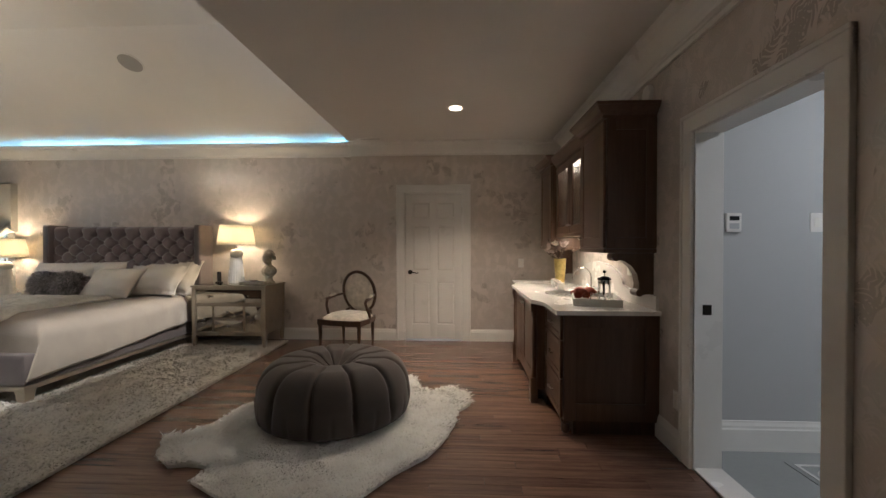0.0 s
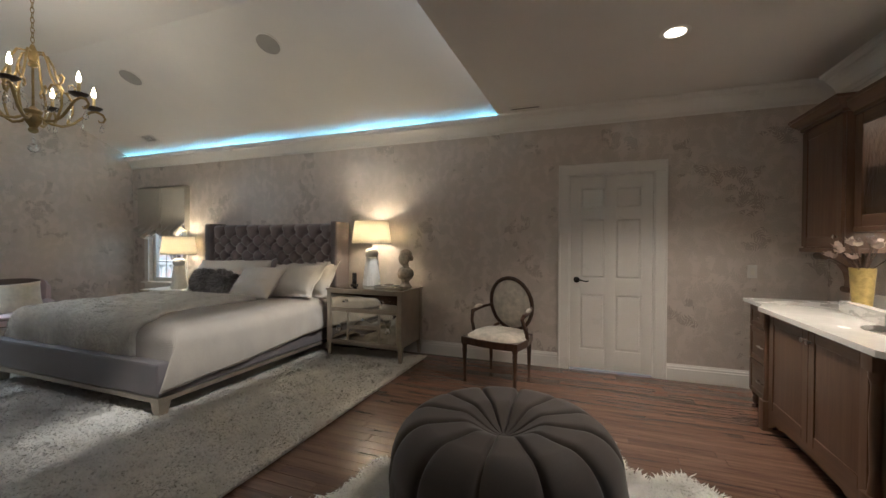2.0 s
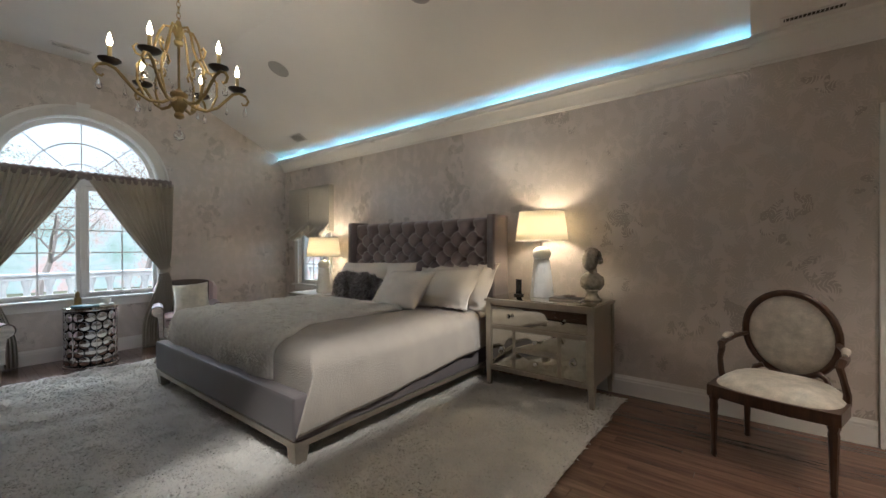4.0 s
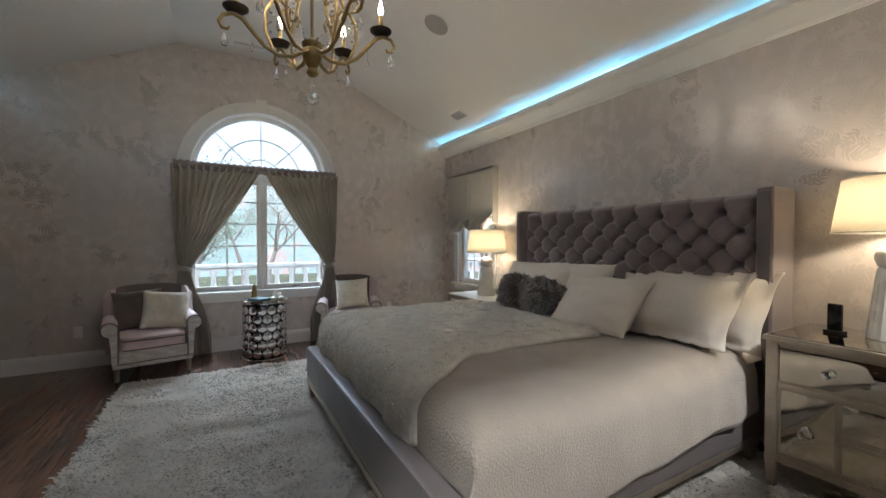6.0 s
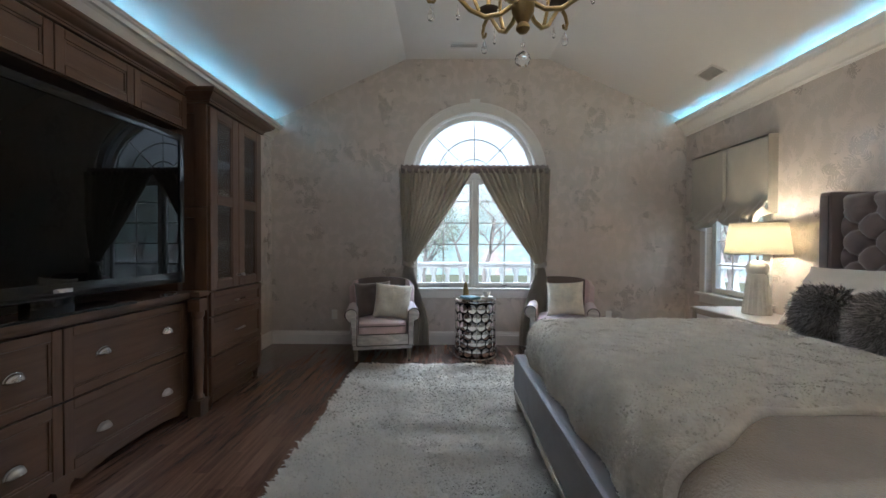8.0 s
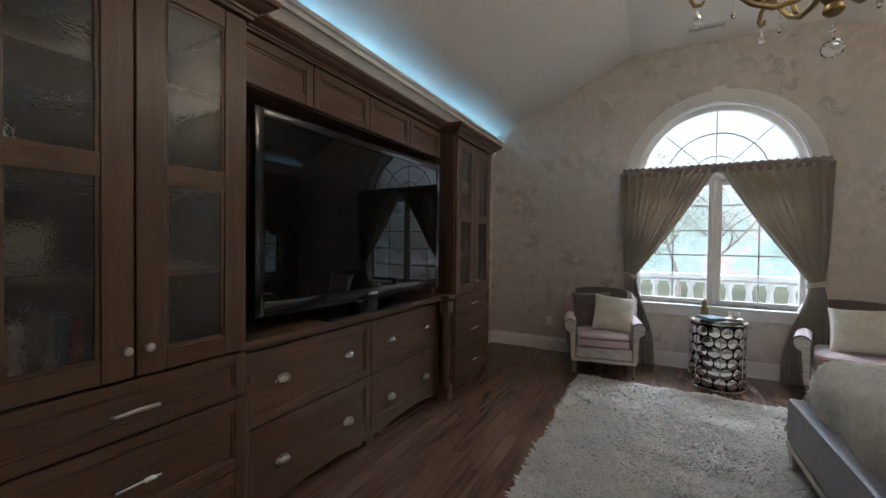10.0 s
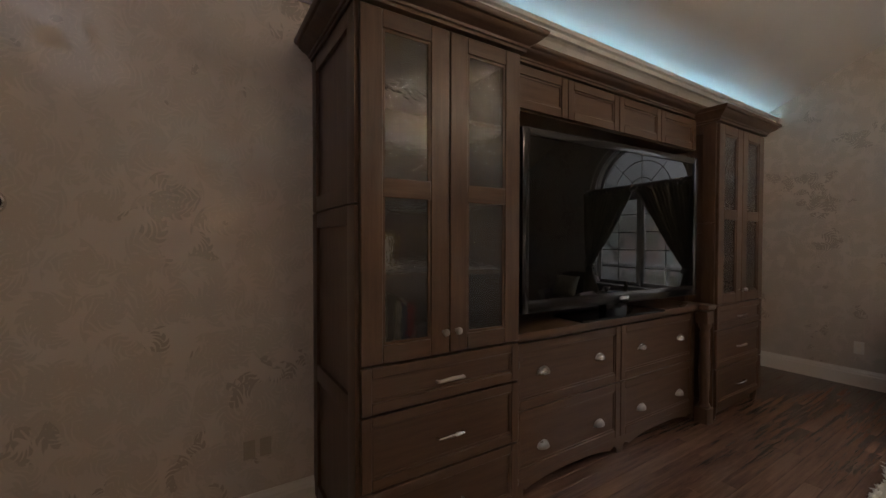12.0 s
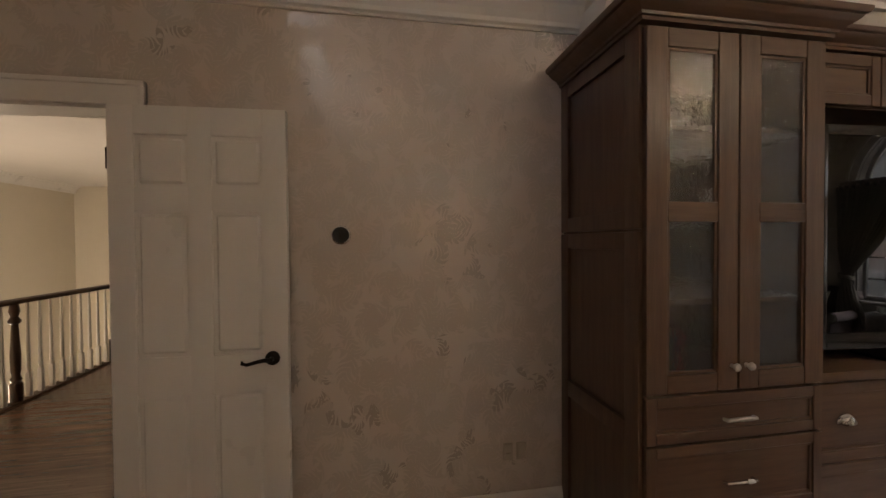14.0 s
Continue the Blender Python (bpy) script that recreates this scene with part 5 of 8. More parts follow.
def locks(name, inside, x0, x1, y0, y1, count, height, width, seed, lean=0.6, base=0.0):
    """Many bent tufts standing on a pelt or pile."""
    rnd = random.Random(seed)
    verts, faces = [], []
    made = 0
    while made < count:
        x, y = rnd.uniform(x0, x1), rnd.uniform(y0, y1)
        if not inside(x, y):
            continue
        made += 1
        a = 3.0 * noise.noise(Vector((x * 6, y * 6, seed))) + rnd.uniform(-2.2, 2.2)
        h = height * rnd.uniform(0.6, 1.2) * (0.8 + 0.5 * noise.noise(Vector((x * 5, y * 5, seed + 2.0))))
        d = Vector((math.cos(a), math.sin(a), 0)) * h * lean * rnd.uniform(0.6, 1.5)
        s = Vector((-math.sin(a), math.cos(a), 0)) * width * rnd.uniform(0.7, 1.3)
        p = Vector((x, y, base))
        k = len(verts)
        q = p + d * 0.45 + Vector((0, 0, h * 0.75))
        verts += [p - s, p + s, q + s * 0.8, q - s * 0.8, p + d + Vector((0, 0, h * 0.95))]
        faces += [(k, k + 1, k + 2, k + 3), (k + 3, k + 2, k + 4)]
    me = bpy.data.meshes.new(name)
    me.from_pydata(verts, [], faces)
    return me


PELT = [(-1.24, 2.92), (-1.33, 3.10), (-1.18, 3.22), (-1.10, 3.45), (-1.12, 3.66), (-0.98, 3.72), (-0.80, 3.80), (-0.60, 4.10), (-0.35, 4.35), (-0.02, 4.46), (0.20, 4.34), (0.27, 4.08), (0.38, 4.0), (0.57, 4.08), (0.70, 3.98), (0.72, 3.78), (0.60, 3.62), (0.60, 3.42), (0.52, 3.15), (0.44, 2.98), (0.26, 2.78), (0.12, 2.56), (-0.15, 2.42), (-0.40, 2.45), (-0.66, 2.56), (-0.84, 2.66), (-0.80, 2.80), (-0.98, 2.82), (-1.08, 2.80)]


def in_pelt(x, y):
    hit, n = False, len(PELT)
    for k in range(n):
        (xa, ya), (xb, yb) = PELT[k], PELT[(k + 1) % n]
        if (ya > y) != (yb > y) and x < (xb - xa) * (y - ya) / (yb - ya) + xa:
            hit = not hit
    return hit


sk = thing("sheepskin", (0, 0, 0), "ivory sheepskin lying under the pouf", "rug")
part("pelt", prism(PELT, 0.0, 0.020, "z"), SKIN, sk, smooth=False)
wool = new("wool", locks("wool", in_pelt, -1.35, 0.75, 2.4, 4.5, 60000, 0.040, 0.0065, 3, 1.2, 0.014))
wool.data.materials.append(SKIN)
wool.parent = sk
tagged(wool, "shaggy ivory wool", kind="stuff")

# ---- shag rug ----
RX0, RX1, RY0, RY1 = -6.14, -1.69, 2.23, 5.74
rug = thing("area_rug", (0, 0, 0), "ivory shag rug spread under the bed", "rug")
part("backing", boxes((RX0, RX1, RY0, RY1, 0.0, 0.026), bevel=0.01), RUG, rug)


def in_rug(x, y):
    if BX0 + 0.2 < x < BX1 - 0.15 and BY0 + 0.3 < y < RY1:
        return False
    e = 0.02 * noise.noise(Vector((x * 6, y * 6, 0)))
    return RX0 - 0.01 + e < x < RX1 + 0.01 + e and RY0 - 0.01 + e < y < RY1 + 0.01 + e


pile = new("nap", locks("nap", in_rug, RX0 - 0.03, RX1 + 0.03, RY0 - 0.03, RY1 + 0.03, 150000, 0.030, 0.009, 5, 1.2, 0.018))
pile.data.materials.append(RUG)
pile.parent = rug
tagged(pile, "tousled ivory pile", kind="stuff")

# ---- seating by the arched window ----
PINK = mat("dusty_pink_velvet", (0.60, 0.45, 0.45), 0.8, var=0.12, scale=6, bump=0.1, bscale=150, sheen=0.7)
STRIPE = mat("silver_woven_fabric", (0.56, 0.52, 0.48), 0.55, var=0.38, scale=13, bump=0.15, bscale=90, sheen=0.3, stretch=(1, 1, 3))
TAUPE = mat("taupe_velvet", (0.13, 0.10, 0.085), 0.8, var=0.18, scale=6, bump=0.1, bscale=150, sheen=0.7)
SHEAR = mat("ivory_shearling", (0.72, 0.66, 0.54), 0.95, var=0.14, scale=18, bump=0.6, bscale=90, depth=0.01, sheen=0.5)


def tub_chair(at, label):
    """A low-backed club chair with scrolled arms; it faces -y."""
    c = thing("armchair", at, label, "chair", "armchairs by the window")
    d = 0.33
    part("seat_frame", boxes((-0.30, 0.30, -d + 0.01, 0.27, 0.145, 0.185), bevel=0.008), STRIPE, c, "woven silver lower rail")
    part("seat_base", boxes((-0.255, 0.255, -d, 0.25, 0.19, 0.295), bevel=0.014), STRIPE, c, "woven silver front rail")

    def seat(u, v):
        a, r = 2 * math.pi * u, min(1.0, 2 * v if v < 0.5 else 2 - 2 * v)
        k = min(1.0, r * 1.5) ** 0.35
        cx, cy = math.copysign(abs(math.cos(a)) ** 0.3, math.cos(a)), math.copysign(abs(math.sin(a)) ** 0.3, math.sin(a))
        z = 0.30 if v < 0.5 else 0.385 + 0.045 * (1 - r * r)
        return (0.248 * cx * k, -0.05 + 0.295 * cy * k, z)
    part("seat_cushion", grid(56, 20, seat, closed_x=True), PINK, c, "dusty pink seat cushion", "all")
    for z in (0.304, 0.385):
        part("piping", tube([(-0.235, -d - 0.012, z), (0, -d - 0.018, z), (0.235, -d - 0.012, z)], 0.006, 6), TAUPE, c, "dark piping")
    part("piping", tube([(-0.26, -d - 0.004, 0.188), (0.26, -d - 0.004, 0.188)], 0.005, 6), TAUPE, c, "dark piping")

    def shell(lo, hi):
        def f(u, v):
            s = lo + (hi - lo) * u
            x = 0.345 * math.sin(1.25 * s) / math.sin(1.25)
            lean = 0.235 + 0.075 * v - 0.20 * max(0.0, abs(s) - 0.45) ** 1.5
            top = 0.835 - 0.055 * s * s - 0.05 * smooth01((abs(s) - 0.82) / 0.2)
            return (x * (0.92 + 0.08 * v), lean - 0.018 * math.sin(math.pi * v), 0.19 + (top - 0.19) * v)
        return f
    for lo, hi, name, m, lb in ((-0.74, 0.74, "backrest", TAUPE, "curved taupe velvet back"), (-1.0, -0.74, "wing", PINK, "pink velvet wing"), (0.74, 1.0, "wing", PINK, "pink velvet wing")):
        o = part(name, grid(34 if m is TAUPE else 10, 14, shell(lo, hi)), m, c, lb, "all")
        so = o.modifiers.new("thickness", "SOLIDIFY")
        so.thickness, so.offset = 0.085, 0.0
        be = o.modifiers.new("round", "BEVEL")
        be.width, be.segments = 0.026, 4
    for s in (-1, 1):
        scroll = [(0.262, 0.19), (0.262, 0.47)] + [(0.318 + 0.060 * math.cos(radians(k)), 0.500 + 0.060 * math.sin(radians(k))) for k in range(168, -76, -12)] + [(0.322, 0.435), (0.312, 0.36), (0.308, 0.28), (0.306, 0.19)]
        bm = prism([(s * x, z) for x, z in scroll], -d + 0.012, 0.20, "y")
        part("arm", bm, PINK, c, "pink velvet scrolled arm")
        face = [(s * (0.292 + (x - 0.292) * 0.90), 0.36 + (z - 0.36) * 0.965) for x, z in scroll]
        part("arm_front", prism(face, -d - 0.004, -d + 0.014, "y"), STRIPE, c, "woven silver arm face", False)
        part("arm_piping", tube([(s * x, -d + 0.008, z) for x, z in scroll], 0.006, 6), TAUPE, c, "dark piping")
        for y in (-d + 0.045, 0.22):
            x = s * 0.27
            bm = lathe([(0.015, 0.022), (0.018, 0.04), (0.024, 0.13), (0.028, 0.148)], 4, at=(x, y, 0))
            part("leg", bm, SILVERLEAF, c, "pale tapered leg", False)
            part("caster", lathe([(0.006, 0.0), (0.012, 0.004), (0.012, 0.018), (0.006, 0.024)], 12, at=(x, y, 0)), BLACKMETAL, c, "small dark caster")
    return c


def shear_cushion(at, label, material):
    p = thing("cushion", at, label, "cushion", "armchair cushions")
    part("cover", pillow_mesh(0.40, 0.38, 0.15, 21, n=18), material, p, smooth="all")


tub_chair(pose(-6.58, 2.38, 0, 0, 0, 100), "low pink and taupe velvet armchair by the arched window")
shear_cushion(pose(-6.53, 2.50, 0.60, -20, 6, 98), "square ivory shearling cushion on the armchair", SHEAR)
shear_cushion(pose(-6.63, 2.27, 0.61, -16, -3, 102), "square taupe velvet cushion on the armchair", TAUPE)
tub_chair(pose(-6.72, 4.38, 0, 0, 0, 74), "low pink and taupe velvet armchair beside the bed's foot")
shear_cushion(pose(-6.64, 4.40, 0.62, -20, -4, 70), "square ivory shearling cushion on the other armchair", SHEAR)

# drum table of mirrored discs
tb = thing("side_table", (-6.60, 3.40, 0), "round chrome drum table covered in mirrored discs", "table")
part("top", lathe([(0.235, 0.615), (0.24, 0.62), (0.24, 0.636), (0.235, 0.64)], 40), MIRROR, tb, "mirrored round top")
part("drum", lathe([(0.205, 0.03), (0.205, 0.612)], 40), BLACKGLOSS, tb, "dark inner drum")
for z in (0.008, 0.608):
    part("rim", tube([(0.228 * math.cos(k * math.pi / 24), 0.228 * math.sin(k * math.pi / 24), z) for k in range(48)], 0.008, 8, closed=True), CHROME, tb)
disc = lathe([(0.0, 0), (0.046, 0.0), (0.046, 0.004), (0.041, 0.007), (0.0, 0.007)][1:-1] + [(0.001, 0.0072)], 20)
bmesh.ops.transform(disc, matrix=pose(0, 0, 0, 0, 90, 0), verts=disc.verts)
first = None
for r in range(6):
    for k in range(14):
        a = 2 * math.pi * (k + 0.5 * (r % 2)) / 14
        m = Matrix.Rotation(a, 4, "Z") @ Matrix.Translation((0.216, 0, 0.075 + 0.092 * r))
        if first is None:
            first = part("disc", disc, CHROME, tb, "round mirror disc")
            first.matrix_basis = m
        else:
            o = new("disc", first.data)
            o.parent, o.matrix_basis = tb, m
for k in range(7):
    a = 2 * math.pi * k / 7
    part("rod", tube([(0.226 * math.cos(a), 0.226 * math.sin(a), 0.0), (0.226 * math.cos(a), 0.226 * math.sin(a), 0.61)], 0.004, 6), CHROME, tb)
b2 = thing("book", pose(-6.55, 3.34, 0.64, 0, 0, 30), "thin teal book on the mirrored table", "book")
part("cover", boxes((-0.10, 0.10, -0.07, 0.07, 0, 0.014), bevel=0.003), mat("teal_cloth", (0.08, 0.16, 0.19), 0.6), b2)
cup = thing("cup", (-6.56, 3.52, 0.64), "white teacup on a saucer on the mirrored table", "cup")
part("saucer", lathe([(0.03, 0), (0.06, 0.006), (0.07, 0.012), (0.066, 0.013), (0.03, 0.006)], 22), CERAMIC, cup)
part("body", lathe([(0.02, 0.008), (0.028, 0.014), (0.042, 0.045), (0.046, 0.07), (0.043, 0.07), (0.036, 0.04), (0.01, 0.018)], 22), CERAMIC, cup)
part("cup_handle", tube([(0.042, 0, 0.06), (0.062, 0, 0.058), (0.064, 0, 0.04), (0.04, 0, 0.03)], 0.004, 6), CERAMIC, cup)
fig = thing("figurine", (-6.68, 3.30, 0.64), "small gilded figurine on the mirrored table", "ornament")
part("body", lathe([(0.035, 0), (0.038, 0.012), (0.03, 0.03), (0.032, 0.07), (0.018, 0.10), (0.022, 0.12), (0.012, 0.15), (0.004, 0.16)], 16, wave=lambda a, i: 1 + 0.12 * math.cos(3 * a + i)), GOLD, fig)

# ---- arched window ----
win = thing("window_1", (W, WIN_Y, 0), "tall arched white window with sunburst muntins", "window", kind="structure")


def arch_band(r0, r1, x0, x1, z=SPRING, n=40, a0=0.0, a1=math.pi):
    bm = bmesh.new()
    pts = [a0 + (a1 - a0) * k / n for k in range(n + 1)]
    for a, b in zip(pts, pts[1:]):
        prism([(r0 * math.cos(a), z + r0 * math.sin(a)), (r1 * math.cos(a), z + r1 * math.sin(a)), (r1 * math.cos(b), z + r1 * math.sin(b)), (r0 * math.cos(b), z + r0 * math.sin(b))], x0, x1, "x", bm)
    bmesh.ops.remove_doubles(bm, verts=bm.verts, dist=1e-5)
    return bm


R = WIN_R
part("arch_casing", arch_band(R - 0.005, R + 0.105, 0.0, 0.022), TRIM, win)
part("arch_casing_rim", arch_band(R + 0.085, R + 0.115, 0.0, 0.034), TRIM, win)
part("arch_casing_bead", arch_band(R - 0.005, R + 0.02, 0.0, 0.03), TRIM, win)
part("keystone", prism([(-0.045, SPRING + R - 0.01), (0.045, SPRING + R - 0.01), (0.06, SPRING + R + 0.15), (-0.06, SPRING + R + 0.15)], 0.0, 0.045, "x"), TRIM, win, smooth=False)
for s in (-1, 1):
    part("side_casing", boxes((0, 0.022, s * R, s * (R + 0.105), WZ0, SPRING), bevel=0.003), TRIM, win)
    part("reveal", boxes((-T + 0.02, 0.0, s * (R - 0.014), s * R, WZ0, SPRING)), TRIM, win, smooth=False)
part("arch_reveal", arch_band(R - 0.014, R, -T + 0.02, 0.0), TRIM, win)
part("window_sill", boxes((-T + 0.02, 0.06, -R - 0.12, R + 0.12, WZ0 - 0.03, WZ0), bevel=0.008), TRIM, win, "white window sill")
part("apron", boxes((0, 0.018, -R - 0.10, R + 0.10, WZ0 - 0.12, WZ0 - 0.03), bevel=0.004), TRIM, win)
FX0, FX1 = -0.125, -0.075
part("mullion", boxes((FX0 - 0.01, FX1 + 0.02, -0.018, 0.018, WZ0, SPRING), bevel=0.006), TRIM, win, "white centre mullion")
part("transom", boxes((FX0 - 0.01, FX1 + 0.02, -R + 0.014, R - 0.014, SPRING - 0.05, SPRING + 0.05), bevel=0.006), TRIM, win)
for s in (-1, 1):
    a, b = sorted((s * 0.021, s * (R - 0.014)))
    z0, z1 = WZ0, SPRING - 0.05
    sash = part("sash", boxes((FX0, FX1, a, a + 0.038, z0, z1), (FX0, FX1, b - 0.038, b, z0, z1), (FX0, FX1, a + 0.038, b - 0.038, z0, z0 + 0.055), (FX0, FX1, a + 0.038, b - 0.038, z1 - 0.05, z1), bevel=0.004), TRIM, win)
    g = part("pane", boxes((-0.102, -0.098, a + 0.037, b - 0.037, z0 + 0.054, z1 - 0.049)), PANE, win, "clear glass pane", False)
    g.visible_shadow = False
    m = (a + b) / 2
    part("muntin", boxes((-0.106, -0.094, m - 0.007, m + 0.007, z0 + 0.055, z1 - 0.05)), TRIM, sash, smooth=False)
    for k in range(1, 5):
        z = z0 + (z1 - z0) * k / 5
        part("muntin", boxes((-0.1055, -0.0945, a + 0.038, b - 0.038, z - 0.007, z + 0.007)), TRIM, sash, smooth=False)
    crank = boxes((FX1, FX1 + 0.02, m - 0.03, m + 0.03, z0 + 0.012, z0 + 0.03), bevel=0.004)
    tube([(FX1 + 0.018, m, z0 + 0.022), (FX1 + 0.03, m + 0.03, z0 + 0.02), (FX1 + 0.03, m + 0.07, z0 + 0.02)], 0.005, 6, crank)
    part("crank_handle", crank, NICKEL, sash, "window crank")
part("arch_sash", arch_band(R - 0.065, R - 0.014, FX0, FX1), TRIM, win)
bm = bmesh.new()
prism([(R - 0.05, SPRING + 0.04)] + [((R - 0.06) * math.cos(k * math.pi / 24), SPRING + 0.04 + (R - 0.10) * math.sin(k * math.pi / 24)) for k in range(25)] + [(-R + 0.05, SPRING + 0.04)], -0.102, -0.098, "x", bm)
g = part("arch_pane", bm, PANE, win, "clear fan-shaped pane", False)
g.visible_shadow = False
for r in (0.21, 0.45):
    part("arch_muntin", arch_band(r - 0.007, r + 0.007, -0.106, -0.094, SPRING, 28), TRIM, win)
for a in (45, 90, 135):
    c, s = math.cos(radians(a)), math.sin(radians(a))
    r0 = 0.21 if a != 90 else 0.05
    part("ray_muntin", tube([(-0.1, r0 * c, SPRING + r0 * s), (-0.1, (R - 0.06) * c, SPRING + (R - 0.06) * s)], 0.007, 6), TRIM, win)


# curtains on a ruched rod
rod = thing("curtain_rod", (W + 0.075, 0, 0), "fabric-covered curtain rod across the arched window", "curtain rod")
part("sleeve", grid(160, 10, lambda u, v: (0.034 * (1 + 0.18 * math.sin(150 * u) * math.cos(37 * u)) * math.cos(2 * math.pi * v), 2.535 + 1.75 * u, 2.115 + 0.050 * (1 + 0.14 * math.sin(170 * u + 1)) * math.sin(2 * math.pi * v))), mat("mauve_taupe_fabric", (0.27, 0.225, 0.205), 0.7, var=0.15, scale=20, bump=0.3, bscale=120, sheen=0.3), rod, "ruched mauve-taupe fabric sleeve", "all")
for y in (2.56, 4.26):
    part("bracket", boxes((-0.074, 0.0, y - 0.012, y + 0.012, 2.10, 2.13), bevel=0.003), NICKEL, rod)


def curtain(sign, label):
    c = thing("curtain", (W + 0.075, WIN_Y - 0.005, 0), label, "curtain", "window curtains")

    def f(u, v):
        # v: 0 floor, 1 rod; u: 0 outer edge, 1 inner edge
        z = 0.012 + 2.10 * v
        tie = 0.975
        if z > tie:
            t = (z - tie) / (2.112 - tie)
            inner = 0.74 - 0.73 * t - 0.02 * math.sin(math.pi * t)
            outer = 0.83 + 0.075 * t ** 0.5
            tight = 1 - 0.75 * math.exp(-(t / 0.22) ** 2)
        else:
            t = (tie - z) / tie
            inner = 0.73 - 0.17 * smooth01(t * 1.3) - 0.02 * t
            outer = 0.83 + 0.075 * t ** 0.5
            tight = 1 - 0.75 * math.exp(-(t / 0.16) ** 2)
        y = outer + (inner - outer) * u
        fold = 2 * math.pi * 12 * u
        depth = 0.034 * tight * (math.sin(fold + 0.8 * math.sin(3 * z)) + 0.35 * math.sin(2.3 * fold + 2 * z))
        bulge = 0.05 * math.exp(-((z - tie) / 0.12) ** 2)
        return (0.012 + depth + bulge * math.sin(math.pi * u), -sign * y, z)
    o = part("panel", grid(150, 70, f), CURTAIN, c, "pleated olive-grey drapery", "all")
    so = o.modifiers.new("thickness", "SOLIDIFY")
    so.thickness = 0.004
    band = grid(40, 6, lambda u, v: (0.015 + 0.085 * math.sin(2 * math.pi * u), -sign * (0.785 + 0.075 * math.cos(2 * math.pi * u)), 0.952 + 0.05 * v + 0.02 * math.cos(2 * math.pi * u)), closed_x=True)
    b = part("tieback", band, CURTAIN, c, "matching fabric tieback", "all")
    b.modifiers.new("thickness", "SOLIDIFY").thickness = 0.008
    return c


curtain(1, "olive-grey drapery tied back beside the window")
curtain(-1, "olive-grey drapery tied back on the other side")

# ---- small window with a balloon shade ----
w2 = thing("window_2", (0, N, 0), "narrow white window partly covered by a shade", "window", kind="structure")
part("casing", boxes((NW0 - 0.09, NW0, -0.02, 0.0, NWZ0, NWZ1), (NW1, NW1 + 0.09, -0.02, 0.0, NWZ0, NWZ1), (NW0 - 0.09, NW1 + 0.09, -0.02, 0.0, NWZ1, NWZ1 + 0.09), bevel=0.003), TRIM, w2)
part("window_sill", boxes((NW0 - 0.13, NW1 + 0.13, -0.055, 0.12, NWZ0 - 0.03, NWZ0), bevel=0.008), TRIM, w2)
part("apron", boxes((NW0 - 0.09, NW1 + 0.09, -0.018, 0.0, NWZ0 - 0.11, NWZ0 - 0.03), bevel=0.004), TRIM, w2)
part("window_frame", boxes((NW0, NW0 + 0.06, 0.06, 0.11, NWZ0, NWZ1), (NW1 - 0.06, NW1, 0.06, 0.11, NWZ0, NWZ1), (NW0 + 0.06, NW1 - 0.06, 0.06, 0.11, NWZ0, NWZ0 + 0.06), (NW0 + 0.06, NW1 - 0.06, 0.06, 0.11, NWZ1 - 0.06, NWZ1), bevel=0.004), TRIM, w2)
g = part("pane", boxes((NW0 + 0.058, NW1 - 0.058, 0.083, 0.087, NWZ0 + 0.058, NWZ1 - 0.058)), PANE, w2, "clear glass pane", False)
g.visible_shadow = False
for k in (1, 2):
    x = NW0 + 0.06 + (NW1 - NW0 - 0.12) * k / 3
    part("muntin", boxes((x - 0.007, x + 0.007, 0.079, 0.091, NWZ0 + 0.06, NWZ1 - 0.06)), TRIM, w2, smooth=False)
for k in range(1, 5):
    z = NWZ0 + 0.06 + (NWZ1 - NWZ0 - 0.12) * k / 5
    part("muntin", boxes((NW0 + 0.06, NW1 - 0.06, 0.0795, 0.0905, z - 0.007, z + 0.007)), TRIM, w2, smooth=False)
SHADEFAB = mat("silver_grey_silk", (0.40, 0.37, 0.31), 0.5, var=0.12, scale=5, bump=0.15, bscale=120, sheen=0.4)
rs = thing("balloon_shade", (-6.265, N, 0), "silver-grey balloon shade gathered at its hem", "window shade")


def balloon(u, v):
    x = -0.535 + 1.07 * u
    scallop = abs(math.sin(math.pi * 2 * u)) ** 0.8
    bottom = 1.50 - 0.13 * scallop + 0.02 * math.sin(40 * u) * 0.3
    z = 2.195 - (2.195 - bottom) * v
    gather = smooth01((v - 0.72) / 0.25)
    puff = gather * (0.06 * scallop + 0.03 + 0.034 * math.sin(9 * math.pi * v + 12 * u + 2 * math.sin(20 * u)) + 0.015 * math.sin(60 * u + 20 * v))
    pinch = 0.018 * math.exp(-((u - 0.5) / 0.02) ** 2) * (1 - gather)
    return (x * (1 + 0.03 * gather), -0.085 - puff + pinch, z)


o = part("fabric", grid(120, 60, balloon), SHADEFAB, rs, "gathered silk", "all")
o.modifiers.new("thickness", "SOLIDIFY").thickness = 0.006
part("board", boxes((-0.535, 0.535, -0.085, 0.0, 2.175, 2.195)), SHADEFAB, rs, smooth=False)
for s in (-1, 1):
    part("return", boxes((s * 0.535 - 0.004, s * 0.535 + 0.004, -0.085, 0.0, 1.5, 2.195)), SHADEFAB, rs, smooth=False)

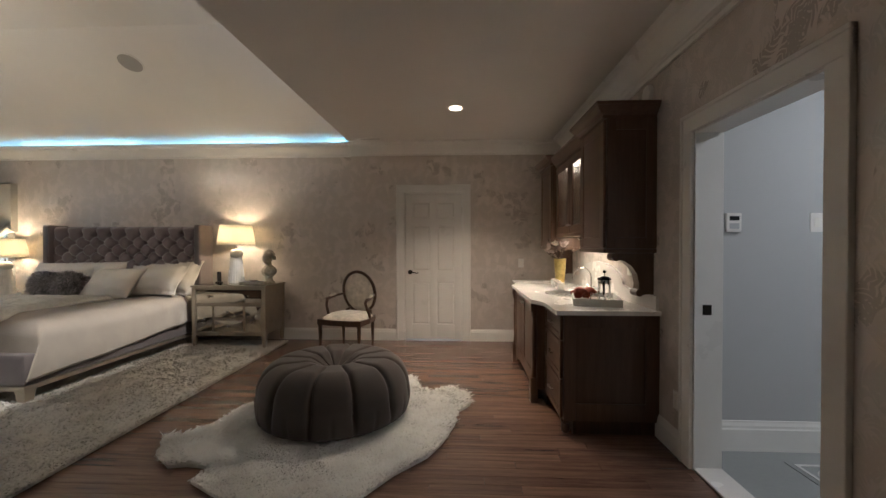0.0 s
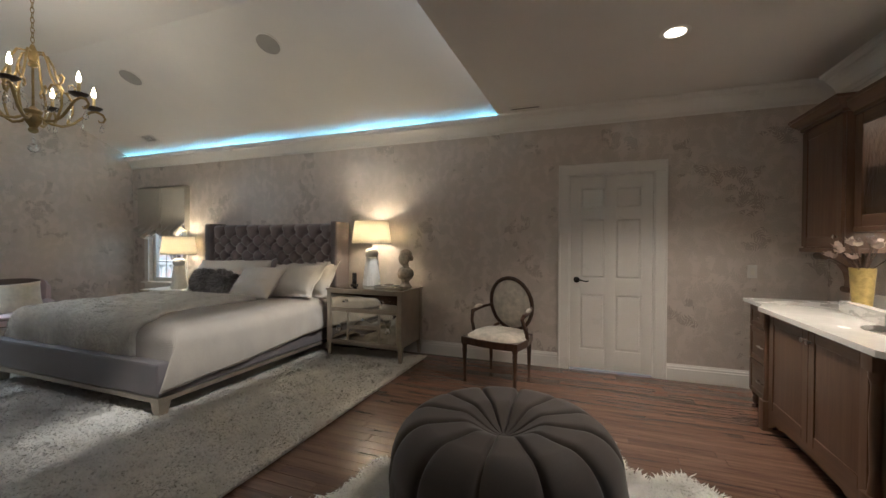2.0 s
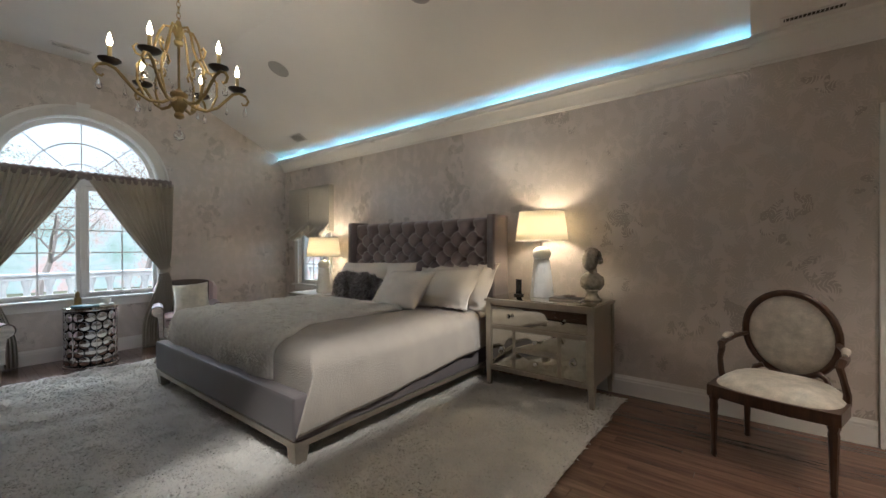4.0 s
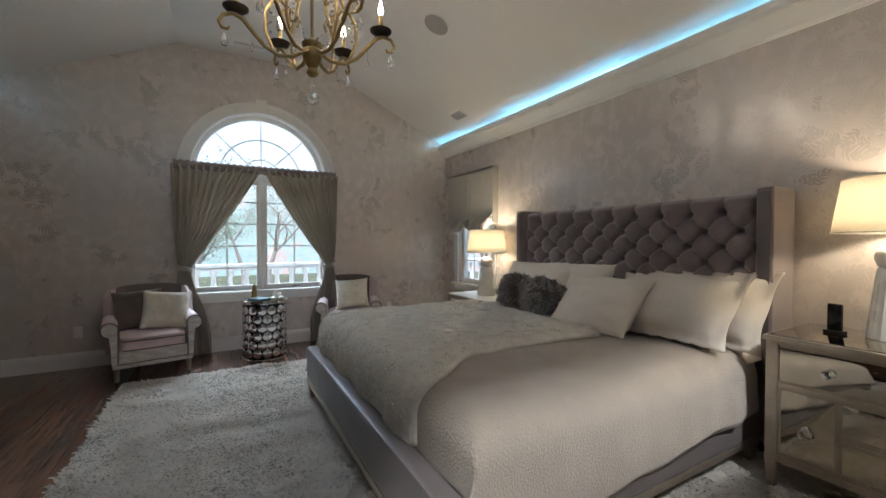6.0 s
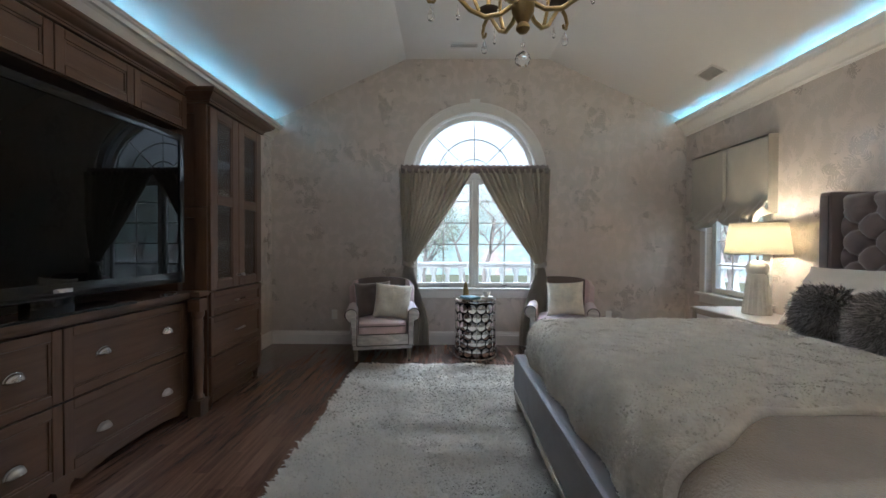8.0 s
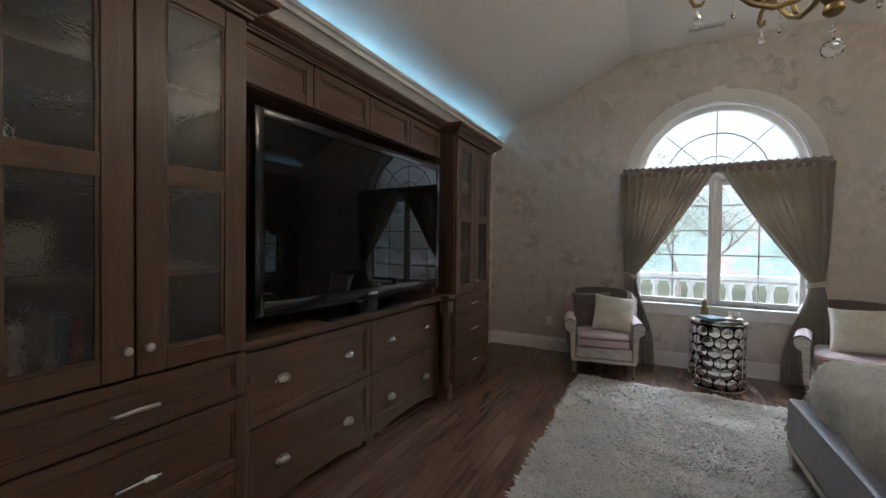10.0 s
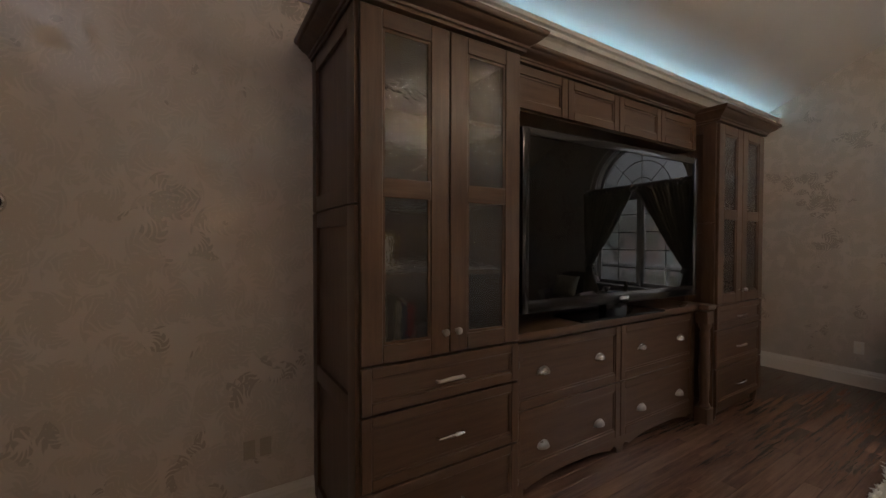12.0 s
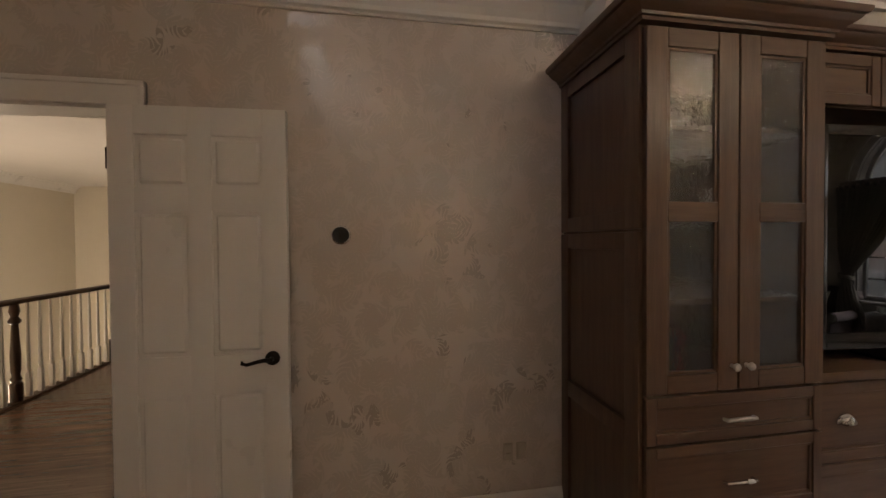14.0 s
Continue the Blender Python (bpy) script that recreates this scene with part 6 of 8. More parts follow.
# ---- chandelier ----
CHX, CHY = -4.06, 3.42
chd = thing("chandelier", (CHX, CHY, -0.03), "gilt six-arm candle chandelier with hanging crystals", "chandelier")
part("hub", lathe([(0.004, 2.205), (0.02, 2.21), (0.032, 2.225), (0.03, 2.24), (0.022, 2.25), (0.036, 2.275), (0.05, 2.30), (0.054, 2.335), (0.045, 2.355), (0.055, 2.37), (0.056, 2.385), (0.03, 2.40), (0.012, 2.42)], 20), GOLD, chd, "turned gilt hub")
part("stem", lathe([(0.009, 2.40), (0.009, 2.72), (0.026, 2.73), (0.032, 2.75), (0.02, 2.77), (0.03, 2.80), (0.034, 2.84), (0.022, 2.87), (0.012, 2.90)], 14), GOLD, chd)
for k in range(14):
    z = 2.90 + 0.039 * k
    pts = [(0.011 * math.cos(a * math.pi / 5), 0, z + 0.025 * math.sin(a * math.pi / 5)) for a in range(10)]
    if k % 2:
        pts = [(0, p[0], p[2]) for p in pts]
    part("chain_link", tube(pts, 0.003, 5, closed=True), GOLD, chd)
part("canopy", lathe([(0.02, RIDGE - 0.005), (0.055, RIDGE + 0.002), (0.065, RIDGE + 0.018), (0.065, RIDGE + 0.03)], 22), GOLD, chd)
BULBC = glow("candle_bulb", (1.0, 0.80, 0.52), 60.0)
CANDLE = mat("gilt_candle_sleeve", (0.50, 0.38, 0.18), 0.45, 0.4, var=0.25, scale=20)


def drop_mesh(h, r):
    return lathe([(0.001, h), (r * 0.35, h * 0.85), (r * 0.8, h * 0.5), (r, h * 0.28), (r * 0.7, h * 0.08), (0.001, 0.0)], 8)


base_arm = None
arm_parts = []
for k in range(6):
    rot = Matrix.Rotation(2 * math.pi * k / 6 + 0.32, 4, "Z")
    if k == 0:
        pts = [(0.045, 0, 2.34), (0.10, 0, 2.305), (0.17, 0, 2.30), (0.24, 0, 2.34), (0.30, 0, 2.41), (0.345, 0, 2.465), (0.39, 0, 2.485), (0.435, 0, 2.47), (0.455, 0, 2.435), (0.44, 0, 2.405), (0.415, 0, 2.40), (0.405, 0, 2.415)]
        arm_parts.append(("arm", tube(pts, [0.011] * 7 + [0.010, 0.009, 0.009, 0.008, 0.006], 8), GOLD, ""))
        pts = [(0.20, 0, 2.33), (0.235, 0, 2.42), (0.235, 0, 2.52), (0.20, 0, 2.58), (0.155, 0, 2.59), (0.13, 0, 2.555), (0.15, 0, 2.53), (0.17, 0, 2.545)]
        arm_parts.append(("scroll", tube(pts, [0.009] * 5 + [0.008, 0.007, 0.006], 7), GOLD, "gilt scroll"))
        pts = [(0.20, 0, 2.585), (0.24, 0, 2.60), (0.255, 0, 2.64), (0.235, 0, 2.665), (0.21, 0, 2.65), (0.215, 0, 2.63)]
        arm_parts.append(("curl", tube(pts, [0.008, 0.008, 0.008, 0.007, 0.006, 0.005], 7), GOLD, ""))
        pts = [(0.18, 0, 2.59), (0.14, 0, 2.68), (0.12, 0, 2.77), (0.085, 0, 2.84), (0.04, 0, 2.845), (0.025, 0, 2.82)]
        arm_parts.append(("upper_scroll", tube(pts, [0.009] * 4 + [0.008, 0.007], 7), GOLD, ""))
        arm_parts.append(("dish", lathe([(0.01, 2.487), (0.04, 2.493), (0.060, 2.508), (0.063, 2.516), (0.058, 2.514), (0.03, 2.502), (0.01, 2.50)], 18, at=(0.375, 0, 0)), BRONZE, "dark bronze drip dish"))
        arm_parts.append(("candle", lathe([(0.013, 2.50), (0.012, 2.60), (0.011, 2.605)], 12, at=(0.375, 0, 0)), CANDLE, "gilt candle sleeve"))
        arm_parts.append(("bulb", lathe([(0.008, 2.603), (0.014, 2.618), (0.0155, 2.635), (0.010, 2.66), (0.003, 2.685), (0.001, 2.69)], 12, at=(0.375, 0, 0)), BULBC, "glowing flame bulb"))
        d1 = drop_mesh(0.075, 0.018)
        bmesh.ops.transform(d1, matrix=Matrix.Translation((0.43, 0, 2.31)), verts=d1.verts)
        tube([(0.43, 0, 2.385), (0.43, 0, 2.405)], 0.0015, 4, d1)
        arm_parts.append(("crystal", d1, CRYSTAL, "cut crystal drop"))
        d2 = drop_mesh(0.06, 0.010)
        bmesh.ops.transform(d2, matrix=Matrix.Translation((0.30, 0, 2.30)), verts=d2.verts)
        tube([(0.30, 0, 2.36), (0.30, 0, 2.41)], 0.0015, 4, d2)
        arm_parts.append(("crystal", d2, CRYSTAL, "cut crystal drop"))
        beads = bmesh.new()
        for q in range(16):
            t = q / 15
            x, z = 0.215 * (1 - t) + 0.02 * t, 2.53 - 0.13 * math.sin(math.pi * t * 0.62) - 0.02 * t
            bmesh.ops.create_icosphere(beads, subdivisions=1, radius=0.0065, matrix=Matrix.Translation((x, 0.01 * math.sin(q), z)))
        for q in range(8):
            bmesh.ops.create_icosphere(beads, subdivisions=1, radius=0.0075, matrix=Matrix.Translation((0.222 + 0.012 * (q % 3 - 1), 0.012 * ((q * 7) % 3 - 1), 2.525 - 0.017 * q)))
        arm_parts.append(("bead_string", beads, CRYSTAL, "string of crystal beads"))
        made = []
        for nm, b_, m_, lb in arm_parts:
            o = part(nm, b_, m_, chd, lb)
            o.matrix_basis = rot
            made.append(o)
    else:
        for o in made:
            c = new(o.name.split(".")[0], o.data)
            c.parent, c.matrix_basis = chd, rot
            if "label" in o:
                c["label"] = o["label"]
    a = 2 * math.pi * k / 6 + 0.32
    lamp("candle_light", "POINT", Matrix.Translation((CHX + 0.375 * math.cos(a), CHY + 0.375 * math.sin(a), 2.69)), 1.8, (1.0, 0.88, 0.70), 0.02)
bl = bmesh.new()
bmesh.ops.create_icosphere(bl, subdivisions=2, radius=0.036, matrix=Matrix.Translation((0, 0, 2.09)))
tube([(0, 0, 2.125), (0, 0, 2.21)], 0.002, 5, bl)
bmesh.ops.create_icosphere(bl, subdivisions=1, radius=0.012, matrix=Matrix.Translation((0, 0, 2.155)))
part("crystal_ball", bl, CRYSTAL, chd, "faceted crystal ball", False)

# ---- ceiling fixtures ----
can = thing("recessed_light", (0.59, 4.60, ZC), "lit round recessed ceiling light with a white ring", "ceiling light")
part("trim_ring", lathe([(0.062, -0.002), (0.088, -0.004), (0.094, -0.001), (0.094, 0.002)], 32), TRIM, can)
part("diffuser", lathe([(0.061, -0.0045), (0.03, -0.0055), (0.001, -0.006)], 24), glow("can_glow", (1.0, 0.86, 0.66), 9.0), can, "glowing lens")
GRILLE = mat("grey_speaker_grille", (0.36, 0.34, 0.32), 0.7, var=0.1, bump=0.5, bscale=400, depth=0.002)
ang = math.degrees(math.atan(slope))
for x, y in ((-2.92, 4.69), (-5.03, 4.72)):
    z = RIDGE - slope * (y - R1)
    sp = thing("ceiling_speaker", pose(x, y, z - 0.001, -ang), "round grey in-ceiling speaker grille", "speaker", "ceiling speakers")
    part("grille", lathe([(0.115, -0.006), (0.05, -0.0075), (0.001, -0.008)], 40), GRILLE, sp)
    part("rim", lathe([(0.114, -0.004), (0.122, -0.007), (0.128, -0.003), (0.128, 0.001)], 40), CEIL, sp)


def vent(at, w, d, label):
    v = thing("ceiling_vent", at, label, "vent", "ceiling vents")
    part("frame", boxes((-w / 2, w / 2, -d / 2, -d / 2 + 0.018, -0.008, 0), (-w / 2, w / 2, d / 2 - 0.018, d / 2, -0.008, 0), (-w / 2, -w / 2 + 0.018, -d / 2 + 0.018, d / 2 - 0.018, -0.008, 0), (w / 2 - 0.018, w / 2, -d / 2 + 0.018, d / 2 - 0.018, -0.008, 0), bevel=0.002), CEIL, v)
    # shade of the opening given as a dark sheet behind the slats
    part("backing", boxes((-w / 2 + 0.018, w / 2 - 0.018, -d / 2 + 0.018, d / 2 - 0.018, -0.002, 0.0)), BLACKMETAL, v, "dark sheet for the shade between slats", False)
    n = max(3, int((w - 0.036) / 0.02))
    sm = None
    for k in range(n):
        x = -w / 2 + 0.018 + (w - 0.036) * (k + 0.5) / n
        if sm is None:
            sm = part("slat", boxes((-0.002, 0.002, -d / 2 + 0.018, d / 2 - 0.018, -0.007, -0.001)), CEIL, v, smooth=False)
            sm.location.x = x
        else:
            o = new("slat", sm.data)
            o.parent, o.location = v, (x, 0, 0)


vent((-0.56, 5.72, ZC), 0.32, 0.09, "white slotted ceiling vent near the crown")
vent((-6.72, 3.27, RIDGE), 0.12, 0.34, "white slotted ceiling vent above the gable")
yv = 5.60
vent(pose(-6.07, yv, RIDGE - slope * (yv - R1), -ang), 0.26, 0.16, "white slotted vent on the sloping ceiling")

# blue strips on the cove ledges
for name, y, sg in (("led_strip", 5.90, -1), ("led_strip", 1.02, 1)):
    st = thing(name, (0, y, ZC - 0.0665 if y > 3 else 2.5855), "blue LED strip lying on the cove ledge", "led strip", "cove lighting")
    rnd = random.Random(int(y * 10))
    x = W + 0.05
    while x < TRAY - 0.1 - (0.0 if y > 3 else 0):
        ln = rnd.uniform(0.25, 0.7)
        x1 = min(TRAY - 0.02, x + ln)
        if y > 3 or x1 < -2.35:
            part("strip", boxes((x, x1, -0.006, 0.006, 0, 0.004)), LED if y > 3 and rnd.random() > 0.3 else LED_DIM, st, "glowing blue segment", False)
        x = x1 + rnd.uniform(0.03, 0.12)

# ---- small wall fittings ----
th = thing("thermostat", pose(-1.23, S, 1.477, -90), "round black wall thermostat with a steel ring", "thermostat")
part("ring", lathe([(0.044, 0), (0.046, 0.008), (0.044, 0.022), (0.038, 0.026)], 32), CHROME, th)
part("face", lathe([(0.0385, 0.02), (0.0385, 0.027), (0.02, 0.029), (0.001, 0.0295)], 32), BLACKGLOSS, th, "black glass face")


PLATE = mat("taupe_plate", (0.42, 0.37, 0.31), 0.4, var=0.05)


def plate(at, label, name, w=0.075, h=0.12, rocker=True, material=None):
    """A wall plate facing -y."""
    p = thing(name, at, label, "switch" if name == "light_switch" else "outlet", name + "s")
    part("plate", boxes((-w / 2, w / 2, -0.006, 0, -h / 2, h / 2), bevel=0.003), material or TRIM, p)
    for dz in ((0,) if rocker else (-0.022, 0.022)):
        hh = 0.03 if rocker else 0.016
        part("insert", boxes((-0.016, 0.016, -0.0095, -0.005, dz - hh, dz + hh), bevel=0.002), material or CERAMIC, p)


plate((1.46, N, 1.07), "small white light switch by the door", "light_switch")
plate(pose(-2.045, S, 0.37, 0, 0, 180), "taupe outlet plate by the wall unit", "outlet", 0.05, 0.085, False, PLATE)
plate(pose(-2.115, S, 0.37, 0, 0, 180), "taupe cable plate by the wall unit", "outlet", 0.05, 0.085, True, PLATE)
plate(pose(E, 3.10, 0.34, 0, 0, -90), "white outlet beside the doorway", "outlet", 0.07, 0.115, False)
plate(pose(W, 1.72, 0.36, 0, 0, 90), "white outlet on the gable wall", "outlet", 0.07, 0.115, False)
plate(pose(W, 5.05, 0.36, 0, 0, 90), "white outlet on the gable wall near the bed", "outlet", 0.07, 0.115, False)
al = thing("smoke_alarm", pose(E, 3.48, 2.40, 0, -90, 0), "round white alarm high on the wall", "alarm")
part("body", lathe([(0.062, 0), (0.064, 0.012), (0.058, 0.028), (0.03, 0.034), (0.001, 0.035)], 28), TRIM, al)
lp = thing("latch_plate", (E + 0.07, EO1 - 0.0125, 0.94), "dark bronze latch plate in the jamb", "latch plate")
part("plate", boxes((-0.025, 0.025, -0.002, 0.0, -0.03, 0.03), bevel=0.001), BLACKMETAL, lp)

# ---- wet bar on the east wall ----
CZ = 0.865
FACE = {"near": (3.33, 3.86, 1.335), "mid": (3.86, 5.08, 1.255), "far": (5.08, 5.62, 1.335)}


def bar_front(name, y0, y1, z0, z1, x, parent, fw=0.05, glazed=False, label=""):
    """A framed front facing -x at x."""
    a, b, c, e = y0 + fw, y1 - fw, z0 + fw, z1 - fw
    if glazed:
        d = part(name, boxes((x + 0.008, x + 0.012, a - 0.004, b + 0.004, c - 0.004, e + 0.004)), SEEDY, parent, "frosted glass door", False)
        d.visible_shadow = False
    else:
        d = part(name, boxes((x + 0.006, x + 0.018, a - 0.001, b + 0.001, c - 0.001, e + 0.001), bevel=0.004), CHERRY_Y if b - a > e - c else CHERRY, parent, label)
    for p, q in ((y0, a), (b, y1)):
        part("stile", boxes((x, x + 0.02, p, q, z0, z1), bevel=0.003, seg=1), CHERRY, d)
    for p, q in ((z0, c), (e, z1)):
        part("rail", boxes((x + 0.0006, x + 0.02, a, b, p, q), bevel=0.003, seg=1), CHERRY_Y, d)
    return d


def bar_pull_y(parent, x, y, z, w=0.10):
    pts = [(x, y - w / 2, z - 0.004), (x - 0.018, y - w / 2 + 0.004, z - 0.002), (x - 0.026, y, z + 0.004), (x - 0.018, y + w / 2 - 0.004, z - 0.002), (x, y + w / 2, z - 0.004)]
    part("handle", tube(pts, [0.006, 0.006, 0.008, 0.006, 0.006], 8), NICKEL, parent, "curved nickel pull")


def bar_knob(parent, x, y, z):
    bm = lathe([(0.0, 0), (0.009, 0), (0.006, 0.01), (0.013, 0.018), (0.015, 0.024), (0.0, 0.031)][1:-1] + [(0.001, 0.031)], 14)
    bmesh.ops.transform(bm, matrix=pose(x, y, z, 0, -90, 0), verts=bm.verts)
    part("knob", bm, NICKEL, parent, "nickel knob")


for key in ("near", "far"):
    y0, y1, x = FACE[key]
    c = thing("base_cabinet", (0, 0, 0), "brown wooden drawer cabinet under the white counter", "cabinet", "wet bar cabinets")
    part("body", boxes((x + 0.02, E, y0, y1, 0.10, CZ - 0.03)), CHERRY, c, smooth=False)
    part("plinth", boxes((x + 0.09, E, y0 + 0.01, y1, 0.0, 0.10)), DARKWOOD, c, smooth=False)
    for lo, hi in ((0.655, 0.825), (0.385, 0.645), (0.11, 0.375)):
        d = bar_front("drawer", y0 + 0.012, y1 - 0.012, lo, hi, x, c, 0.04)
        bar_pull_y(d, x, (y0 + y1) / 2, (lo + hi) / 2)
    ys = y0 if key == "near" else y1
    sg = -1 if key == "near" else 1
    part("side_frame", boxes((x + 0.02, x + 0.10, ys, ys + sg * 0.016, 0.10, CZ - 0.03), (E - 0.09, E, ys, ys + sg * 0.016, 0.10, CZ - 0.03), (x + 0.10, E - 0.09, ys, ys + sg * 0.016, 0.10, 0.22), (x + 0.10, E - 0.09, ys, ys + sg * 0.016, CZ - 0.12, CZ - 0.03), bevel=0.004), CHERRY, c)
    for fx in (x + 0.045, E - 0.05):
        part("foot", lathe([(0.02, 0), (0.032, 0.02), (0.03, 0.05), (0.022, 0.065), (0.034, 0.08), (0.034, 0.1)], 14, at=(fx, ys - sg * 0.04, 0)), DARKWOOD, c)
y0, y1, x = FACE["mid"]
c = thing("sink_cabinet", (0, 0, 0), "brown wooden sink cabinet with two panelled doors", "cabinet", "wet bar cabinets")
part("body", boxes((x + 0.02, x + 0.05, y0, y1, 0.12, CZ - 0.03), (x + 0.05, E, y0, y0 + 0.02, 0.12, CZ - 0.03), (x + 0.05, E, y1 - 0.02, y1, 0.12, CZ - 0.03), (x + 0.05, E, y0 + 0.02, y1 - 0.02, 0.12, 0.14)), CHERRY, c, smooth=False)
part("plinth", boxes((x + 0.10, E, y0, y1, 0.0, 0.12)), DARKWOOD, c, smooth=False)
ym = (y0 + y1) / 2
for a, b, s in ((y0 + 0.085, ym - 0.002, 1), (ym + 0.002, y1 - 0.085, -1)):
    d = bar_front("door", a, b, 0.17, CZ - 0.04, x, c, 0.065)
    bar_knob(d, x, ym - 0.03 * s, 0.76)
for y in (y0 + 0.042, y1 - 0.042):
    part("pilaster", lathe([(0.03, 0.20), (0.026, 0.23), (0.02, 0.30), (0.026, 0.55), (0.02, 0.70), (0.03, 0.73), (0.03, 0.76)], 16, at=(x + 0.008, y, 0)), CHERRY, c, "turned column")
    part("pilaster_block", boxes((x - 0.03, x + 0.03, y - 0.038, y + 0.038, 0.0, 0.21), bevel=0.005), CHERRY, c)
    part("pilaster_cap", boxes((x - 0.03, x + 0.03, y - 0.038, y + 0.038, 0.76, CZ - 0.03), bevel=0.005), CHERRY, c)
out = [(y0 + 0.08, 0.17), (y1 - 0.08, 0.17), (y1 - 0.08, 0.03), (y1 - 0.13, 0.05), (y1 - 0.20, 0.09)] + [(ym + 0.36 * math.cos(k * math.pi / 8), 0.085 + 0.03 * math.sin(k * math.pi / 8)) for k in range(9)] + [(y0 + 0.20, 0.09), (y0 + 0.13, 0.05), (y0 + 0.08, 0.03)]
part("apron", prism(out, x + 0.004, x + 0.022, "x"), CHERRY_Y, c, smooth=False)

# counter outline with its bowed middle
ct = thing("countertop", (0, 0, 0), "white quartz countertop with a bowed middle and arched splash", "countertop")
edge = [(1.30, 3.295), (1.30, 3.62), (1.288, 3.72), (1.245, 3.80), (1.222, 3.84), (1.222, 5.10), (1.245, 5.14), (1.288, 5.22), (1.30, 5.32), (1.30, 5.655)]
SKX, SKY, SKA, SKB = 1.60, 4.30, 0.165, 0.24
hole = [(SKX + SKA * math.cos(2 * math.pi * k / 32), SKY + SKB * math.sin(2 * math.pi * k / 32)) for k in range(32)]
bm = bmesh.new()
outer = edge + [(E, 5.655), (E, 3.295)]
loops = []
for z in (CZ - 0.03, CZ):
    vo = [bm.verts.new((px, py, z)) for px, py in outer]
    vh = [bm.verts.new((px, py, z)) for px, py in hole]
    eo = [bm.edges.new((vo[k], vo[(k + 1) % len(vo)])) for k in range(len(vo))]
    eh = [bm.edges.new((vh[k], vh[(k + 1) % 32])) for k in range(32)]
    bmesh.ops.triangle_fill(bm, use_beauty=True, edges=eo + eh)
    loops.append((vo, vh))
for i in (0, 1):
    a, b = loops[0][i], loops[1][i]
    for k in range(len(a)):
        bm.faces.new((a[k], a[(k + 1) % len(a)], b[(k + 1) % len(a)], b[k]))
part("slab", bm, MARBLE, ct, smooth=False)
sp = [(3.33, CZ), (5.62, CZ), (5.62, CZ + 0.10), (5.22, CZ + 0.10), (5.10, CZ + 0.115)]
sp += [(ym + 0.58 * math.cos(k * math.pi / 20), CZ + 0.125 + 0.165 * math.sin(k * math.pi / 20)) for k in range(21)]
sp += [(3.84, CZ + 0.115), (3.72, CZ + 0.10), (3.33, CZ + 0.10)]
part("backsplash", prism(sp, E - 0.02, E, "x"), MARBLE, ct, "arched white backsplash", False)
sink = thing("sink", (SKX, SKY, CZ - 0.03), "oval cream undermount sink", "sink")
part("basin", lathe([(1.0, 0.0), (0.97, -0.03), (0.85, -0.10), (0.5, -0.14), (0.08, -0.145)], 32, wave=None), CERAMIC, sink, smooth="all").scale = (SKA + 0.004, SKB + 0.004, 1)
part("drain", lathe([(0.025, -0.143), (0.02, -0.139), (0.001, -0.14)], 16), CHROME, sink)
fc = thing("faucet", (1.86, 4.30, CZ), "slim chrome gooseneck faucet", "faucet")
part("base", lathe([(0.026, 0), (0.026, 0.006), (0.016, 0.012), (0.014, 0.05), (0.011, 0.055)], 18), CHROME, fc)
part("spout", tube([(0, 0, 0.05), (0, 0, 0.15)] + [(-0.085 + 0.085 * math.cos(k * math.pi / 10), 0, 0.15 + 0.085 * math.sin(k * math.pi / 10)) for k in range(1, 11)] + [(-0.17, 0, 0.125)], 0.0085, 10), CHROME, fc)
for s in (-1, 1):
    part("handle", tube([(0, s * 0.06, 0), (0, s * 0.06, 0.035), (-0.005, s * 0.075, 0.06), (-0.01, s * 0.10, 0.075)], [0.012, 0.009, 0.007, 0.006], 8), CHROME, fc, "chrome lever")

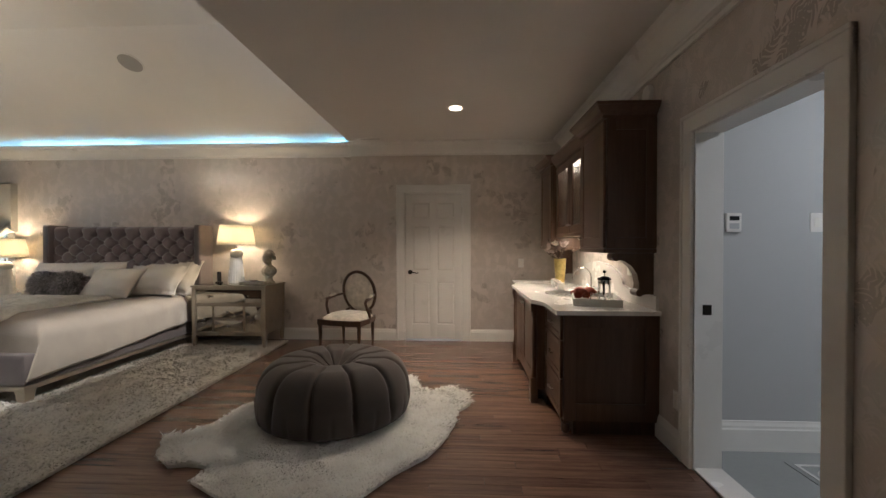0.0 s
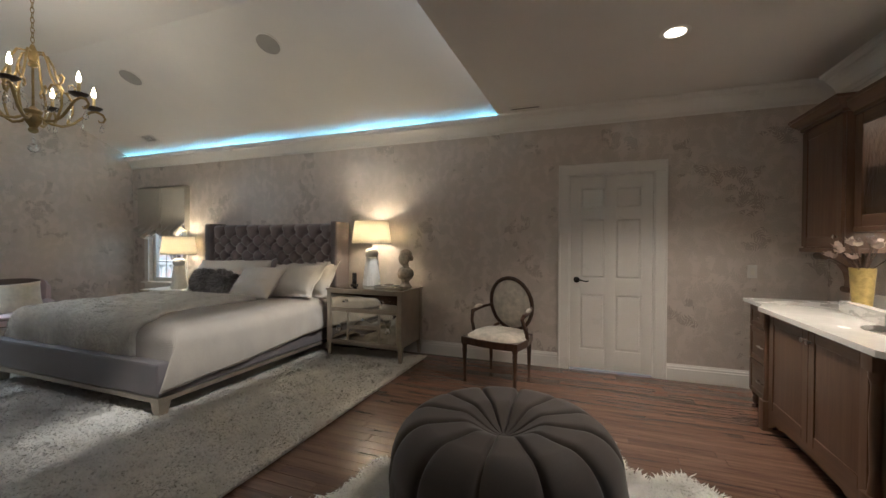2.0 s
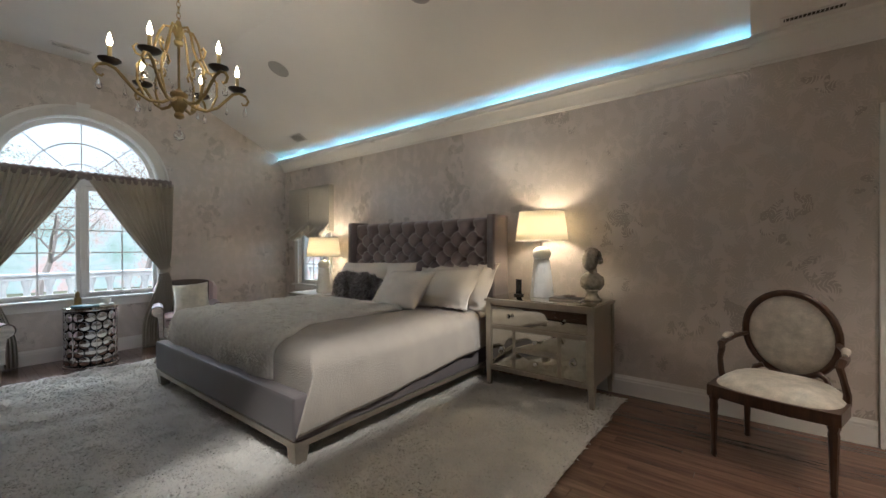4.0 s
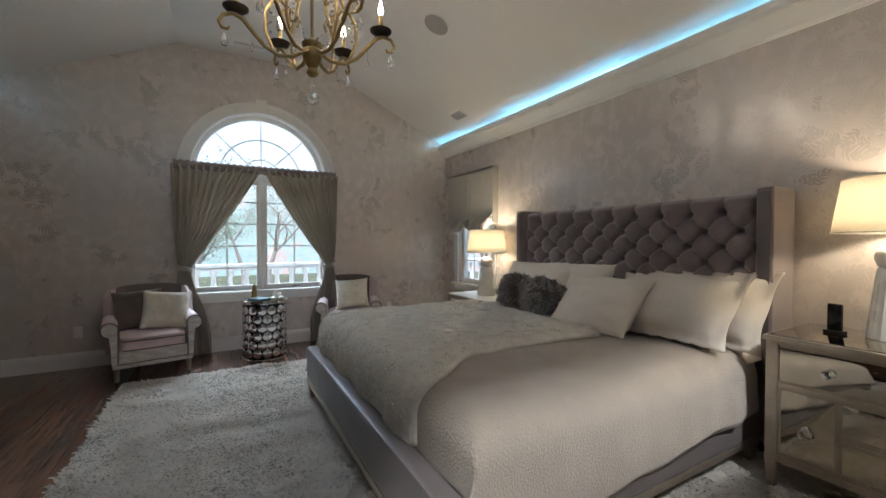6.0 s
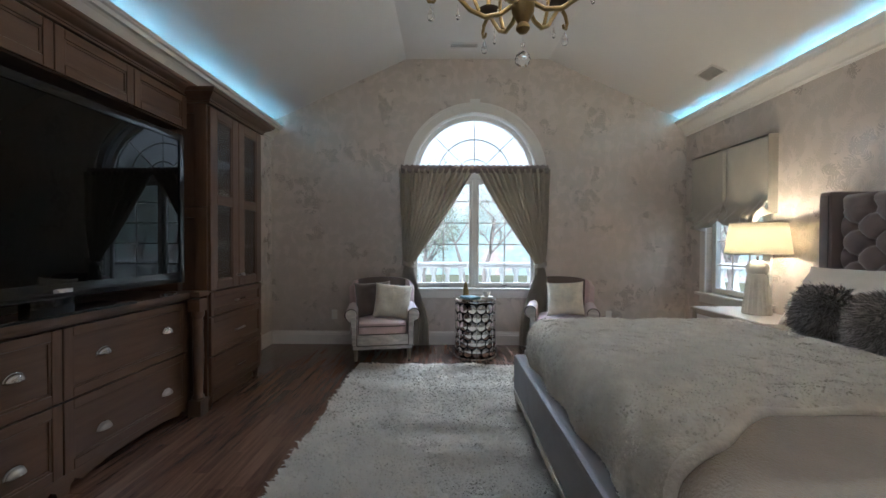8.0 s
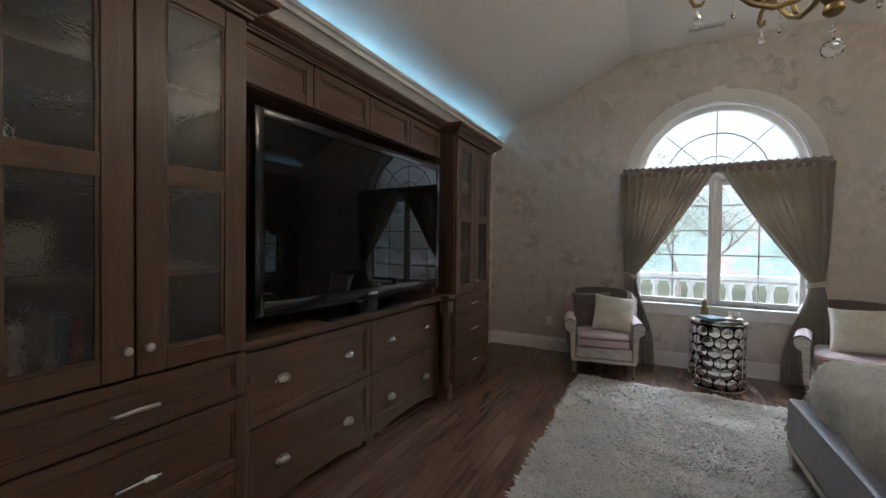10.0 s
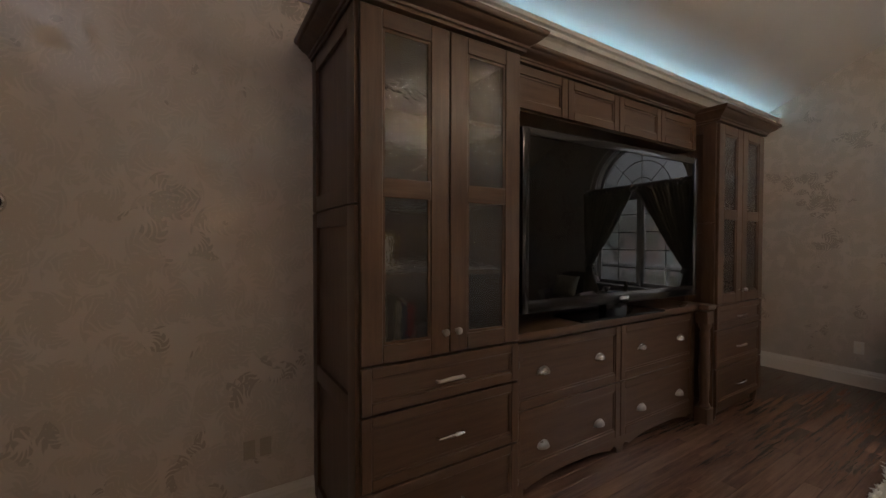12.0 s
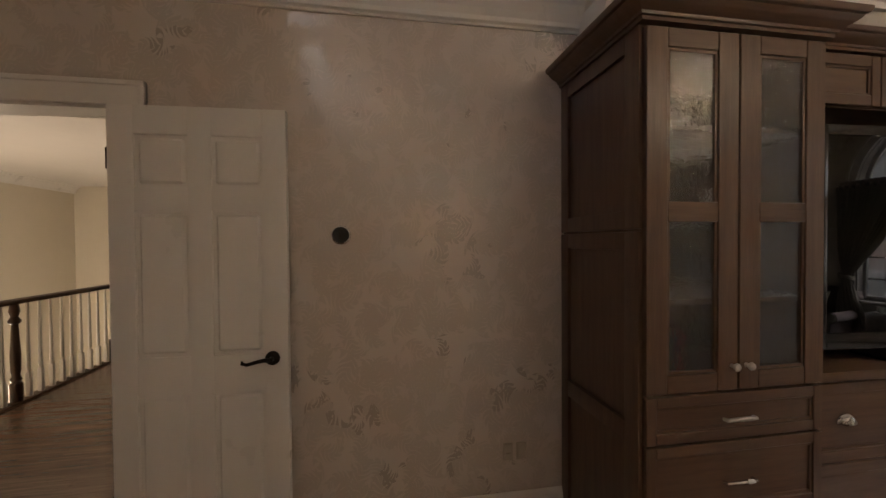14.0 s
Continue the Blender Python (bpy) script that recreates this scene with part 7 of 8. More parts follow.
# wall cabinets
UP = {"near": (3.38, 3.92, 1.64, 1.29), "mid": (3.92, 5.0, 1.70, 1.43), "far": (5.0, 5.54, 1.64, 1.29)}
UT = 2.20
for key, (y0, y1, x, zb) in UP.items():
    c = thing("wall_cabinet", (0, 0, 0), "brown wooden wall cabinet" + (" with two lit glass doors" if key == "mid" else " with a panelled door over the counter"), "cabinet", "wet bar wall cabinets")
    top = UT - (0.03 if key == "mid" else 0)
    if key == "mid":
        part("body", boxes((x + 0.02, E, y0, y0 + 0.018, zb, top), (x + 0.02, E, y1 - 0.018, y1, zb, top), (x + 0.02, E, y0 + 0.018, y1 - 0.018, zb, zb + 0.018), (x + 0.02, E, y0 + 0.018, y1 - 0.018, top - 0.018, top), (E - 0.012, E, y0 + 0.018, y1 - 0.018, zb + 0.018, top - 0.018)), CHERRY_Y, c, smooth=False)
        part("shelf", boxes((x + 0.05, E - 0.012, y0 + 0.018, y1 - 0.018, 1.80, 1.806)), PANE, c, "glass shelf", False)
        ymm = (y0 + y1) / 2
        for a, b, s in ((y0 + 0.004, ymm - 0.002, 1), (ymm + 0.002, y1 - 0.004, -1)):
            d = bar_front("door", a, b, zb + 0.002, top - 0.01, x, c, 0.075, True)
            bar_knob(d, x, ymm - 0.03 * s, zb + 0.075)
        lamp("cabinet_light", "AREA", look((E - 0.16, (y0 + y1) / 2, top - 0.03), (E - 0.16, (y0 + y1) / 2, 1)), 2.6, (1.0, 0.84, 0.62), (0.12, 0.9))
    else:
        part("body", boxes((x + 0.02, E, y0, y1, zb, top)), CHERRY, c, smooth=False)
        d = bar_front("door", y0 + 0.004, y1 - 0.004, zb + 0.01, top - 0.01, x, c, 0.075)
        bar_knob(d, x, (y1 - 0.05) if key == "near" else (y0 + 0.05), zb + 0.08)
        ys, sg = (y0, -1) if key == "near" else (y1, 1)
        part("side_frame", boxes((x + 0.02, x + 0.08, ys, ys + sg * 0.014, zb, top), (E - 0.07, E, ys, ys + sg * 0.014, zb, top), (x + 0.08, E - 0.07, ys, ys + sg * 0.014, zb, zb + 0.08), (x + 0.08, E - 0.07, ys, ys + sg * 0.014, top - 0.08, top), bevel=0.004), CHERRY, c)
    part("bottom_moulding", boxes((x - 0.004, E, y0 - (0.018 if key == "near" else 0), y1 + (0.018 if key == "far" else 0), zb - 0.03, zb), bevel=0.008), CHERRY_Y, c)
    bm, rings = bmesh.new(), []
    for h, dd in ((0, 0.0), (0, 0.14), (0.2, 0.16), (0.25, 0.3), (0.42, 0.5), (0.6, 0.78), (0.75, 0.85), (0.8, 1.0), (1.0, 1.0), (1.0, 0.0)):
        k = 0.07 * dd
        ky = k if key != "mid" else 0
        rings.append([bm.verts.new(q + (top + 0.1 * h,)) for q in ((E, y0 - ky), (x - k, y0 - ky), (x - k, y1 + ky), (E, y1 + ky))])
    for p, q in zip(rings, rings[1:]):
        for k in range(4):
            bm.faces.new((p[k], p[(k + 1) % 4], q[(k + 1) % 4], q[k]))
    bm.faces.new(rings[0][::-1])
    bm.faces.new(rings[-1])
    part("cornice", bm, CHERRY_Y, c)
lamp("counter_light", "AREA", look((E - 0.15, 4.46, 1.395), (E - 0.15, 4.46, 0.5)), 3.6, (1.0, 0.86, 0.66), (0.10, 0.95))
# scrolled brackets under the outer cabinets
for y in (3.45, 5.47):
    cb = thing("corbel", (E, y, 0), "carved wooden scroll bracket under the wall cabinet", "bracket", "scroll brackets")
    pts = [(0, 1.26), (-0.27, 1.26), (-0.285, 1.245), (-0.285, 1.22), (-0.262, 1.205), (-0.235, 1.21), (-0.20, 1.20), (-0.15, 1.165), (-0.115, 1.11), (-0.10, 1.04), (-0.105, 1.0), (-0.125, 0.985), (-0.12, 0.962), (-0.09, 0.955), (-0.06, 0.968), (0, 0.968)]
    part("body", prism(pts, -0.045, 0.045, "y"), CHERRY, cb, smooth=False)
    for px, pz, r in ((-0.262, 1.232, 0.03), (-0.10, 0.978, 0.025)):
        bm = lathe([(r, -0.052), (r * 1.02, 0.0), (r, 0.052)], 18)
        bmesh.ops.transform(bm, matrix=pose(px, 0, pz, 90), verts=bm.verts)
        part("scroll", bm, CHERRY, cb)

# vase of dried blooms, stone block, tray, coffee press
vs = thing("vase", (1.74, 4.98, CZ), "mottled gold cylinder vase holding dried magnolia blooms", "vase")
VASE = mat("mottled_gold_glaze", (0.48, 0.36, 0.13), 0.35, 0.4, var=0.35, scale=22, bump=0.1, bscale=60)
part("body", lathe([(0.042, 0), (0.046, 0.006), (0.054, 0.12), (0.062, 0.25), (0.066, 0.30), (0.061, 0.30), (0.052, 0.2), (0.03, 0.04)], 28), VASE, vs)
PETAL = mat("dusty_mauve_petal", (0.42, 0.33, 0.29), 0.7, var=0.4, scale=14, bump=0.1)
PALE = mat("cream_petal", (0.70, 0.62, 0.52), 0.7, var=0.15, scale=14, bump=0.1)
rf = random.Random(5)
bl = thing("flowers", (1.74, 4.98, CZ), "bunch of dusty mauve and cream dried blooms", "flowers")
for k in range(26):
    a, e = rf.uniform(0, 6.28), rf.uniform(0.1, 1.3)
    c0 = Vector((0.16 * math.cos(a) * math.cos(e), 0.19 * math.sin(a) * math.cos(e), 0.34 + 0.12 * math.sin(e)))
    bm = bmesh.new()
    for q in range(7):
        b_ = q * 0.9 + rf.random()
        t = rf.uniform(0.3, 0.9)
        d = Vector((math.cos(b_) * t, math.sin(b_) * t, 1 - t * 0.6)).normalized()
        out_ = (c0 - Vector((0, 0, 0.30))).normalized()
        d = (d + out_ * 0.6).normalized()
        s = d.cross(Vector((0.3, 0.2, 0.9))).normalized() * rf.uniform(0.014, 0.022)
        ln = rf.uniform(0.04, 0.065)
        v = [bm.verts.new(c0), bm.verts.new(c0 + d * ln * 0.5 + s), bm.verts.new(c0 + d * ln), bm.verts.new(c0 + d * ln * 0.5 - s)]
        bm.faces.new((v[0], v[1], v[2]))
        bm.faces.new((v[0], v[2], v[3]))
    part("bloom", bm, PALE if k % 7 == 0 else PETAL, bl, smooth=False)
    part("stem", tube([(0, 0, 0.05), (c0.x * 0.25, c0.y * 0.25, 0.28), tuple(c0)], 0.003, 5), DARKWOOD, bl)
blk = thing("stone_block", pose(1.66, 4.78, CZ, 0, 0, -6), "long white marble block on the counter", "marble block")
part("body", boxes((-0.03, 0.03, -0.28, 0.28, 0, 0.075), bevel=0.005), mat("veined_marble", (0.72, 0.69, 0.65), 0.3, var=0.2, scale=9, bump=0.02, stretch=(1, 0.4, 2)), blk)
ty = thing("tray", pose(1.70, 3.72, CZ, 0, 0, -14), "cream rectangular tray with raised sides", "tray")
part("base", boxes((-0.17, 0.17, -0.24, 0.24, 0, 0.012)), TRIM, ty, smooth=False)
for r in ((-0.17, -0.157, -0.24, 0.24, 0.012, 0.055), (0.157, 0.17, -0.24, 0.24, 0.012, 0.055), (-0.157, 0.157, -0.24, -0.227, 0.012, 0.055), (-0.157, 0.157, 0.227, 0.24, 0.012, 0.055)):
    part("side", boxes(r, bevel=0.003), TRIM, ty)
for s in (-1, 1):
    part("handle", tube([(-0.05, s * 0.236, 0.05), (-0.045, s * 0.24, 0.085), (0.045, s * 0.24, 0.085), (0.05, s * 0.236, 0.05)], 0.006, 6), NICKEL, ty)
fp = thing("french_press", (1.75, 3.66, CZ + 0.012), "glass and steel coffee press on the tray", "coffee press")
part("beaker", lathe([(0.046, 0.012), (0.046, 0.17), (0.044, 0.17), (0.044, 0.016)], 26), CRYSTAL, fp, "clear glass beaker")
part("collar", lathe([(0.049, 0.14), (0.049, 0.172), (0.047, 0.172)], 26), CHROME, fp)
part("base", lathe([(0.049, 0), (0.05, 0.012), (0.047, 0.014)], 26), CHROME, fp)
for k in range(4):
    a = k * math.pi / 2 + 0.4
    part("strap", tube([(0.049 * math.cos(a), 0.049 * math.sin(a), 0.01), (0.049 * math.cos(a), 0.049 * math.sin(a), 0.15)], 0.004, 6), CHROME, fp)
part("lid", lathe([(0.05, 0.172), (0.05, 0.182), (0.03, 0.195), (0.012, 0.2)], 26), BLACKGLOSS, fp)
part("plunger", lathe([(0.003, 0.195), (0.003, 0.222), (0.012, 0.225), (0.014, 0.235), (0.006, 0.244)], 14), BLACKGLOSS, fp)
part("grip", tube([(-0.02, -0.05, 0.16), (-0.035, -0.085, 0.155), (-0.035, -0.088, 0.09), (-0.022, -0.052, 0.05)], 0.008, 8), BLACKGLOSS, fp, "black handle")
mg = thing("mug", (1.66, 3.60, CZ + 0.012), "clear glass cup on the tray", "cup")
part("body", lathe([(0.028, 0), (0.032, 0.004), (0.038, 0.08), (0.036, 0.08), (0.03, 0.01)], 22), CRYSTAL, mg)
nk = thing("napkin", pose(1.64, 3.86, CZ + 0.012, 0, 0, 20), "folded rust-red napkin on the tray", "napkin")
part("cloth", grid(16, 12, lambda u, v: (-0.06 + 0.12 * u, -0.08 + 0.16 * v, 0.03 + 0.022 * math.sin(9 * u + 3 * v) + 0.02 * math.sin(7 * v))), mat("rust_linen", (0.30, 0.06, 0.03), 0.8, var=0.2), nk, smooth="all").modifiers.new("thickness", "SOLIDIFY").thickness = 0.028
plate(pose(E, 3.80, 1.13, 0, 0, -90), "white outlet above the counter", "outlet", 0.07, 0.115, False)

# ---- bathroom seen through the east doorway ----
BY = 3.17
X1 = E + T
wall("wall_bath_north", [(X1, 4.6, BY, BY + 0.12, 0, 2.8)], BATH, "cool grey painted wall")
# two walls and a ceiling out of view, added to keep the sun out
wall("wall_bath_east_unseen", [(4.6, 4.72, 0.4, BY + 0.12, 0, 2.8)], BATH, "cool grey painted wall")
wall("wall_bath_south_unseen", [(X1, 4.6, 0.4, 0.52, 0, 2.8)], BATH, "cool grey painted wall")
setting("ceiling_bath_unseen", boxes((X1, 4.72, 0.4, BY + 0.12, 2.71, 2.83)), CEIL, "white painted ceiling", "ceiling")
setting("floor_bath", boxes((X1, 4.6, 0.52, BY, -0.12, 0.0)), STONE, "grey stone tile floor", "floor")
baseboard("baseboard_bath", "x", BY, -1, X1, 4.6).scale.z = 1.2
LATT = mat("white_mosaic", (0.62, 0.62, 0.60), 0.4, var=0.1)
mos = thing("mosaic_inset", (2.60, 1.70, 0.0), "grey floor inset with a white lattice mosaic", "floor tile", kind="structure")
part("ground", boxes((0, 1.3, 0, 1.33, 0.0, 0.004)), STONE, mos, smooth=False)
for r in ((0.03, 1.27, 0.03, 0.05, 0.004, 0.008), (0.03, 1.27, 1.28, 1.30, 0.004, 0.008), (0.03, 0.05, 0.05, 1.28, 0.004, 0.008), (1.25, 1.27, 0.05, 1.28, 0.004, 0.008)):
    part("border", boxes(r), LATT, mos, smooth=False)
ringm = None
for i in range(6):
    for j in range(6):
        if ringm is None:
            ringm = part("ring", tube([(0.115 * math.cos(k * math.pi / 12), 0.115 * math.sin(k * math.pi / 12), 0.0) for k in range(24)], 0.006, 5, closed=True), LATT, mos)
            o = ringm
        else:
            o = new("ring", ringm.data)
            o.parent = mos
        o.matrix_basis = Matrix.Translation((0.18 + 0.19 * i, 0.18 + 0.19 * j, 0.006)) @ Matrix.Diagonal((1, 1, 0.5, 1))
kp = thing("keypad", (2.375, BY, 1.46), "white wall keypad with a grey screen", "keypad")
part("body", boxes((-0.045, 0.045, -0.022, 0, -0.06, 0.06), bevel=0.006), TRIM, kp)
part("display", boxes((-0.03, 0.03, -0.024, -0.02, 0.012, 0.04)), BLACKGLOSS, kp, "dark display", False)
part("buttons", boxes((-0.03, 0.03, -0.024, -0.02, -0.04, -0.005), bevel=0.001), BATH, kp)
plate((2.89, BY, 1.46), "white light switch on the grey wall", "light_switch", 0.075, 0.12)
# added lamp without a fixture, out of view, to light the bathroom
lamp("bathroom_fill_light", "AREA", look((3.5, 2.0, 2.68), (3.5, 2.0, 0)), 20, (0.94, 0.98, 1.0), (0.6, 0.6))

# ---- landing seen through the south opening ----
S1 = S - T
RAILX = 1.84
wall("wall_hall_west", [(-1.6, -1.48, -7.4, S1, -2.9, 2.9)], HALL, "warm beige painted wall")
wall("wall_hall_east", [(5.2, 5.32, -7.4, 0.4, -2.9, 2.9)], HALL, "warm beige painted wall across the stairwell")
wall("wall_hall_south", [(-1.6, 5.32, -7.52, -7.4, -2.9, 2.9)], HALL, "warm beige painted wall")
wall("wall_hall_north", [(RAILX, 5.2, 0.28, 0.4, -2.9, 2.9)], HALL, "warm beige painted wall")
setting("ceiling_hall", boxes((-1.6, 5.32, -7.5, S1, 2.74, 2.86)), CEIL, "white painted landing ceiling", "ceiling")
setting("floor_hall_bed", boxes((-1.48, RAILX + 0.08, -7.4, S1, -0.3, -0.004)), DARKWOOD, "dark bed under the landing planks", "floor")
setting("floor_lower", boxes((-1.6, 5.32, -7.4, 0.4, -3.0, -2.9)), STONE, "floor of the storey below", "floor")
crown("crown_moulding_hall", "y", 5.2, -1, -7.4, 0.28, 2.74)
rl = thing("stair_railing", (RAILX, 0, 0), "white balusters under a dark wooden handrail", "railing")
part("handrail", prism([(-0.032, 0.905), (0.032, 0.905), (0.036, 0.925), (0.03, 0.945), (0.0, 0.955), (-0.03, 0.945), (-0.036, 0.925)], -6.8, 0.2, "y"), DARKWOOD, rl, "dark wooden handrail", False)
part("shoe_rail", boxes((-0.05, 0.05, -6.8, 0.2, 0.0, 0.02), bevel=0.004), DARKWOOD, rl)
nw = lathe([(0.045, 0.0), (0.047, 0.18), (0.03, 0.20), (0.042, 0.22), (0.028, 0.26), (0.036, 0.30), (0.038, 0.45), (0.026, 0.68), (0.024, 0.72), (0.045, 0.74), (0.045, 0.76), (0.026, 0.79), (0.04, 0.84), (0.03, 0.905)], 18, at=(0, -1.52, 0))
part("newel", nw, DARKWOOD, rl, "turned dark wooden newel")
bal0 = None
for k in range(50):
    y = 0.1 - 0.135 * k
    if abs(y + 1.52) < 0.06:
        continue
    if bal0 is None:
        bm = boxes((-0.019, 0.019, -0.019, 0.019, 0.02, 0.24), bevel=0.003)
        lathe([(0.017, 0.238), (0.011, 0.26), (0.018, 0.285), (0.017, 0.33), (0.011, 0.88), (0.012, 0.908)], 10, bm)
        bal0 = part("baluster", bm, TRIM, rl, "white turned baluster")
        o = bal0
    else:
        o = new("baluster", bal0.data)
        o.parent = rl
    o.location = (0, y, 0)
# unseen fill lamp added below the landing floor to brighten the hall walls
lamp("stairwell_fill_light", "POINT", Matrix.Translation((3.4, -2.6, -0.6)), 130, (1.0, 0.90, 0.74), 0.4)

# ---- outside: balcony, ground, trees ----
GRASS = mat("lawn", (0.16, 0.17, 0.11), 0.95, var=0.3, scale=0.4, bump=0.3, bscale=20)
DECK = mat("pale_deck", (0.5, 0.5, 0.48), 0.7, var=0.1)
bm = bmesh.new()
bmesh.ops.create_grid(bm, x_segments=2, y_segments=2, size=600, matrix=Matrix.Translation((0, 0, -3.4)))
setting("ground", bm, GRASS, "green lawn sloping off below the balcony", "ground")
setting("balcony_floor", boxes((-8.75, W - T, -1.5, 8.5, -0.35, -0.12)), DECK, "pale balcony deck", "floor")
WHITE = mat("white_painted_stone", (0.82, 0.82, 0.80), 0.6, var=0.05, bump=0.05)
bs = thing("balustrade", (-8.6, 0, -0.12), "white classical balustrade on the balcony", "balustrade")
part("top_rail", boxes((-0.09, 0.09, -1.4, 8.4, 0.96, 1.05), bevel=0.02), WHITE, bs)
part("bottom_rail", boxes((-0.085, 0.085, -1.4, 8.4, 0.22, 0.32), bevel=0.015), WHITE, bs)
pr = lathe([(0.055, 0.32), (0.055, 0.36), (0.035, 0.39), (0.062, 0.48), (0.066, 0.56), (0.04, 0.72), (0.03, 0.84), (0.045, 0.88), (0.055, 0.91), (0.055, 0.96)], 14)
p0 = None
for k in range(44):
    if p0 is None:
        p0 = part("baluster", pr, WHITE, bs)
        o = p0
    else:
        o = new("baluster", p0.data)
        o.parent = bs
    o.location = (0, -1.3 + 0.22 * k, 0)
for y in (-1.4, 1.9, 5.2, 8.4):
    part("pier", boxes((-0.11, 0.11, y - 0.11, y + 0.11, 0.0, 1.08), bevel=0.01), WHITE, bs)
BARK = mat("grey_bark", (0.40, 0.36, 0.34), 0.9, var=0.25, scale=10, bump=0.4, bscale=30, stretch=(1, 1, 0.2))
LEAVES = [mat("pale_green_leaf", (0.46, 0.52, 0.40), 0.7, var=0.3, scale=3), mat("rose_leaf", (0.68, 0.46, 0.42), 0.7, var=0.3, scale=3), mat("blue_green_leaf", (0.44, 0.53, 0.48), 0.7, var=0.3, scale=3), mat("yellow_green_leaf", (0.62, 0.53, 0.43), 0.7, var=0.3, scale=3)]


def tree(at, h, seed, leaf, label, density=900):
    rnd = random.Random(seed)
    t = thing("tree", at, label, "tree", "garden trees")
    bm = bmesh.new()
    tips = []

    def limb(p, d, ln, r, depth):
        pts, rad = [p], [r]
        q = p.copy()
        for k in range(4):
            d = (d + Vector((rnd.gauss(0, 0.13), rnd.gauss(0, 0.13), 0.06))).normalized()
            q = q + d * ln / 4
            pts.append(q.copy())
            rad.append(r * (1 - 0.17 * (k + 1)))
        tube(pts, rad, 6 if depth < 2 else 4, bm)
        tips.extend(pts[2:])
        if depth < 3:
            for _ in range(4 if depth == 0 else 3):
                i = rnd.randint(1 if depth else 2, 4)
                a = rnd.uniform(0, 6.28)
                nd = (d * 0.6 + Vector((math.cos(a), math.sin(a), rnd.uniform(0.1, 0.6))) * 0.8).normalized()
                limb(pts[i].copy(), nd, ln * rnd.uniform(0.5, 0.72), rad[i] * 0.62, depth + 1)
    limb(Vector((0, 0, 0)), Vector((0, 0, 1)), h * 0.45, h * 0.018, 0)
    part("trunk", bm, BARK, t, "grey branching trunk")
    verts, faces = [], []
    for _ in range(density):
        c = rnd.choice(tips) + Vector((rnd.gauss(0, h * 0.035), rnd.gauss(0, h * 0.035), rnd.gauss(0, h * 0.03)))
        u = Vector((rnd.gauss(0, 1), rnd.gauss(0, 1), rnd.gauss(0, 1))).normalized() * rnd.uniform(0.035, 0.09)
        w_ = u.cross(Vector((rnd.gauss(0, 1), rnd.gauss(0, 1), rnd.gauss(0, 1)))).normalized() * rnd.uniform(0.03, 0.06)
        k = len(verts)
        verts += [c - u, c + w_, c + u, c - w_]
        faces.append((k, k + 1, k + 2, k + 3))
    me = bpy.data.meshes.new("crown")
    me.from_pydata(verts, [], faces)
    me.materials.append(leaf)
    o = new("crown", me)
    o.parent = t
    tagged(o, "airy crown of small leaves", kind="stuff")


# far backdrop: haze and daylight on woods and sky painted as glowing colour
HAZE_GLOW, hn, hl, hb = shader("glowing_haze_backdrop", 0.9)
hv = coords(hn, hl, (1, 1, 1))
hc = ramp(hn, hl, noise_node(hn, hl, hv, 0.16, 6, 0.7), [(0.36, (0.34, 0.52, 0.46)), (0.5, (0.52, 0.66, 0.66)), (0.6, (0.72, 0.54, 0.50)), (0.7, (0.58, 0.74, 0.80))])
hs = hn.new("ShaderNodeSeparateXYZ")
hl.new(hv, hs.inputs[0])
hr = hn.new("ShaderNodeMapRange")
# colour pales with height, from woods to bright sky
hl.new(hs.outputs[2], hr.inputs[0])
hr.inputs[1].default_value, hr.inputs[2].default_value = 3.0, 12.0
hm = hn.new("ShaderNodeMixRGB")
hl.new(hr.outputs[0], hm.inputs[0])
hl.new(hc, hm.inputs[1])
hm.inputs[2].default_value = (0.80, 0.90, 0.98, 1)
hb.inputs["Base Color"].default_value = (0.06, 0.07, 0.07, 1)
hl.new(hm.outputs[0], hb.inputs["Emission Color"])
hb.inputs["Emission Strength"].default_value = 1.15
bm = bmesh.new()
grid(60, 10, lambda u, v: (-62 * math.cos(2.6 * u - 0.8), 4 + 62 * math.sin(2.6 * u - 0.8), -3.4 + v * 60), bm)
setting("backdrop", bm, HAZE_GLOW, "glowing backdrop painted with hazy woods and pale overcast sky", "backdrop")
rt = random.Random(3)
kinds = ["tall pale green tree beyond the balcony", "bare-limbed tree with sparse rose leaves", "blue-green tree beyond the white balustrade", "yellow-green tree standing on the lawn"]
for k in range(16):
    x = -rt.uniform(24, 48)
    y = 3.4 + (x + 5) * rt.uniform(-0.85, 0.85)
    tree((x, y, -3.4), rt.uniform(9, 17), 30 + k, LEAVES[k % 4], kinds[k % 4], 3600)
for k in range(5):
    tree((-8.5 - 3.5 * k + rt.uniform(-1, 1), rt.uniform(15, 26), -3.4), rt.uniform(8, 13), 70 + k, LEAVES[(k + 2) % 4], kinds[(k + 2) % 4], 3600)

# ---- oak planks ----
PW = 0.083
rp = random.Random(17)
plank_mesh = {}


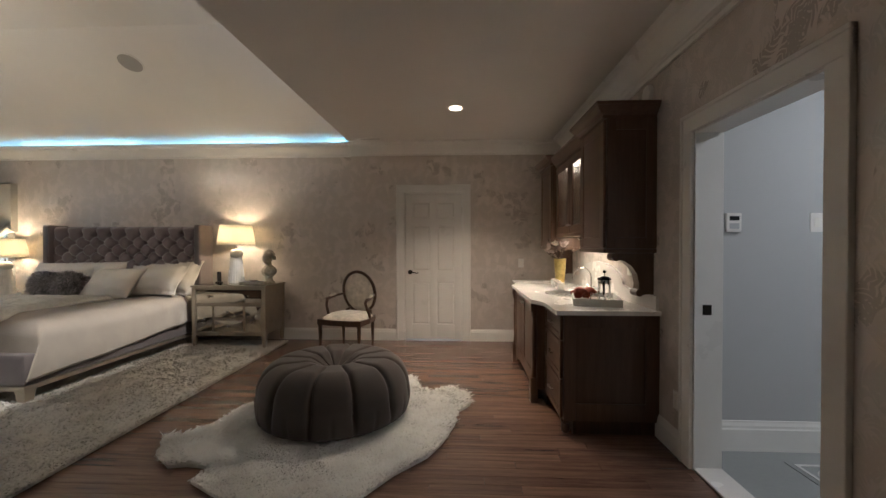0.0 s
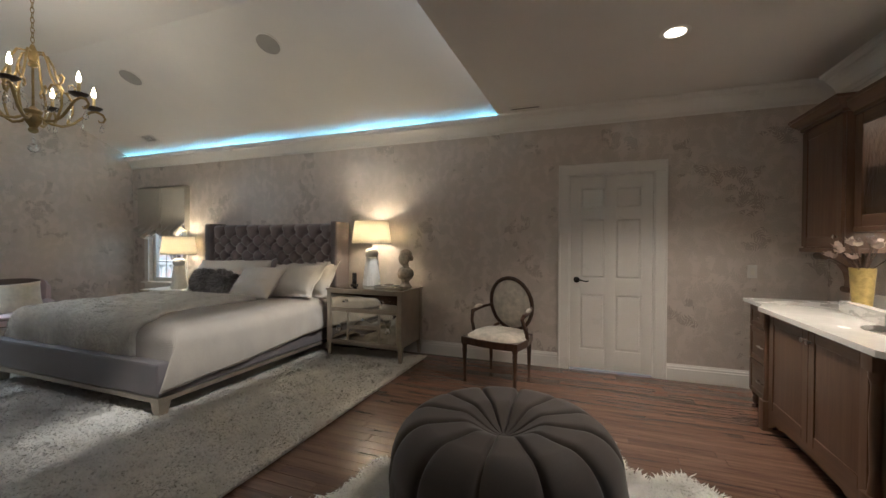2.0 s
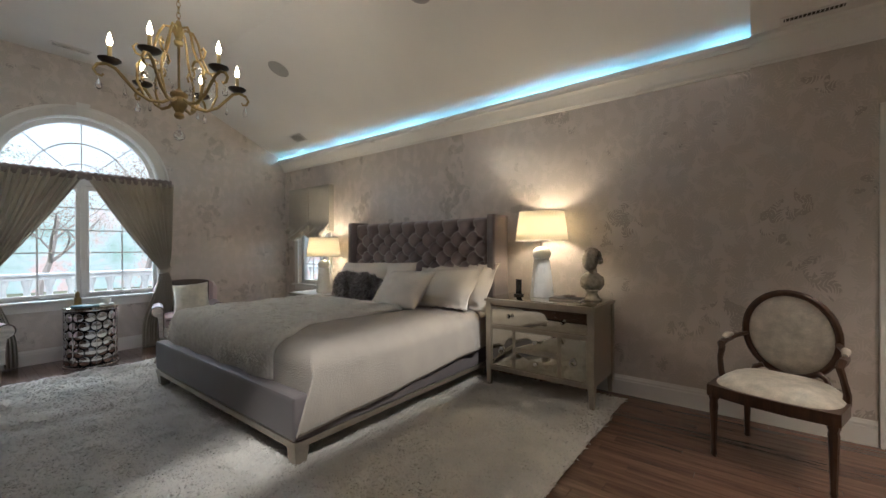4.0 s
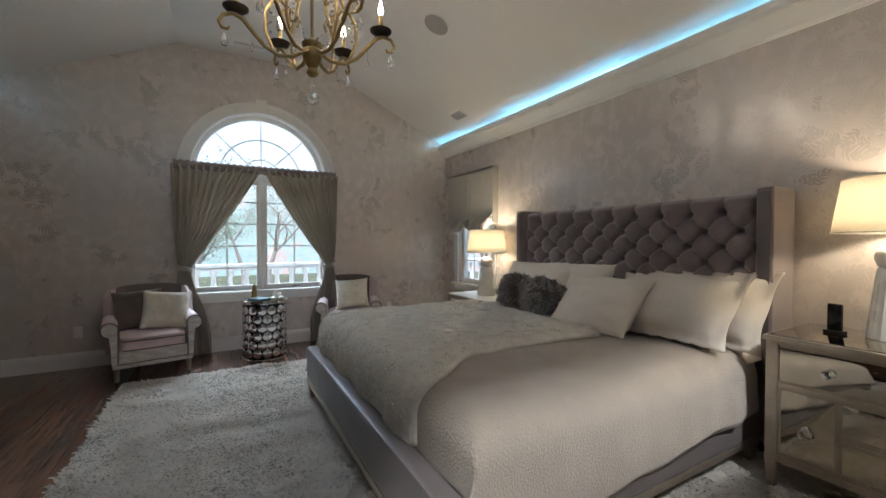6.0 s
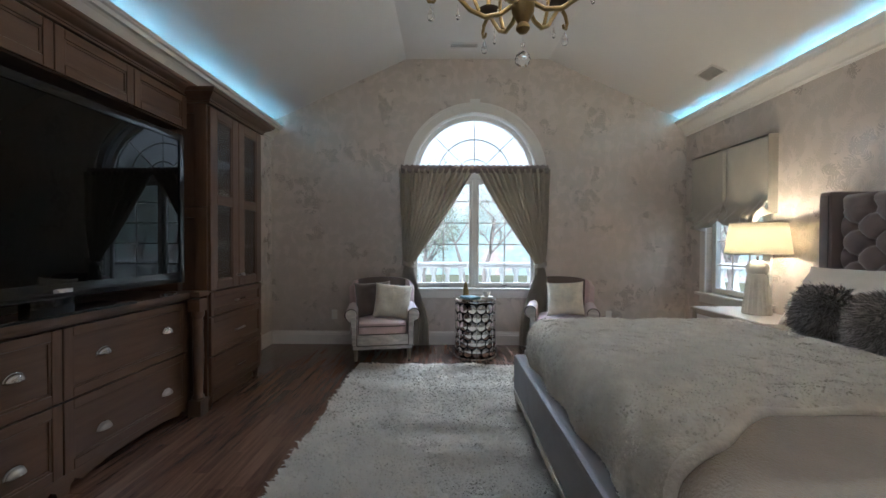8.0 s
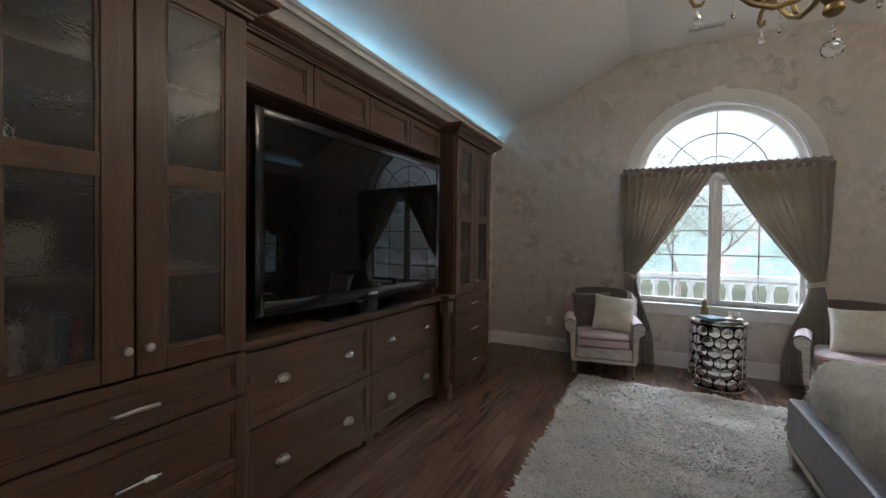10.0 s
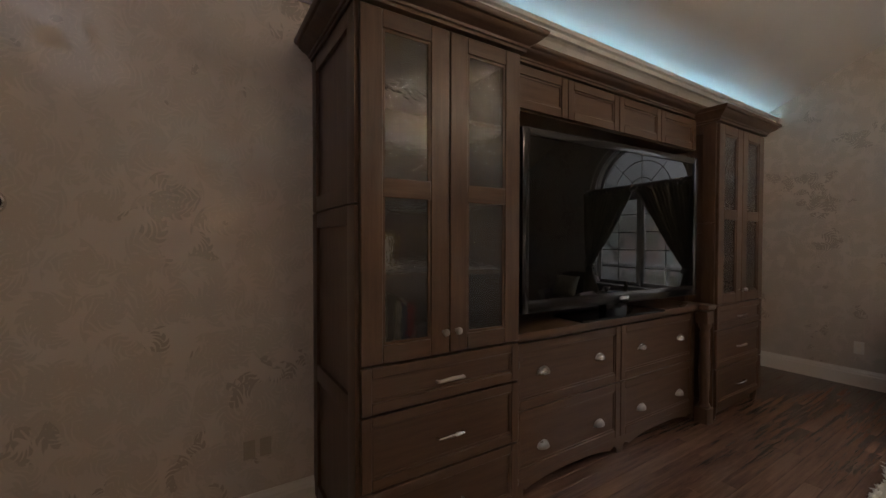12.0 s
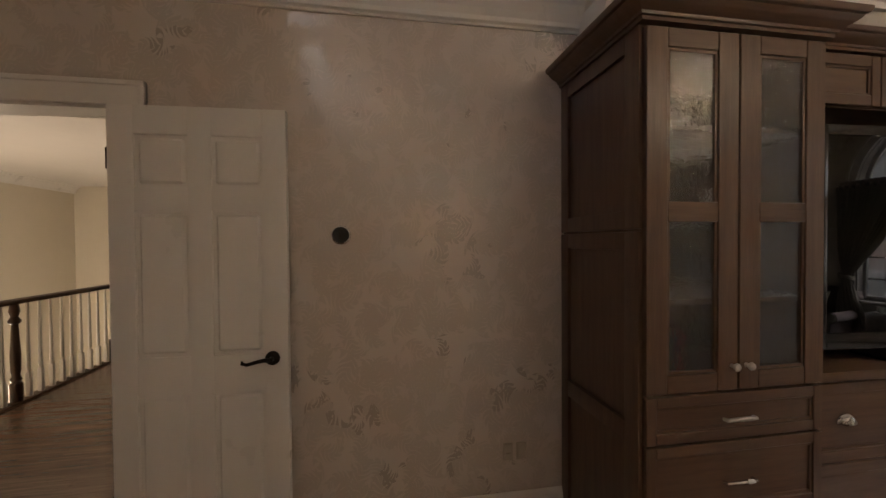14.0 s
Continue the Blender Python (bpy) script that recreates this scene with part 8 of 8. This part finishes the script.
def plank_data(ln):
    key = round(ln, 1)
    if key not in plank_mesh:
        bm = boxes((0, key - 0.0015, 0, PW - 0.0012, -0.004, 0.0))
        for v in bm.verts:
            if v.co.z > -0.001:
                v.co.x += 0.0006 if v.co.x < 0.01 else -0.0006
                v.co.y += 0.0006 if v.co.y < 0.01 else -0.0006
        me = bpy.data.meshes.new("plank")
        bm.to_mesh(me)
        bm.free()
        me.materials.append(PLANK)
        plank_mesh[key] = me
    return plank_mesh[key], key


def lay(owner, x0, x1, y0, y1, pick, name):
    """Strips along x; pick(x, y) tells which are laid one by one, the rest are joined."""
    verts, faces = [], []
    y = y0
    while y < y1 - 0.01:
        x = x0 - rp.uniform(0.0, 0.9)
        while x < x1:
            ln = rp.choice((0.5, 0.7, 0.9, 1.1, 1.3, 1.6))
            a, b = max(x, x0), min(x + ln, x1)
            if b - a > 0.05:
                if pick(a, b, y) and abs((b - a) - ln) < 0.01:
                    me, k = plank_data(ln)
                    o = new("plank", me)
                    o.parent, o.location = owner, (a, y, 0)
                else:
                    k = len(verts)
                    w = PW - 0.0012
                    verts += [(a, y, -0.004), (b - 0.0015, y, -0.004), (b - 0.0015, y + w, -0.004), (a, y + w, -0.004), (a + 0.0006, y + 0.0006, 0), (b - 0.0021, y + 0.0006, 0), (b - 0.0021, y + w - 0.0006, 0), (a + 0.0006, y + w - 0.0006, 0)]
                    faces += [tuple(k + i for i in f) for f in ((4, 5, 6, 7), (0, 1, 5, 4), (1, 2, 6, 5), (2, 3, 7, 6), (3, 0, 4, 7))]
            x += ln
        y += PW
    me = bpy.data.meshes.new(name)
    me.from_pydata(verts, [], faces)
    me.materials.append(PLANK_REST)
    o = new(name, me)
    o.parent = owner
    tagged(o, "narrow red-brown oak planks", kind="stuff")


fl = bpy.data.objects["floor"]


def near_path(a, b, y):
    return (a > -1.75 and b < E and 2.2 < y < 5.9) or (y < 2.0 and -6.9 < a and b < -3.4)


lay(fl, W, E, S, N, near_path, "plank_rest")
lay(bpy.data.objects["floor_hall_bed"], -1.48, RAILX + 0.05, -7.4, S1, lambda a, b, y: False, "plank_rest")
lay(fl, SO0, SO1, S1, S, lambda a, b, y: False, "plank_rest")
